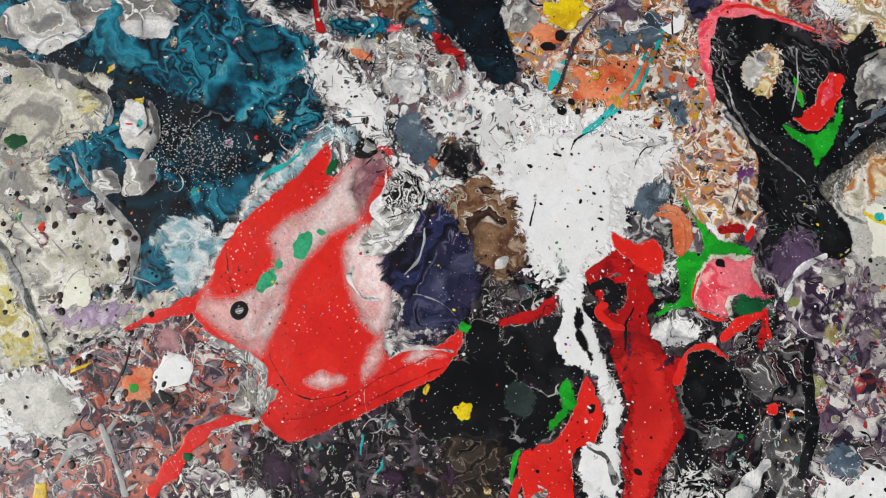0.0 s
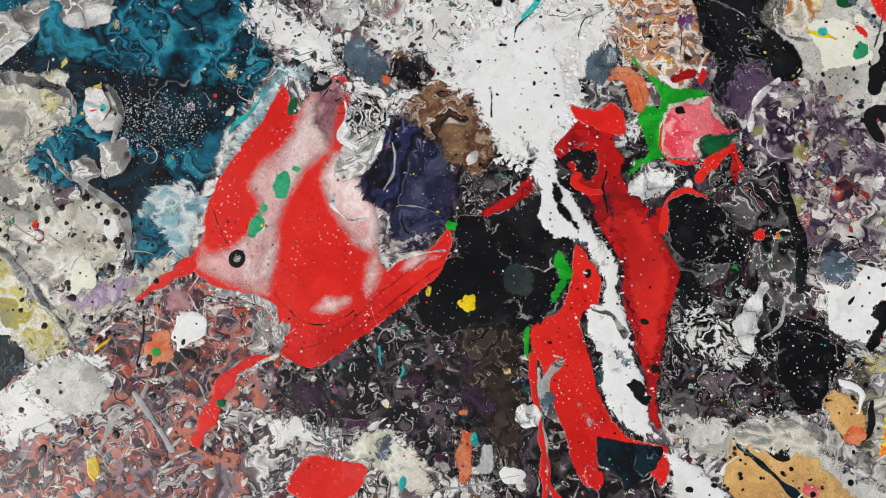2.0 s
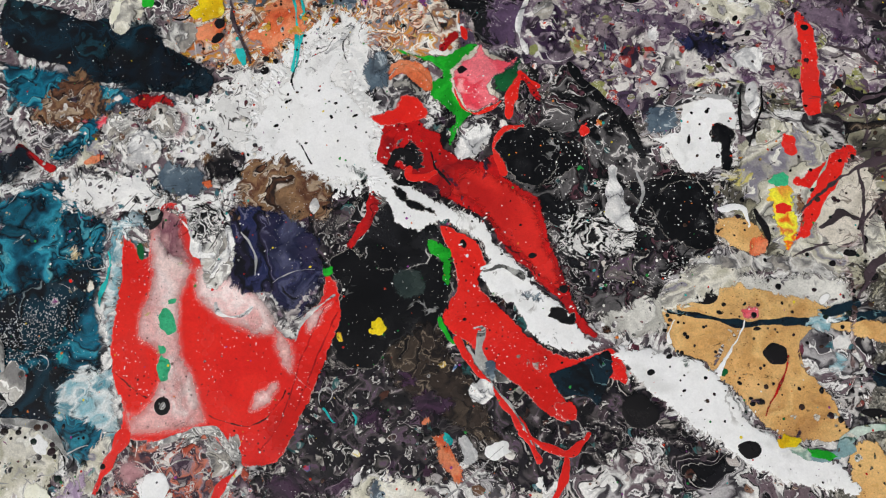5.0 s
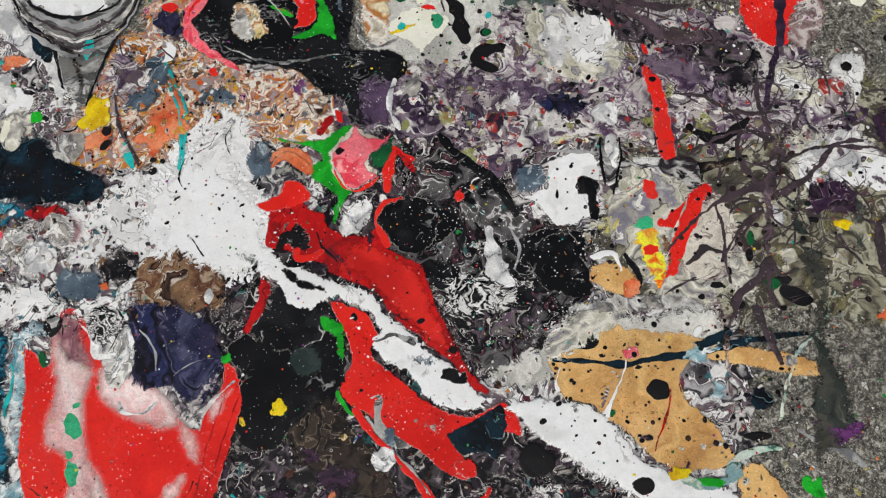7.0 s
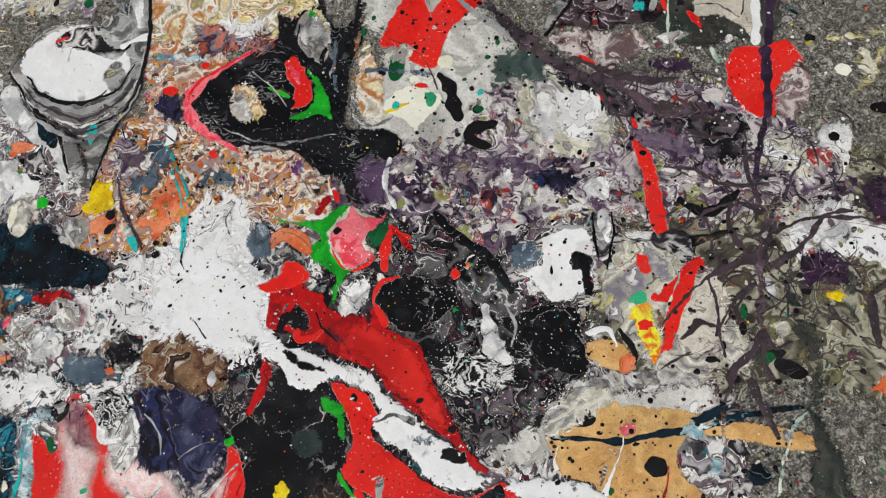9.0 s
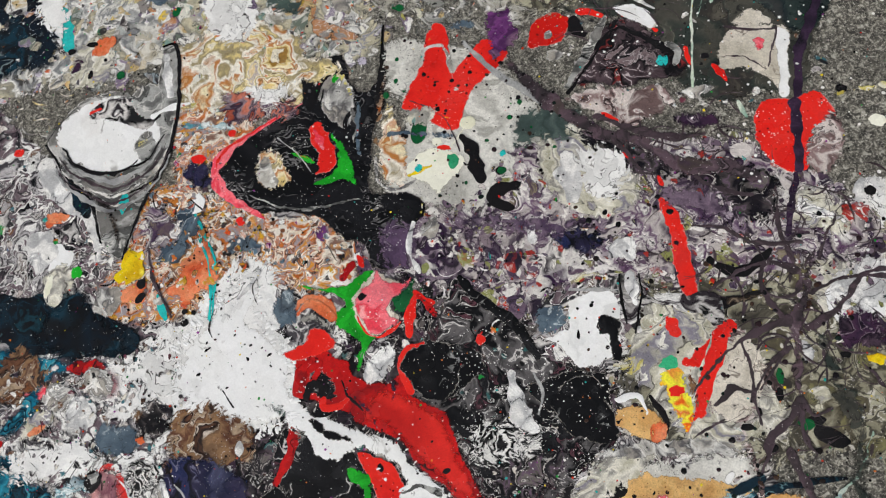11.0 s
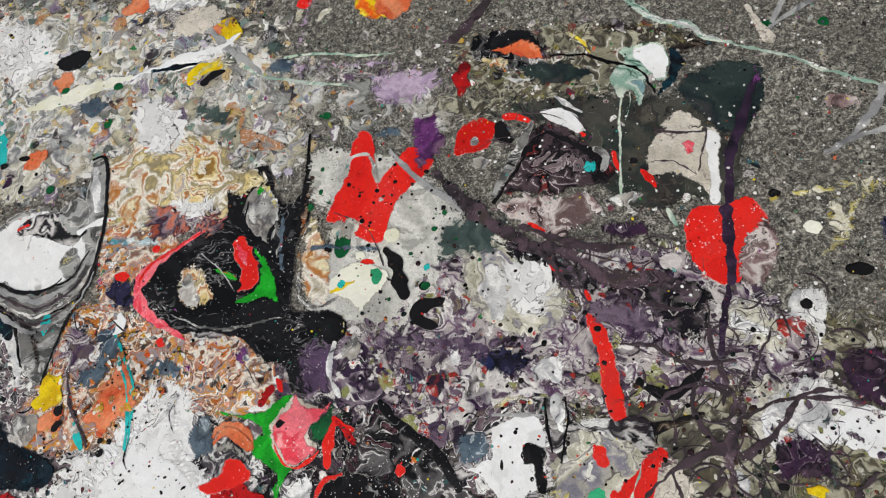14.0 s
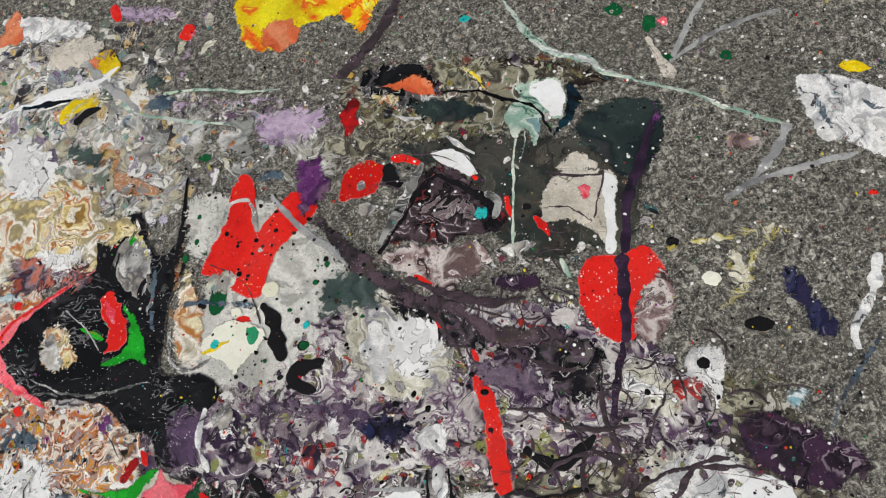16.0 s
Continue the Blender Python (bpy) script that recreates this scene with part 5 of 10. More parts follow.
pool('paint_pool', 'lacy white paint round the thick splash', LACE_WHITE, [(-376, -108), (-368, -71), (-324, -73), (-318, -38), (-278, -27), (-259, 15), (-220, 43), (-186, 54), (-168, 28), (-178, -8), (-164, -34), (-132, -70), (-109, -92), (-109, -148), (-131, -192), (-185, -202), (-229, -196), (-270, -203), (-307, -178), (-349, -152)], rough=1.6)
white_splash = pool('paint_pool', 'thick white paint splash with a long run', SPLASH_WHITE, [(-311, -107), (-291, -93), (-288, -69), (-258, -37), (-243, -7), (-217, 23), (-183, 39), (-177, 20), (-184, -6), (-193, -35), (-169, -45), (-151, -61), (-134, -83), (-118, -92), (-117, -117), (-119, -138), (-101, -159), (-76, -180), (-51, -182), (-24, -194), (4, -208), (38, -211), (62, -226), (78, -250), (88, -259), (116, -278), (149, -301), (176, -325), (199, -342), (221, -364), (255, -368), (302, -370), (345, -372), (374, -375), (397, -395), (417, -417), (437, -445), (492, -469), (549, -486), (576, -522), (467, -514), (409, -492), (351, -457), (282, -411), (270, -398), (251, -385), (223, -387), (207, -393), (175, -391), (150, -380), (130, -356), (113, -337), (84, -325), (67, -309), (63, -289), (74, -275), (65, -267), (55, -254), (33, -242), (11, -233), (-8, -235), (-30, -248), (-50, -246), (-70, -239), (-80, -217), (-105, -199), (-122, -185), (-134, -183), (-155, -189), (-185, -191), (-210, -185), (-233, -183), (-254, -187), (-276, -181), (-298, -167), (-305, -146)], rough=0.9, thick=0.0014)
spatter(WHITE, [(-309, -100), (-292, -54), (-265, -16), (-229, 10), (-187, 26), (-159, -27), (-142, -69), (-117, -84), (-110, -146), (-105, -189), (-160, -197), (-223, -183), (-279, -159)], 420, 11, 0.8, 4.5, 61, white_splash)
spatter(WHITE, [(-71, -231), (10, -240), (97, -341), (199, -388), (308, -423), (409, -492), (548, -509), (492, -469), (398, -412), (281, -368), (128, -287), (42, -210)], 160, 4, 0.6, 2.4, 62, white_splash)
pool('dark_gap', 'black gap', BLACK, [(-85, -190), (-71, -188), (-45, -203), (-22, -212), (-5, -223), (-18, -224), (-42, -219), (-63, -208)], rough=1.2, parent=white_splash)
pool('dark_gap', '', BLACK_MARBLE, [(117, -323), (129, -313), (145, -311), (154, -317), (140, -327), (124, -331)], rough=1.2, parent=white_splash)
pool('dark_gap', '', BLACK, [(164, -334), (178, -331), (186, -341), (199, -337), (205, -352), (187, -355), (173, -347)], rough=1.4, parent=white_splash)
stroke('grey_spot', 'grey streaks', GREY_STREAK, [(66, -295), (87, -285), (108, -289), (129, -297)], [3.4, 8.5, 10.2, 4.2], rough=1.2, parent=white_splash)
pool('grey_spot', '', SLATE, [(174, -363), (187, -364), (189, -381), (215, -389), (203, -396), (179, -392)], rough=1, parent=white_splash)
pool('dark_gap', '', BLACK_MARBLE, [(-126, -181), (-116, -177), (-107, -195), (-89, -204), (-86, -223), (-104, -209)], rough=1.4, parent=white_splash)
pool('grey_spot', 'slate spot', BLUE_GREY, [(119, -312), (145, -309), (158, -319), (142, -329), (121, -323)], rough=0.8, parent=white_splash)
drop('dark_gap', '', PLAIN_BLACK, 176, -339, 11.2, 8.0, 21, rough=1, parent=white_splash)
drop('grey_spot', '', SLATE, 349, -382, 6.9, 13.1, 1, parent=white_splash)
drop('dark_spot', '', PLAIN_BLACK, 328, -377, 5.4, 3.9, 31, parent=white_splash)
drop('dark_spot', '', PLAIN_BLACK, 350, -419, 3.8, 3.0, 31, parent=white_splash)
drop('dark_spot', '', PLAIN_BLACK, 305, -401, 6.1, 4.6, 31, parent=white_splash)
drop('dark_spot', '', PLAIN_BLACK, 373, -441, 3.8, 2.3, 31, parent=white_splash)
drop('dark_spot', '', PLAIN_BLACK, -184, -93, 3.6, 4.5, 30, parent=white_splash)
drop('dark_spot', '', PLAIN_BLACK, -149, -87, 5.4, 2.7, 30, parent=white_splash)
drop('dark_spot', '', PLAIN_BLACK, -215, -137, 3.6, 2.7, 30, parent=white_splash)
drop('dark_spot', '', PLAIN_BLACK, -251, -73, 4.6, 2.8, 30, parent=white_splash)
drop('dark_spot', '', PLAIN_BLACK, -264, -114, 5.4, 3.6, 30, parent=white_splash)
drop('dark_spot', '', PLAIN_BLACK, -210, -54, 3.7, 2.8, 30, parent=white_splash)
stroke('grey_spot', 'grey smear', SLATE, [(-162, -162), (-145, -164), (-126, -170), (-109, -179)], [4.5, 10.5, 12.0, 4.5], rough=1, parent=white_splash)
drop('dark_spot', '', DARK_BROWN, -123, -117, 2.2, 3.0, 40, parent=white_splash)
drop('dark_spot', '', DARK_BROWN, -200, -206, 3.8, 2.2, 40, parent=white_splash)
drop('dark_spot', '', DARK_BROWN, -219, -84, 2.2, 2.2, 40, parent=white_splash)
drop('dark_spot', '', DARK_BROWN, -266, -91, 2.2, 2.2, 40, parent=white_splash)
drop('dark_spot', '', DARK_BROWN, -168, -86, 6.8, 1.5, 40, parent=white_splash)
drop('dark_spot', '', DARK_BROWN, -176, -125, 2.2, 1.5, 40, parent=white_splash)
drop('dark_spot', '', DARK_BROWN, -156, -134, 2.2, 2.2, 40, parent=white_splash)
drop('dark_spot', '', DARK_BROWN, -199, -138, 2.2, 2.2, 40, parent=white_splash)
drop('dark_spot', '', DARK_BROWN, -270, -150, 3.0, 3.0, 40, parent=white_splash)
drop('dark_spot', '', DARK_BROWN, -246, -153, 5.2, 5.2, 40, parent=white_splash)
drop('dark_spot', '', DARK_BROWN, -227, -137, 3.0, 10.5, 40, parent=white_splash)
stroke('dark_spot', '', PLAIN_BLACK, [(-223, -141), (-213, -155), (-201, -168)], [2.7, 2.7], parent=white_splash)
pool('paint_pool', 'blue-black folded clot of paint', INK, [(170, -421), (215, -402), (248, -378), (260, -404), (248, -436), (245, -454), (219, -444), (192, -446)], rough=0.8, thick=0.002)
stroke('paint_drip', 'red flick of paint', RED, [(254, -394), (267, -409), (272, -422)], [7.7, 13.9, 7.7])
drop('paint_drop', 'round black drop of paint on the floor', PLAIN_BLACK, 295, -455, 25.6, 22.6, 1, group='black paint drops')
drop('paint_drop', 'round black drop of paint on the floor', PLAIN_BLACK, 437, -483, 14.7, 11.8, 1, group='black paint drops')
drop('paint_drop', 'round black drop of paint on the floor', PLAIN_BLACK, 465, -356, 16.9, 15.4, 1, group='black paint drops')
drop('paint_drop', 'round black drop of paint on the floor', PLAIN_BLACK, 364, -288, 22.3, 14.3, -7, group='black paint drops')
drop('paint_drop', 'round black drop of paint on the floor', PLAIN_BLACK, 350, -268, 11.2, 8.0, 1, group='black paint drops')
drop('paint_drop', 'round black drop of paint on the floor', PLAIN_BLACK, 449, -420, 6.8, 4.5, 1, group='black paint drops')
drop('paint_drop', 'round black drop of paint on the floor', PLAIN_BLACK, 389, -310, 5.5, 3.9, 1, group='black paint drops')
drop('paint_drop', 'round black drop of paint on the floor', PLAIN_BLACK, 439, -325, 6.2, 3.9, 1, group='black paint drops')
drop('paint_drop', 'round black drop of paint on the floor', PLAIN_BLACK, 337, -318, 4.7, 4.7, 1, group='black paint drops')
drop('paint_drop', 'round black drop of paint on the floor', PLAIN_BLACK, 592, -415, 19.3, 6.7, 1, group='black paint drops')
drop('paint_drop', 'round black drop of paint on the floor', PLAIN_BLACK, 661, -221, 23.8, 13.5, -25, group='black paint drops')
drop('paint_drop', 'round black drop of paint on the floor', PLAIN_BLACK, 646, -199, 12.8, 8.0, 0, group='black paint drops')
drop('paint_drop', 'round black drop of paint on the floor', PLAIN_BLACK, 398, -376, 3.8, 3.1, 1, group='black paint drops')
drop('paint_drop', 'round black drop of paint on the floor', PLAIN_BLACK, 850, 180, 20.0, 10.4, -5, group='black paint drops')
drop('paint_drop', 'round black drop of paint on the floor', PLAIN_BLACK, 758, 308, 8.9, 7.3, -6, group='black paint drops')
drop('paint_drop', 'round black drop of paint on the floor', PLAIN_BLACK, 770, 131, 7.3, 8.0, -5, group='black paint drops')
drop('paint_drop', 'round black drop of paint on the floor', PLAIN_BLACK, 771, 129, 7.1, 8.0, -1, group='black paint drops')
drop('paint_drop', 'round black drop of paint on the floor', PLAIN_BLACK, 222, 204, 9.5, 8.5, -5, group='black paint drops')
drop('paint_drop', 'dark green drop of paint on tan', DARK_GREEN, 400, -387, 5.4, 5.4, 1, group='green paint drops')
drop('paint_drop', 'brown drop of paint on white', BROWN, 242, -354, 7.1, 7.1, 1)
drop('paint_drop', 'rose-red drop of paint on tan', ROSE, 429, -307, 12.6, 7.1, 1)
stroke('paint_drip', 'dark wet crack line across tan paint', INK, [(318, -315), (369, -318), (416, -321), (478, -310), (525, -304), (596, -284), (673, -275)], [6.3, 9.5, 11.1, 11.1, 15.8, 7.1, 4.8])
pool('paint_pool', 'blue and white clot of paint', ICE, [(500, -304), (518, -284), (550, -276), (556, -294), (524, -320), (505, -316)], rough=1)
stroke('paint_drip', 'thin brown-red run on tan paint', DEEP_RED, [(482, -355), (478, -386), (461, -424), (456, -439)], [3.8, 4.6, 3.8, 3.1])
stroke('paint_drip', 'thin white flick on tan paint', GREY_WHITE, [(384, -380), (399, -349), (414, -329)], [9.2, 3.8, 2.3])
stroke('paint_drip', 'thin pink run of paint', PINK_MARBLE, [(542, -187), (556, -252), (558, -323), (564, -399)], [6.5, 4.9, 4.9, 4.1])
stroke('paint_drip', 'thin pale green flick of paint', GREEN_WHITE, [(719, -214), (697, -254), (678, -279), (657, -301), (641, -339), (623, -399)], [1.7, 3.4, 5.1, 4.2, 6.0, 4.2], rough=1)
drop('paint_drop', 'white-grey drop of paint on tan', STONE, 645, -314, 9.2, 9.2, 1)
pool('paint_pool', 'green and yellow film at the end of the white run', GREEN_WHITE, [(484, -467), (521, -474), (559, -458), (565, -473), (527, -488), (491, -483)])
pool('paint_pool', 'teal curl of paint on concrete', ICE, [(525, -355), (545, -339), (556, -354), (547, -373), (528, -371)])

# the pink star, the black clots and the white patches
star = pool('paint_pool', 'bright green star of paint with a pink middle', GREEN, [(-119, 23), (-73, 20), (-36, 21), (-10, 39), (10, 51), (19, 38), (20, -5), (12, -42), (25, -60), (16, -75), (8, -94), (0, -118), (-10, -98), (-4, -74), (-27, -56), (-47, -41), (-43, -22), (-30, -9), (-44, 5), (-81, 13)], rough=0.8)
pool('pale_rim', 'cream rim', BISCUIT, [(17, 45), (54, 28), (66, 13), (47, -10), (59, -38), (31, -62), (7, -58), (-13, -33), (-22, -13), (-17, 7), (-3, 24)], rough=0.8, parent=star)
pool('pink_middle', 'pink middle', ROSE, [(21, 54), (29, 38), (42, 27), (63, 26), (79, 34), (64, 7), (47, -5), (39, -24), (59, -39), (45, -52), (27, -60), (9, -55), (-6, -32), (-15, -18), (-14, 0), (-3, 18), (11, 28)], rough=0.8, parent=star)
stroke('red_rim', '', RED, [(-10, -27), (4, -53), (27, -63), (48, -53), (61, -41)], [3.4, 5.1, 4.2, 6.0, 2.5], parent=star)
pool('slate_patch', 'dull green patch', MURK, [(40, -22), (55, 2), (73, 20), (85, 29), (80, 3), (67, -15), (64, -35), (53, -33)], rough=0.8, parent=star)
stroke('green_tip', '', GREEN, [(49, -24), (63, -4), (80, 22)], [2.5, 6.0, 6.8], rough=1, parent=star)
drop('dark_spot', '', PLAIN_BLACK, -2, 2, 7.6, 6.8, rough=0.6, parent=star)
stroke('paint_drip', 'orange-red arc of paint', ORANGE, [(-111, -17), (-101, -2), (-79, 1), (-57, -9), (-42, -39)], [4.2, 12.8, 16.1, 16.1, 8.5])
stroke('paint_drip', 'pale thread along the orange arc', CREAM, [(-111, -23), (-100, -14), (-80, -8), (-63, -20), (-53, -33)], [1.7, 4.2, 3.4, 6.8, 2.5])
pool('paint_pool', 'blue-grey clot of paint', BLUE_GREY, [(-147, -8), (-121, 6), (-105, -27), (-117, -44), (-140, -31)])
pool('paint_pool', 'dull green clot beside the star', DARK_GREEN, [(42, -5), (66, 14), (83, 33), (80, -5), (61, -28)])
stroke('paint_drip', 'small red flick of paint', DEEP_RED, [(-40, 29), (-29, 44), (-17, 63)], [9.3, 14.9, 9.3])
stroke('paint_drip', 'small red flick of paint', RED, [(-15, 72), (-8, 63), (-3, 50)], [5.6, 11.3, 9.4])
pool('paint_pool', 'white and grey clot of paint', GREY_WHITE, [(1, -83), (35, -65), (57, -74), (46, -119), (21, -132), (3, -119)])
tear = drop('paint_drop', 'red teardrop of paint on black', RED, 184, -73, 8.8, 9.6, -0)
stroke('tip', '', RED, [(184, -65), (188, -60)], [5.3, 2.6], parent=tear)
pool('paint_pool', 'black paint clot with white spray', BLACK, [(84, -92), (113, -74), (165, -83), (191, -110), (158, -145), (124, -163), (90, -145), (76, -119)])
pool('paint_pool', 'black clot of paint', BLACK, [(258, -141), (308, -129), (366, -126), (377, -179), (371, -227), (319, -217), (275, -179)], rough=1.4)
pool('paint_pool', 'white paint curls in black', ZEBRA, [(167, -197), (200, -188), (217, -213), (209, -247), (177, -255), (160, -231)], rough=1.6)
pool('paint_pool', 'white crackled paint in black', ZEBRA, [(217, -188), (266, -196), (262, -238), (226, -255), (205, -230)], rough=1.6)
white_patch = pool('paint_pool', 'white paint patch with dark drops', WHITE, [(316, -13), (386, -10), (394, -75), (375, -106), (329, -121), (300, -88), (274, -76), (311, -59)], rough=1.2)
drop('dark_spot', '', PLAIN_BLACK, 354, -21, 3.5, 2.6, -0, parent=white_patch)
drop('dark_spot', '', PLAIN_BLACK, 331, -30, 3.5, 3.5, -0, parent=white_patch)
drop('dark_spot', '', PLAIN_BLACK, 366, -57, 10.4, 7.8, -0, parent=white_patch)
drop('dark_spot', '', PLAIN_BLACK, 330, -70, 3.5, 8.6, -0, parent=white_patch)
drop('dark_spot', '', PLAIN_BLACK, 343, -46, 2.6, 2.6, -0, parent=white_patch)
drop('paint_drop', 'dull yellow clot of paint', OLD_YELLOW, 401, -117, 23.6, 14.3, -0)
drop('paint_drop', 'dull yellow blot of paint', OLD_YELLOW, 347, 18, 23.1, 8.9, -1)
stroke('paint_drip', 'black and white striped loop of paint', STRIPES, [(425, -18), (480, -22), (522, -35), (528, -65)], [8.1, 13.0, 27.7, 16.3])
stroke('paint_drip', 'black and white upright curl', STRIPES, [(402, 21), (409, -13), (414, -54), (422, -70)], [21.7, 25.0, 21.7, 6.7])
stroke('paint_drip', 'black run of paint', PLAIN_BLACK, [(533, -34), (573, -24), (613, -12)], [15.8, 12.6, 4.7])
red_streak = pool('paint_pool', 'red streak of paint down the concrete', RED, [(463, 140), (486, 129), (502, 72), (510, -21), (487, -18), (477, 35), (475, 82)], rough=0.5)
stroke('dark_line', '', SLATE, [(472, 52), (501, 59)], [3.3, 3.3], parent=red_streak)
stroke('paint_drip', 'small red tip of paint', RED, [(466, 178), (475, 161)], [7.1, 10.6])
stroke('paint_drip', 'thin red curl of paint', RED, [(417, 235), (420, 215), (437, 209)], [5.5, 6.4, 3.7])
stroke('paint_drip', 'black crescent of paint', PLAIN_BLACK, [(527, 41), (556, 18), (587, 21), (622, 52)], [8.2, 18.0, 19.6, 6.5])

# the black head shape, the antlers and the cream splash
stroke('paint_drip', 'green rim of paint', GREEN, [(-173, 301), (-145, 322), (-115, 343)], [8.6, 19.5, 10.8])
head = pool('paint_pool', 'wet black paint clot drawn out into points', WET_BLACK, [(-274, 239), (-254, 264), (-215, 298), (-175, 326), (-135, 351), (-125, 363), (-130, 406), (-111, 433), (-77, 446), (-54, 447), (-42, 419), (-30, 386), (-10, 374), (6, 384), (16, 426), (21, 457), (30, 431), (30, 388), (26, 345), (15, 312), (8, 284), (6, 243), (5, 203), (12, 182), (47, 177), (87, 169), (100, 142), (87, 120), (61, 93), (51, 48), (16, 50), (-5, 88), (-36, 97), (-56, 114), (-77, 138), (-128, 153), (-179, 150), (-205, 152), (-236, 180), (-264, 207)], rough=0.9, thick=0.0012)
pool('grey_patch', 'grey and brown patch', STONE, [(-104, 397), (-85, 405), (-62, 411), (-38, 396), (-26, 361), (-28, 324), (-43, 297), (-60, 307), (-81, 332), (-100, 364)], rough=0.8, parent=head)
stroke('dark_line', 'black fold', PLAIN_BLACK, [(-86, 381), (-89, 357), (-95, 336)], [3.4, 6.0, 3.4], parent=head)
stroke('dark_line', 'black fold', PLAIN_BLACK, [(-25, 340), (-42, 318), (-43, 288)], [5.1, 10.2, 6.8], parent=head)
pool('ring', 'brown ring', OCHRE, [(-198, 260), (-186, 271), (-161, 269), (-142, 245), (-135, 213), (-150, 194), (-174, 191), (-193, 207), (-200, 237)], rough=0.8, parent=head)
pool('centre', 'pale centre', STONE, [(-194, 244), (-185, 259), (-170, 251), (-163, 226), (-153, 204), (-166, 193), (-183, 199), (-194, 220)], rough=0.8, parent=head)
stroke('centre', 'pink fold', PALE_MAUVE, [(-193, 254), (-180, 264), (-158, 256), (-150, 235)], [2.5, 5.1, 6.0, 3.4], parent=head)
pool('green_lick', 'green lick', GREEN, [(-67, 290), (-44, 273), (-31, 241), (-19, 196), (-42, 204), (-69, 197), (-94, 200), (-72, 212), (-55, 227), (-53, 256)], rough=0.8, parent=head)
pool('red_lick', 'red and pink lick', RED, [(-106, 304), (-98, 318), (-86, 318), (-72, 296), (-58, 269), (-52, 237), (-63, 222), (-89, 214), (-88, 234), (-85, 250), (-99, 272)], rough=0.8, parent=head)
stroke('red_lick', 'pink streak', ROSE, [(-97, 306), (-86, 287), (-78, 260)], [6.8, 13.6, 8.5], rough=1, parent=head)
pool('green_lick', '', GREEN, [(-140, 262), (-116, 255), (-89, 242), (-100, 237), (-124, 246)], rough=0.8, parent=head)
stroke('red_lick', '', RED, [(-131, 258), (-111, 250), (-93, 243)], [1.7, 3.4, 2.5], parent=head)
pool('dark_line', '', PLAIN_BLACK, [(-115, 234), (-82, 236), (-85, 218), (-105, 217)], rough=0.8, parent=head)
drop('green_spot', '', GREEN, -64, 400, 7.6, 9.3, -6, rough=1, parent=head)
stroke('grey_lick', 'grey streaks in black', GREY_STREAK, [(-208, 183), (-160, 167), (-99, 159), (-40, 163), (-1, 175)], [2.5, 5.1, 6.8, 6.0, 2.5], rough=1, parent=head)
stroke('grey_lick', '', GREY_STREAK, [(-35, 341), (-25, 302), (-27, 266)], [3.4, 8.5, 3.4], rough=1, parent=head)
stroke('grey_lick', '', STONE, [(9, 358), (17, 314), (10, 273)], [2.5, 4.2, 2.5], rough=1, parent=head)
pool('plum_patch', 'dull plum patch', DUSK, [(18, 124), (49, 134), (87, 120), (92, 73), (65, 39), (28, 50)], rough=1.4, parent=head)
rim = stroke('paint_drip', 'pink and red rim of paint along black', ROSE, [(-122, 355), (-185, 318), (-231, 289), (-273, 243), (-257, 202), (-218, 169), (-172, 140)], [3.4, 7.6, 11.9, 22.1, 22.1, 16.1, 3.4], rough=0.7)
stroke('red_edge', 'red edge', RED, [(-165, 329), (-215, 302), (-263, 265), (-274, 234)], [3.4, 6.0, 7.6, 4.2], rough=0.8, parent=rim)
drop('pale_curl', '', STONE, 106, 110, 13.1, 18.7, -4, rough=1, parent=head)
pool('paint_pool', 'ochre patch with a pale rim', OCHRE, [(27, 349), (60, 292), (74, 219), (63, 188), (29, 190), (10, 244), (15, 307)], rough=1)
stroke('paint_drip', 'pale rim of paint', STONE, [(12, 244), (19, 198), (48, 181), (86, 198)], [5.1, 6.1, 7.1, 5.1])
red_bend = pool('paint_pool', 'bright red paint shape like a bent letter', RED, [(113, 499), (137, 473), (143, 397), (164, 416), (199, 454), (240, 429), (229, 403), (183, 360), (166, 329), (153, 283), (111, 296), (72, 321), (55, 337), (90, 417), (93, 459)], rough=0.5)
stroke('grey_band', 'grey and yellow band', STONE, [(88, 436), (103, 448), (129, 443), (141, 402), (145, 378)], [7.6, 9.7, 9.7, 8.6, 4.3], parent=red_bend)
drop('grey_spot', '', BLUE_GREY, 164, 486, 26.0, 10.8, 3, parent=red_bend)
drop('pale_drop', '', STONE, 150, 360, 5.2, 5.2, -6, parent=red_bend)
drop('paint_drop', 'red blot of paint', RED, 129, 250, 13.8, 8.9, -5)
red_blot = pool('paint_pool', 'bright red paint patch', RED, [(273, 451), (283, 477), (311, 496), (342, 484), (345, 456), (330, 435), (291, 429), (272, 429)], rough=0.7)
drop('pale_spot', '', STONE, 309, 451, 8.3, 9.3, -7, parent=red_blot)
stroke('black_lick', '', PLAIN_BLACK, [(352, 483), (355, 460), (368, 442)], [14.6, 27.0, 16.6], parent=red_blot)
stroke('paint_drip', 'red flick of paint', RED, [(357, 490), (381, 489), (408, 474)], [10.4, 16.7, 8.3])
stroke('paint_drip', 'red flick of paint on white', RED, [(430, 480), (459, 466), (491, 439)], [8.2, 12.3, 8.2])
pool('paint_pool', 'white patch below a red flick', WHITE, [(415, 497), (457, 497), (486, 460), (475, 445), (440, 466)], rough=1)
stroke('paint_drip', 'red flick of paint', RED, [(530, 406), (534, 379), (539, 368)], [7.7, 11.6, 5.8])
drop('paint_drop', 'purple blot of paint', PURPLE, 229, 461, 27.5, 42.3, -7, rough=1)
drop('paint_smear', 'pale lilac paint smear', LILAC, 170, 589, 72.3, 38.4, -8, rough=1.2, category='paint smear')
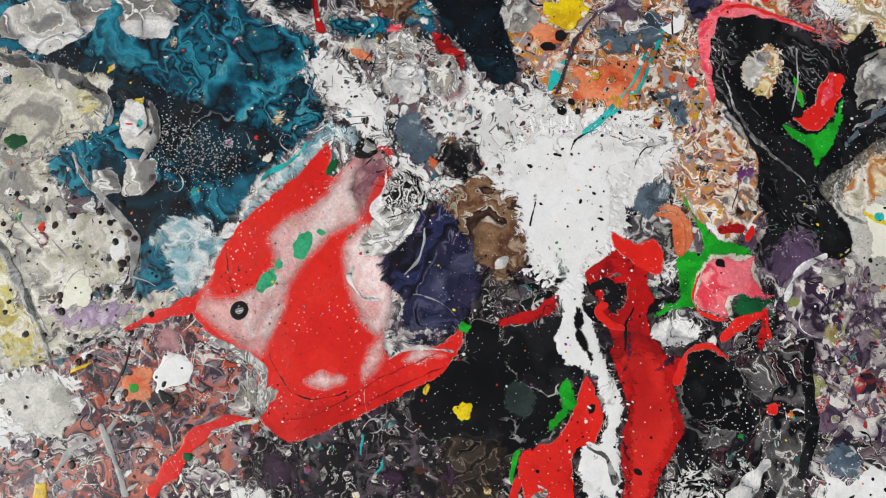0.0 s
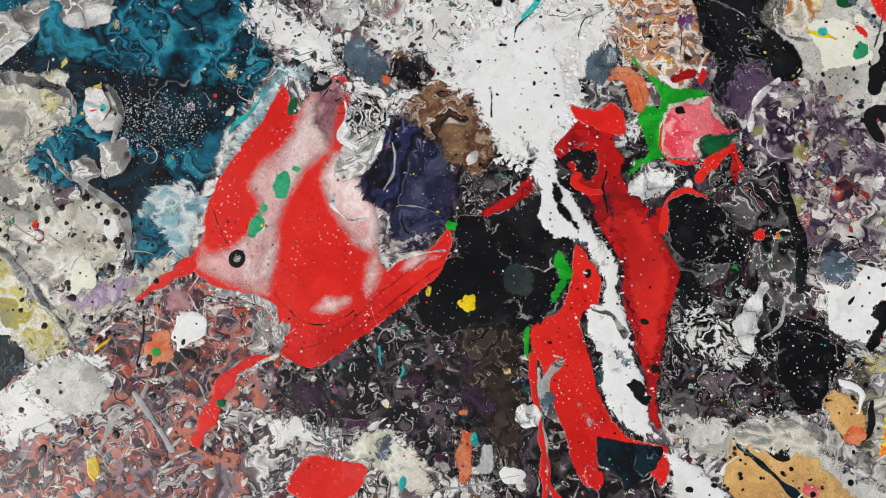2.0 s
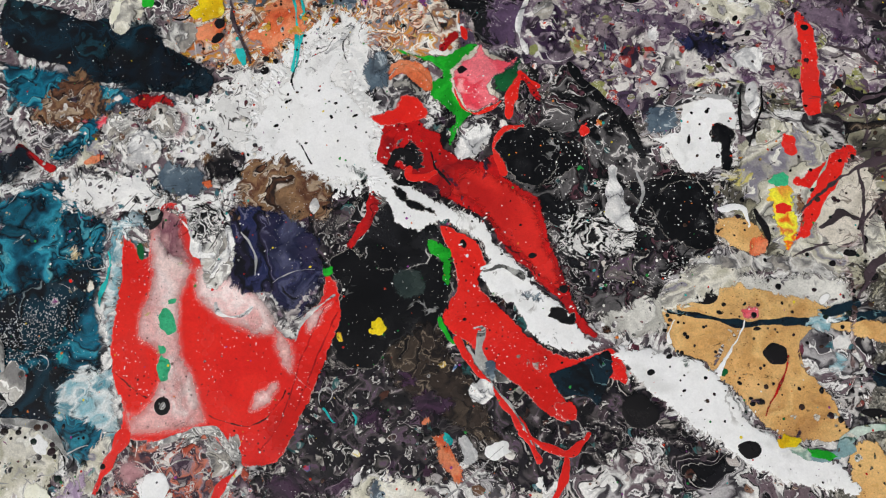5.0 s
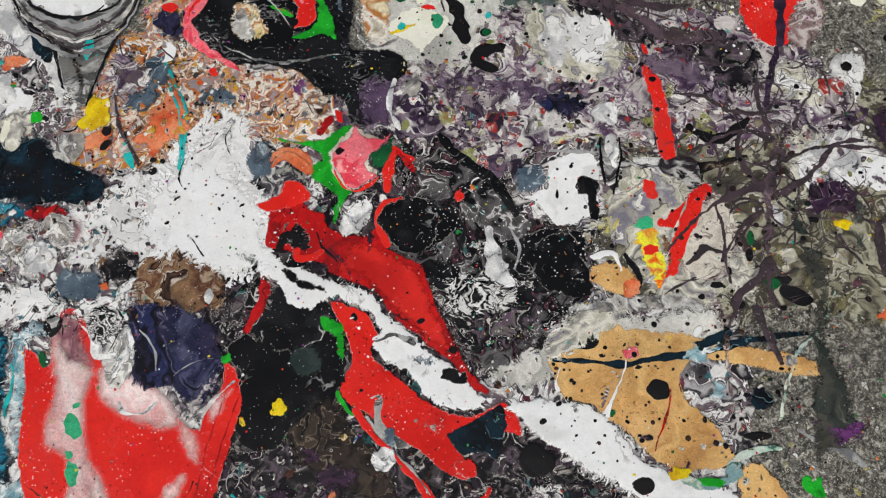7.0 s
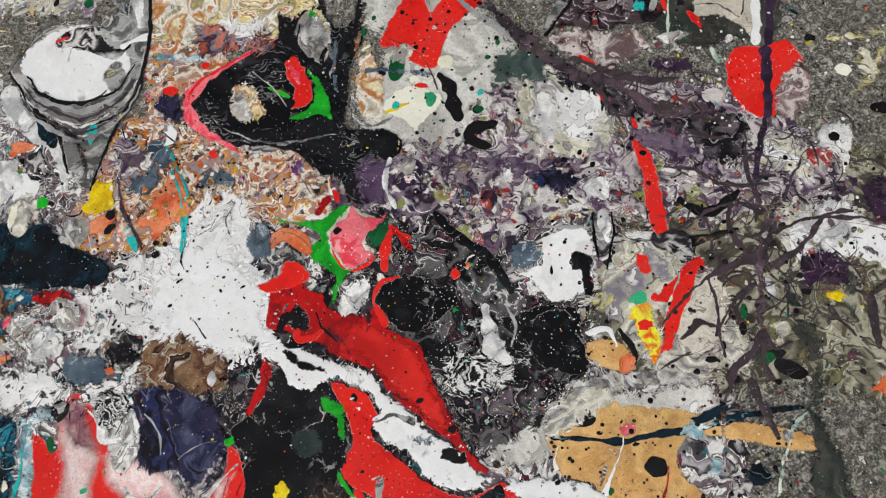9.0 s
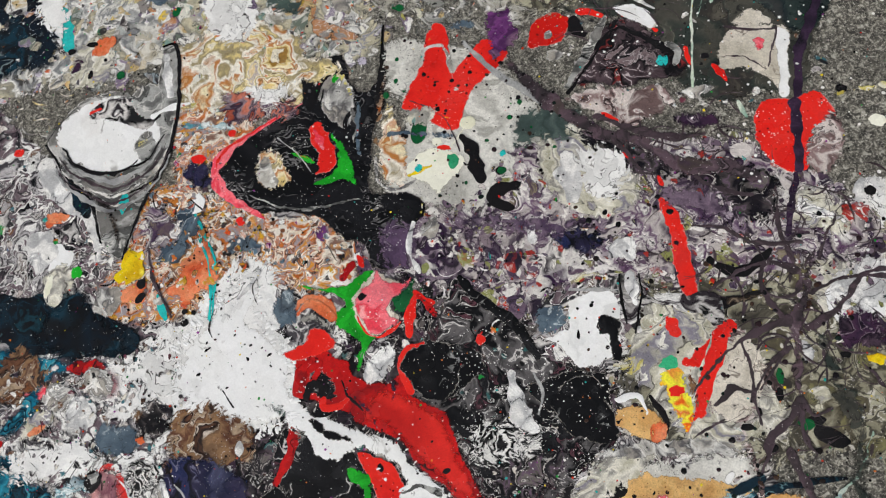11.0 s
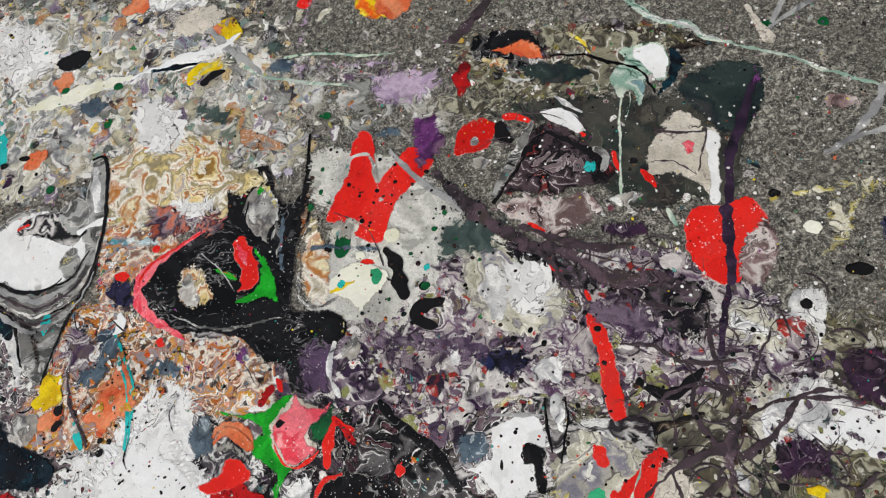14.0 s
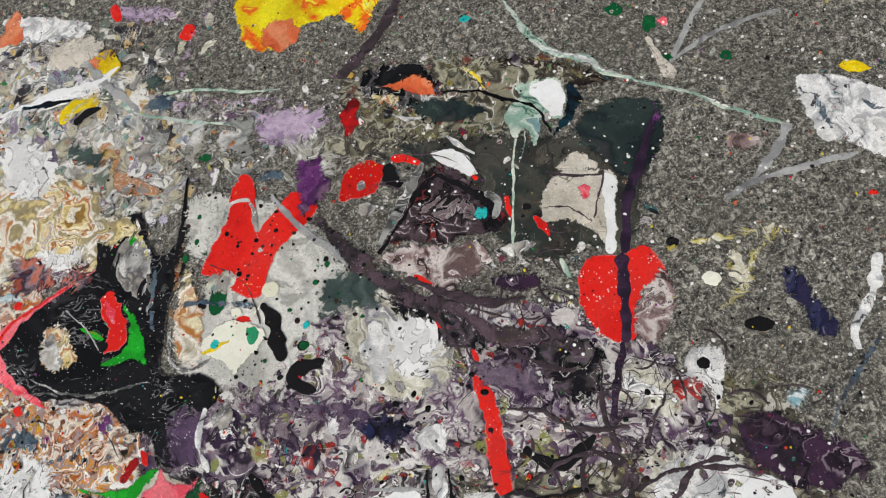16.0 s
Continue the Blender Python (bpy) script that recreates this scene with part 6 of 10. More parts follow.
pool('paint_pool', 'dark marbled paint with red and white veins', DARK_STRIPES, [(337, 355), (368, 410), (403, 465), (425, 482), (460, 458), (494, 426), (529, 375), (522, 350), (494, 340), (459, 342), (423, 336), (378, 345)], rough=1.4)
pool('paint_pool', 'pinkish grey marbled paint', PINK_MARBLE, [(331, 325), (378, 345), (432, 340), (485, 334), (508, 306), (470, 271), (426, 260), (391, 273), (362, 301)], rough=1.6)
stroke('paint_drip', 'thin black run of paint', PLAIN_BLACK, [(424, 470), (390, 412), (359, 367), (336, 333)], [8.1, 8.1, 6.1, 8.1])
drop('paint_stain', 'slate-green stain of paint', SLATE, 294, 279, 53.0, 36.6, -5, rough=1.3, category='paint stain')
pool('paint_pool', 'murky dark green puddle of paint', MURK, [(652, 526), (696, 553), (757, 549), (788, 517), (769, 465), (727, 418), (678, 433), (642, 483)], rough=1.8)
violet_run = stroke('paint_drip', 'long dark violet run of paint', VIOLET_LINE, [(768, 509), (734, 449), (708, 379), (689, 291), (676, 189), (659, 127), (646, 68)], [9.6, 17.1, 15.2, 14.4, 12.5, 10.6, 6.7], rough=0.9)
stroke('purple_streak', '', PURPLE, [(767, 533), (767, 503), (752, 478)], [3.9, 13.6, 3.9], parent=violet_run)
pool('paint_pool', 'pale biscuit paint patch with wrinkles', BISCUIT, [(584, 410), (623, 442), (669, 431), (695, 417), (677, 302), (658, 322), (624, 350), (577, 355)], rough=1)
stroke('paint_drip', 'dark smudge across biscuit paint', SMOKE_LINE, [(592, 437), (634, 425), (677, 424)], [5.8, 6.8, 5.8])
red_disc = pool('paint_pool', 'bright red paint disc cut by a violet run', RED, [(635, 295), (683, 297), (726, 301), (743, 255), (708, 223), (689, 171), (657, 170), (628, 200), (618, 245)], rough=0.7)
pool('pale_half', '', PINK_MARBLE, [(707, 242), (739, 267), (755, 233), (737, 179), (701, 160), (682, 188)], parent=red_disc)
stroke('violet_band', '', VIOLET_LINE, [(686, 297), (682, 235), (675, 166)], [21.4, 17.8, 17.8], parent=red_disc)
drip_star = stroke('paint_drip', 'thin white drip line ending in a small star', GREEN_WHITE, [(552, 501), (542, 409), (535, 327)], [4.0, 5.0, 6.0])
pool('splat', '', STONE, [(512, 320), (536, 335), (569, 326), (546, 311), (561, 295), (547, 286), (537, 307)], parent=drip_star)
cream_splash = pool('paint_pool', 'cream paint splash with yellow and teal spots', CREAM, [(65, 205), (71, 231), (105, 255), (139, 246), (167, 229), (155, 201), (139, 194), (118, 168), (106, 187)], rough=0.9)
stroke('yellow_streak', '', YELLOW, [(67, 203), (91, 213), (112, 221)], [7.8, 11.8, 5.9], parent=cream_splash)
drop('teal_spot', 'teal spot', CYAN, 87, 217, 7.9, 7.9, -5, parent=cream_splash)
drop('green_spot', '', SEA_GREEN, 146, 223, 11.7, 13.6, -5, rough=1, parent=cream_splash)
drop('paint_drop', 'dark green drop of paint', DARK_GREEN, 86, 285, 14.2, 23.3, -5, group='green paint drops')
cream_drop = drop('paint_drop', 'cream drop of paint with a yellow fleck', CREAM, 169, 294, 14.0, 13.0, -5)
stroke('tail', '', CREAM, [(163, 286), (141, 249)], [5.0, 3.0], parent=cream_drop)
drop('paint_drop', 'small cream drop of paint', CREAM, 117, 264, 9.0, 8.0, -5, group='cream paint drops')
stroke('paint_drip', 'short thick black stroke of paint', PLAIN_BLACK, [(156, 275), (178, 242), (184, 210), (194, 183)], [9.9, 23.8, 25.8, 13.9])
stroke('paint_drip', 'thick black hooked stroke of paint', PLAIN_BLACK, [(255, 178), (217, 171), (210, 152), (242, 135)], [11.1, 26.0, 24.2, 9.3])

# the white skull-like blob and the paint round it
grey_drape = pool('paint_pool', 'grey paint streaked like drapery', GREY_STREAK, [(-611, 319), (-588, 352), (-555, 396), (-480, 412), (-412, 387), (-404, 451), (-400, 502), (-373, 496), (-361, 435), (-356, 353), (-358, 286), (-381, 234), (-402, 157), (-425, 82), (-469, 115), (-501, 200), (-555, 247)], rough=0.7)
white_blob = pool('paint_pool', 'thick white paint blob', SPLASH_WHITE, [(-592, 327), (-566, 376), (-519, 398), (-460, 398), (-400, 357), (-379, 316), (-402, 279), (-436, 247), (-498, 247), (-560, 283)], rough=0.8, thick=0.0016)
pool('grey_fold', '', GREY_STREAK, [(-500, 390), (-430, 389), (-400, 357), (-446, 344), (-478, 365)], parent=white_blob)
pool('grey_fold', 'grey marbled fold', STRIPES, [(-536, 367), (-499, 393), (-436, 398), (-404, 383), (-388, 353), (-412, 327), (-461, 343), (-504, 353)], rough=1, parent=white_blob)
pool('grey_fold', '', GREY_STREAK, [(-452, 394), (-417, 425), (-386, 399), (-390, 364), (-416, 350)], rough=1, parent=white_blob)
pool('grey_fold', '', GREY_STREAK, [(-435, 290), (-412, 327), (-388, 319), (-387, 275), (-407, 261)], rough=1.4, parent=white_blob)
drop('yellow_spot', '', OLD_YELLOW, -412, 305, 6.8, 8.5, rough=1, parent=white_blob)
stroke('dark_line', '', PLAIN_BLACK, [(-559, 279), (-498, 247), (-442, 252), (-420, 269)], [5.9, 8.2, 7.0, 3.5], parent=white_blob)
stroke('paint_drip', 'white flick of paint', WHITE, [(-407, 352), (-375, 369), (-334, 376)], [11.6, 16.3, 5.8])
stroke('paint_drip', 'long white run of paint', STREAK_WHITE, [(-610, 285), (-566, 215), (-493, 157), (-469, 84)], [35.6, 30.9, 21.4, 11.9])
stroke('paint_drip', 'cyan flick of paint', CYAN, [(-433, 208), (-436, 185), (-434, 164)], [11.1, 17.7, 4.4], group='cyan paint flicks')
stroke('paint_drip', 'cyan flick of paint', CYAN, [(-640, 613), (-616, 570), (-592, 507)], [27.1, 38.0, 16.3], group='cyan paint flicks')
stroke('paint_drip', 'thin cyan line of paint', CYAN, [(-305, 167), (-279, 121), (-258, 71), (-251, -21)], [6.0, 6.0, 6.0, 5.0], group='cyan paint flicks')
stroke('paint_drip', 'short cyan dash of paint', CYAN, [(-351, 21), (-342, -6), (-331, -27)], [5.7, 14.4, 5.7], group='cyan paint flicks')
pool('paint_pool', 'blue-black paint pool with white spray', INK, [(-730, 47), (-589, 26), (-523, 28), (-462, -13), (-401, -29), (-391, -62), (-438, -83), (-525, -67), (-709, -33)])
pool('paint_pool', 'dark blue-black paint pool', INK, [(-618, 15), (-504, 24), (-432, -15), (-375, -49), (-403, -82), (-487, -77), (-601, -72)])
drop('paint_drop', 'yellow clot of paint', YELLOW, -407, 70, 21.5, 25.5, -1, rough=1.2)
drop('paint_drop', 'thick white clot of paint', WHITE, -543, 89, 24.0, 26.0, -1, rough=1.1)
drop('paint_drop', 'purple drop of paint', PURPLE, -76, 111, 11.5, 16.3, -1, rough=0.8)
drop('paint_drop', 'yellow clot of paint on black', YELLOW, -68, -389, 11.3, 14.5, 1, rough=1.3)
pool('paint_pool', 'brown clotted paint with white flecks', BROWN, [(-303, -181), (-247, -162), (-202, -177), (-165, -190), (-161, -233), (-210, -259), (-280, -255), (-306, -225)], rough=1.2)
navy_pool = pool('paint_pool', 'navy paint swirled with violet', NAVY, [(-310, -260), (-283, -234), (-220, -246), (-170, -267), (-153, -308), (-155, -365), (-186, -402), (-231, -375), (-282, -367), (-309, -327)], rough=1.1)
pool('grey_wisp', 'grey wisp', STONE, [(-341, -319), (-327, -294), (-301, -277), (-288, -327), (-296, -364), (-321, -368)], parent=navy_pool)
drop('paint_drop', 'round brown drop of paint', BROWN, -297, -260, 7.8, 7.8, 1, group='brown paint drops')
drop('paint_drop', 'round brown drop of paint', BROWN, -252, -257, 7.8, 7.8, 0, group='brown paint drops')
pool('paint_pool', 'tattered white paint over grey', TATTER_WHITE, [(-570, -227), (-482, -209), (-415, -235), (-345, -226), (-305, -260), (-344, -294), (-392, -269), (-452, -278), (-558, -288)], rough=1.4)
pool('paint_pool', 'tattered white paint with black threads', TATTER_WHITE, [(-536, -286), (-529, -238), (-488, -211), (-443, -207), (-410, -242), (-440, -268), (-494, -284)], rough=1.5)
pool('paint_pool', 'tattered white paint on black', TATTER_WHITE, [(-360, -281), (-355, -237), (-321, -205), (-299, -203), (-304, -248), (-322, -282)], rough=1.5)
pool('paint_pool', 'brown run of paint', BROWN, [(-632, -139), (-599, -95), (-531, -118), (-527, -141), (-571, -156)], rough=1.2)
pool('paint_pool', 'black paint with a dark red edge', NIGHT, [(-583, -46), (-509, 49), (-439, 1), (-383, -50), (-406, -86), (-459, -94), (-505, -98)], rough=1.2)
stroke('paint_drip', 'dark red run of paint', DEEP_RED, [(-662, -191), (-621, -207), (-588, -220)], [13.1, 13.1, 11.5])
pool('paint_pool', 'pale marbled band of paint', CREAM_GREY, [(306, -305), (332, -267), (396, -230), (440, -229), (402, -275), (339, -315)], rough=1.4)
stroke('paint_drip', 'violet-blue paint by the red pool', NAVY, [(-178, -302), (-182, -355), (-181, -397)], [31.8, 39.7, 31.8])

# stones of paint at the teal edge
drop('paint_clot', 'pale stone-like clot of paint in dark paint', STONE, -824, -498, 75.4, 39.7, 62, category='paint clot', rough=0.9, group='pale clots in teal paint')
drop('paint_clot', 'pale stone-like clot of paint in dark paint', STONE, -764, -393, 46.5, 36.8, 52, category='paint clot', rough=0.9, group='pale clots in teal paint')
drop('paint_clot', 'pale stone-like clot of paint in dark paint', STONE, -637, -494, 26.2, 35.5, 52, category='paint clot', rough=0.9, group='pale clots in teal paint')
drop('paint_clot', 'pale stone-like clot of paint in dark paint', STONE, -597, -572, 21.2, 19.7, 52, category='paint clot', rough=0.9, group='pale clots in teal paint')
drop('paint_clot', 'pale stone-like clot of paint in dark paint', STONE, -578, -536, 25.8, 22.8, 82, category='paint clot', rough=0.9, group='pale clots in teal paint')
drop('paint_clot', 'pale stone-like clot of paint in dark paint', ICE, -481, -537, 38.9, 29.9, 52, category='paint clot', rough=0.9, group='pale clots in teal paint')
drop('paint_clot', 'pale stone-like clot of paint in dark paint', CREAM_GREY, -728, -572, 73.3, 47.8, 72, category='paint clot', rough=0.9, group='pale clots in teal paint')
drop('paint_clot', 'pale stone-like clot of paint in dark paint', STONE, -745, -386, 25.9, 37.9, 20, category='paint clot', rough=0.9, group='pale clots in teal paint')
drop('paint_clot', 'pale stone-like clot of paint in dark paint', STREAK_WHITE, -579, 111, 33.0, 39.6, -3, category='paint clot', rough=0.9, group='pale clots in teal paint')
drop('paint_clot', 'pale stone-like clot of paint in dark paint', CREAM_GREY, -537, 44, 29.6, 39.4, -1, category='paint clot', rough=0.9, group='pale clots in teal paint')
drop('paint_drop', 'small ochre drop of paint', OCHRE, -705, -391, 9.5, 8.7, 52, rough=0.7)
drop('paint_drop', 'cyan drop of paint', CYAN, -515, -487, 6.8, 6.1, 52, rough=0.7)
drop('paint_drop', 'small red drop of paint', RED, -523, -382, 3.9, 3.9, 52, rough=0.7)
drop('paint_drop', 'cream-yellow clot of paint', CREAM, -505, -685, 19.0, 17.5, 52, rough=0.7)
drop('paint_drop', 'dull yellow smear on grey', OLD_YELLOW, -703, -533, 18.6, 24.8, 52, rough=0.7)
drop('paint_drop', 'dark green blot of paint', DARK_GREEN, -717, -635, 15.2, 12.2, 52, rough=0.7)
drop('paint_drop', 'thick white clot of paint', WHITE, -342, -645, 21.5, 21.5, 51, rough=0.7)
drop('paint_drop', 'orange-red blot of paint', ORANGE, -354, -693, 24.2, 24.2, 51, rough=0.7)
drop('paint_drop', 'green drop of paint on orange', GREEN, -353, -700, 7.8, 7.1, 51, rough=0.7)
drop('paint_drop', 'small white clot of paint', WHITE, -514, -612, 11.1, 17.8, 52, rough=0.7)
drop('paint_drop', 'yellow flick of paint', YELLOW, -317, -863, 9.6, 15.1, 51, rough=0.7)
drop('paint_drop', 'dull yellow stain on cream', OLD_YELLOW, -488, -769, 28.7, 43.0, 51, rough=0.7)
drop('paint_drop', 'yellow clot of paint on black', YELLOW, -67, -390, 9.2, 13.0, 21, rough=0.7)
drop('paint_drop', 'rose drop of paint on tan', ROSE, 429, -303, 12.9, 7.9, 22, rough=0.7)
drop('paint_drop', 'dark green drop of paint on tan', DARK_GREEN, 399, -387, 5.7, 5.7, 22, rough=0.7)
drop('paint_drop', 'small cyan blot of paint', CYAN, 47, -527, 7.3, 8.8, 22, rough=0.7)
drop('paint_drop', 'small red drop of paint', RED, -216, 138, 6.5, 6.5, 52, rough=0.7)
drop('paint_drop', 'white drop of paint', STONE, -347, 8, 9.7, 9.7, 52, rough=0.7)
drop('paint_drop', 'yellow blot of paint', YELLOW, -161, 744, 31.9, 33.1, -9, rough=0.7)
drop('paint_drop', 'white long drop of paint', STONE, -63, 604, 12.0, 22.9, -8, rough=0.7)
drop('paint_drop', 'white round drop of paint', STONE, -58, 559, 19.2, 18.1, -8, rough=0.7)
drop('paint_drop', 'red blot of paint', RED, -7, 794, 17.6, 17.6, -10, rough=0.7)
drop('paint_drop', 'teal drop of paint', CYAN, 488, 741, 10.5, 8.4, -10, rough=0.7)
drop('paint_drop', 'cream drop of paint', CREAM, 799, 248, 11.6, 10.9, -6, rough=0.7)
drop('paint_drop', 'dull yellow splash of paint', OLD_YELLOW, 887, 308, 28.4, 14.2, -6, rough=0.7)
drop('paint_drop', 'dull yellow smear of paint', OLD_YELLOW, 839, 255, 18.6, 46.4, -6, rough=0.7)
drop('paint_drop', 'dark green drop of paint', DARK_GREEN, 800, 613, 10.3, 8.5, -9, rough=0.7)
drop('paint_drop', 'dark green drop of paint', DARK_GREEN, 884, 601, 9.2, 8.3, -9, rough=0.7)
drop('paint_drop', 'dark green drop of paint', DARK_GREEN, 779, 682, 11.7, 15.6, -10, rough=0.7)
drop('paint_drop', 'dark green drop of paint', DARK_GREEN, 731, 715, 14.0, 12.0, -10, rough=0.7)
drop('paint_drop', 'pink drop of paint', ROSE, 802, 682, 9.7, 8.8, -10, rough=0.7)
drop('paint_drop', 'pale curled blot of paint', PINK_MARBLE, 881, 452, 27.3, 15.4, -8, rough=0.7)
drop('paint_drop', 'pale chip-like drop of paint', STONE, 870, 546, 8.1, 4.5, -9, rough=0.7)
drop('paint_drop', 'pale blue blot of paint', ICE, 875, 79, 15.3, 15.3, -4, rough=0.7)
drop('paint_drop', 'red drop of paint', RED, 1033, 351, 6.3, 4.7, -7, rough=0.7)
drop('paint_drop', 'teal drop of paint', CYAN, 227, 234, 6.9, 6.9, -5, rough=0.7)
drop('paint_drop', 'teal drop of paint', CYAN, 491, 381, 7.9, 9.7, -7, rough=0.7)
drop('paint_drop', 'red blot of paint', RED, 564, 188, 15.7, 11.0, -5, rough=0.7)
drop('paint_drop', 'pale drop of paint', STONE, 114, 697, 7.7, 9.9, -9, rough=0.7)
drop('paint_drop', 'pale grey blot of paint', STONE, 318, 409, 14.8, 11.1, -7, rough=0.7)
stroke('paint_drip', 'dark grey run of paint across cream', GREY_STREAK, [(-649, -722), (-564, -735), (-492, -750), (-439, -764)], [7.4, 10.4, 8.9, 5.9])
stroke('paint_drip', 'yellow flick of paint', YELLOW, [(-418, -752), (-414, -738), (-412, -725)], [4.3, 5.7, 2.8])
stroke('paint_drip', 'thin cyan line of paint', CYAN, [(-257, -27), (-258, 25), (-272, 80), (-287, 122)], [4.8, 4.8, 4.8, 4.0], group='cyan paint flicks')
stroke('paint_drip', 'grey branching run of paint', GREY_LINE, [(-325, -845), (-336, -804), (-328, -767), (-335, -737)], [8.3, 8.3, 6.9, 4.1])
stroke('paint_drip', 'grey branching run of paint', GREY_LINE, [(-343, -757), (-305, -766), (-249, -784)], [7.0, 8.4, 8.4])

# flicks and splashes on bare concrete
pool('paint_pool', 'yellow and orange paint splash', YELLOW_RED, [(74, 842), (100, 901), (228, 916), (352, 866), (333, 774), (303, 741), (269, 783), (231, 775), (190, 761), (161, 728), (109, 736), (91, 784)], rough=1)
stroke('paint_drip', 'white streak of paint', STREAK_WHITE, [(-416, 654), (-320, 675), (-235, 689), (-151, 711)], [11.9, 26.2, 28.6, 11.9])
stroke('paint_drip', 'yellowish crescent of paint', OLD_YELLOW, [(-233, 646), (-215, 666), (-173, 675), (-108, 665)], [9.2, 22.9, 20.6, 11.5])
stroke('paint_drip', 'thin pale line of paint', GREEN_WHITE, [(-41, 671), (32, 669), (104, 653), (174, 648)], [5.6, 6.7, 5.6, 3.4])
stroke('paint_drip', 'thin pale line of paint', GREEN_WHITE, [(-119, 663), (-68, 633), (6, 611), (88, 592)], [9.0, 7.9, 6.8, 4.5])
stroke('paint_drip', 'lilac-grey streak of paint', LILAC, [(-70, 650), (34, 641), (145, 630), (253, 603)], [11.1, 22.3, 20.1, 8.9])
pool('paint_pool', 'olive and dull yellow muddle of paint', OLIVE_GREY, [(425, 655), (509, 664), (581, 645), (651, 630), (683, 601), (595, 602), (539, 569), (459, 591), (433, 619)], rough=1.6)
stroke('paint_drip', 'dull yellow lick of paint', OLD_YELLOW, [(453, 654), (489, 632), (514, 601), (531, 580)], [5.1, 13.6, 10.2, 3.4], rough=1)
stroke('paint_drip', 'yellow lick of paint', YELLOW, [(487, 634), (499, 619), (510, 600)], [4.2, 9.3, 3.4], rough=1)
pool('paint_pool', 'black marbled bed of an orange clot', BLACK_MARBLE, [(311, 654), (359, 675), (416, 661), (449, 616), (442, 573), (403, 568), (357, 579), (320, 601)], rough=1.6)
orange_clot = pool('paint_pool', 'orange clot of paint with ochre and blue edges', ORANGE, [(328, 633), (368, 635), (396, 646), (426, 633), (439, 598), (419, 597), (390, 606), (358, 619)], rough=1.1)
pool('ochre_edge', 'ochre edge', OCHRE, [(327, 615), (358, 614), (371, 596), (357, 582), (333, 589)], rough=1, parent=orange_clot)
pool('pale_edge', 'pale edge', STONE, [(404, 602), (434, 603), (442, 580), (426, 571), (408, 580)], rough=1, parent=orange_clot)
stroke('blue_edge', 'blue edge', BLUE_GREY, [(408, 571), (426, 575), (438, 579)], [4.2, 7.6, 4.2], parent=orange_clot)
stroke('pale_edge', '', STREAK_WHITE, [(357, 571), (380, 561), (412, 562), (448, 561)], [3.4, 7.6, 5.1, 2.5], rough=1, parent=orange_clot)
green_splash = pool('paint_pool', 'white and pale green splash of paint', GREEN_WHITE, [(557, 594), (591, 605), (626, 597), (641, 571), (635, 541), (618, 522), (603, 537), (593, 506), (580, 482), (571, 509), (546, 496), (539, 535), (545, 557), (566, 571)], rough=1.2)
pool('white_middle', 'white middle', WHITE, [(581, 594), (606, 601), (628, 593), (639, 566), (631, 537), (611, 529), (598, 558), (583, 572)], rough=1, parent=green_splash)
stroke('dark_lick', 'dark lick', PLAIN_BLACK, [(446, 606), (505, 593), (552, 569), (590, 549), (605, 502)], [2.5, 5.1, 6.8, 7.6, 4.2], rough=0.9, parent=green_splash)
pool('dark_lick', '', INK, [(643, 586), (665, 564), (651, 534), (635, 510), (609, 498), (622, 522), (637, 546)], rough=1, parent=green_splash)
stroke('drip', '', GREEN_WHITE, [(569, 510), (565, 481), (556, 458)], [3.4, 2.1, 1.3], parent=green_splash)
vein = stroke('paint_drip', 'greenish white vein of paint on concrete', GREEN_WHITE, [(553, 774), (585, 693), (631, 647), (678, 628), (702, 598), (765, 568), (835, 535), (870, 506), (948, 475)], [4.2, 7.6, 14.4, 11.9, 7.6, 5.1, 5.1, 8.5, 2.5], rough=1.1)
stroke('white_core', 'white core', STREAK_WHITE, [(593, 675), (631, 650), (669, 633), (697, 605), (748, 573)], [2.5, 7.6, 6.8, 4.2, 1.7], rough=1, parent=vein)
stroke('white_core', '', STREAK_WHITE, [(835, 537), (857, 521), (877, 501)], [1.7, 6.0, 2.5], rough=1, parent=vein)
far_white = pool('paint_pool', 'white paint clot with grey swirls', STREAK_WHITE, [(971, 546), (1008, 552), (1051, 533), (1099, 506), (1135, 472), (1111, 385), (1057, 401), (1020, 433), (983, 438), (973, 482)], rough=1)
stroke('grey_swirl', '', BLUE_GREY, [(993, 518), (997, 483), (1004, 449)], [5.2, 12.2, 5.2], parent=far_white)
stroke('grey_swirl', '', BLUE_GREY, [(1051, 499), (1070, 482), (1092, 479)], [5.1, 10.2, 5.1], parent=far_white)
pool('paint_pool', 'yellow and violet edge of paint', YELLOW, [(1034, 561), (1066, 563), (1077, 544), (1046, 544)])
stroke('paint_drip', 'grey vein of paint on concrete', GREY_LINE, [(948, 476), (919, 428), (880, 388), (840, 362)], [13.7, 12.0, 7.7, 5.1])
stroke('paint_drip', 'grey vein of paint on concrete', GREY_LINE, [(837, 366), (896, 390), (967, 404), (1030, 413)], [6.6, 9.9, 11.5, 6.6])
stroke('paint_drip', 'grey flick of paint on concrete', GREY_LINE, [(800, 604), (852, 637), (907, 660), (977, 675)], [7.5, 9.4, 9.4, 4.7])
stroke('paint_drip', 'grey flick of paint on concrete', GREY_LINE, [(806, 613), (835, 662), (875, 721)], [9.4, 9.4, 7.5])
stroke('paint_drip', 'tan flick of paint on concrete', BISCUIT, [(773, 656), (785, 617), (799, 572)], [7.7, 15.4, 23.2])
stroke('paint_drip', 'dark streak of paint', SMOKE_LINE, [(272, 655), (311, 699), (361, 767), (382, 824)], [14.7, 25.2, 18.9, 10.5])
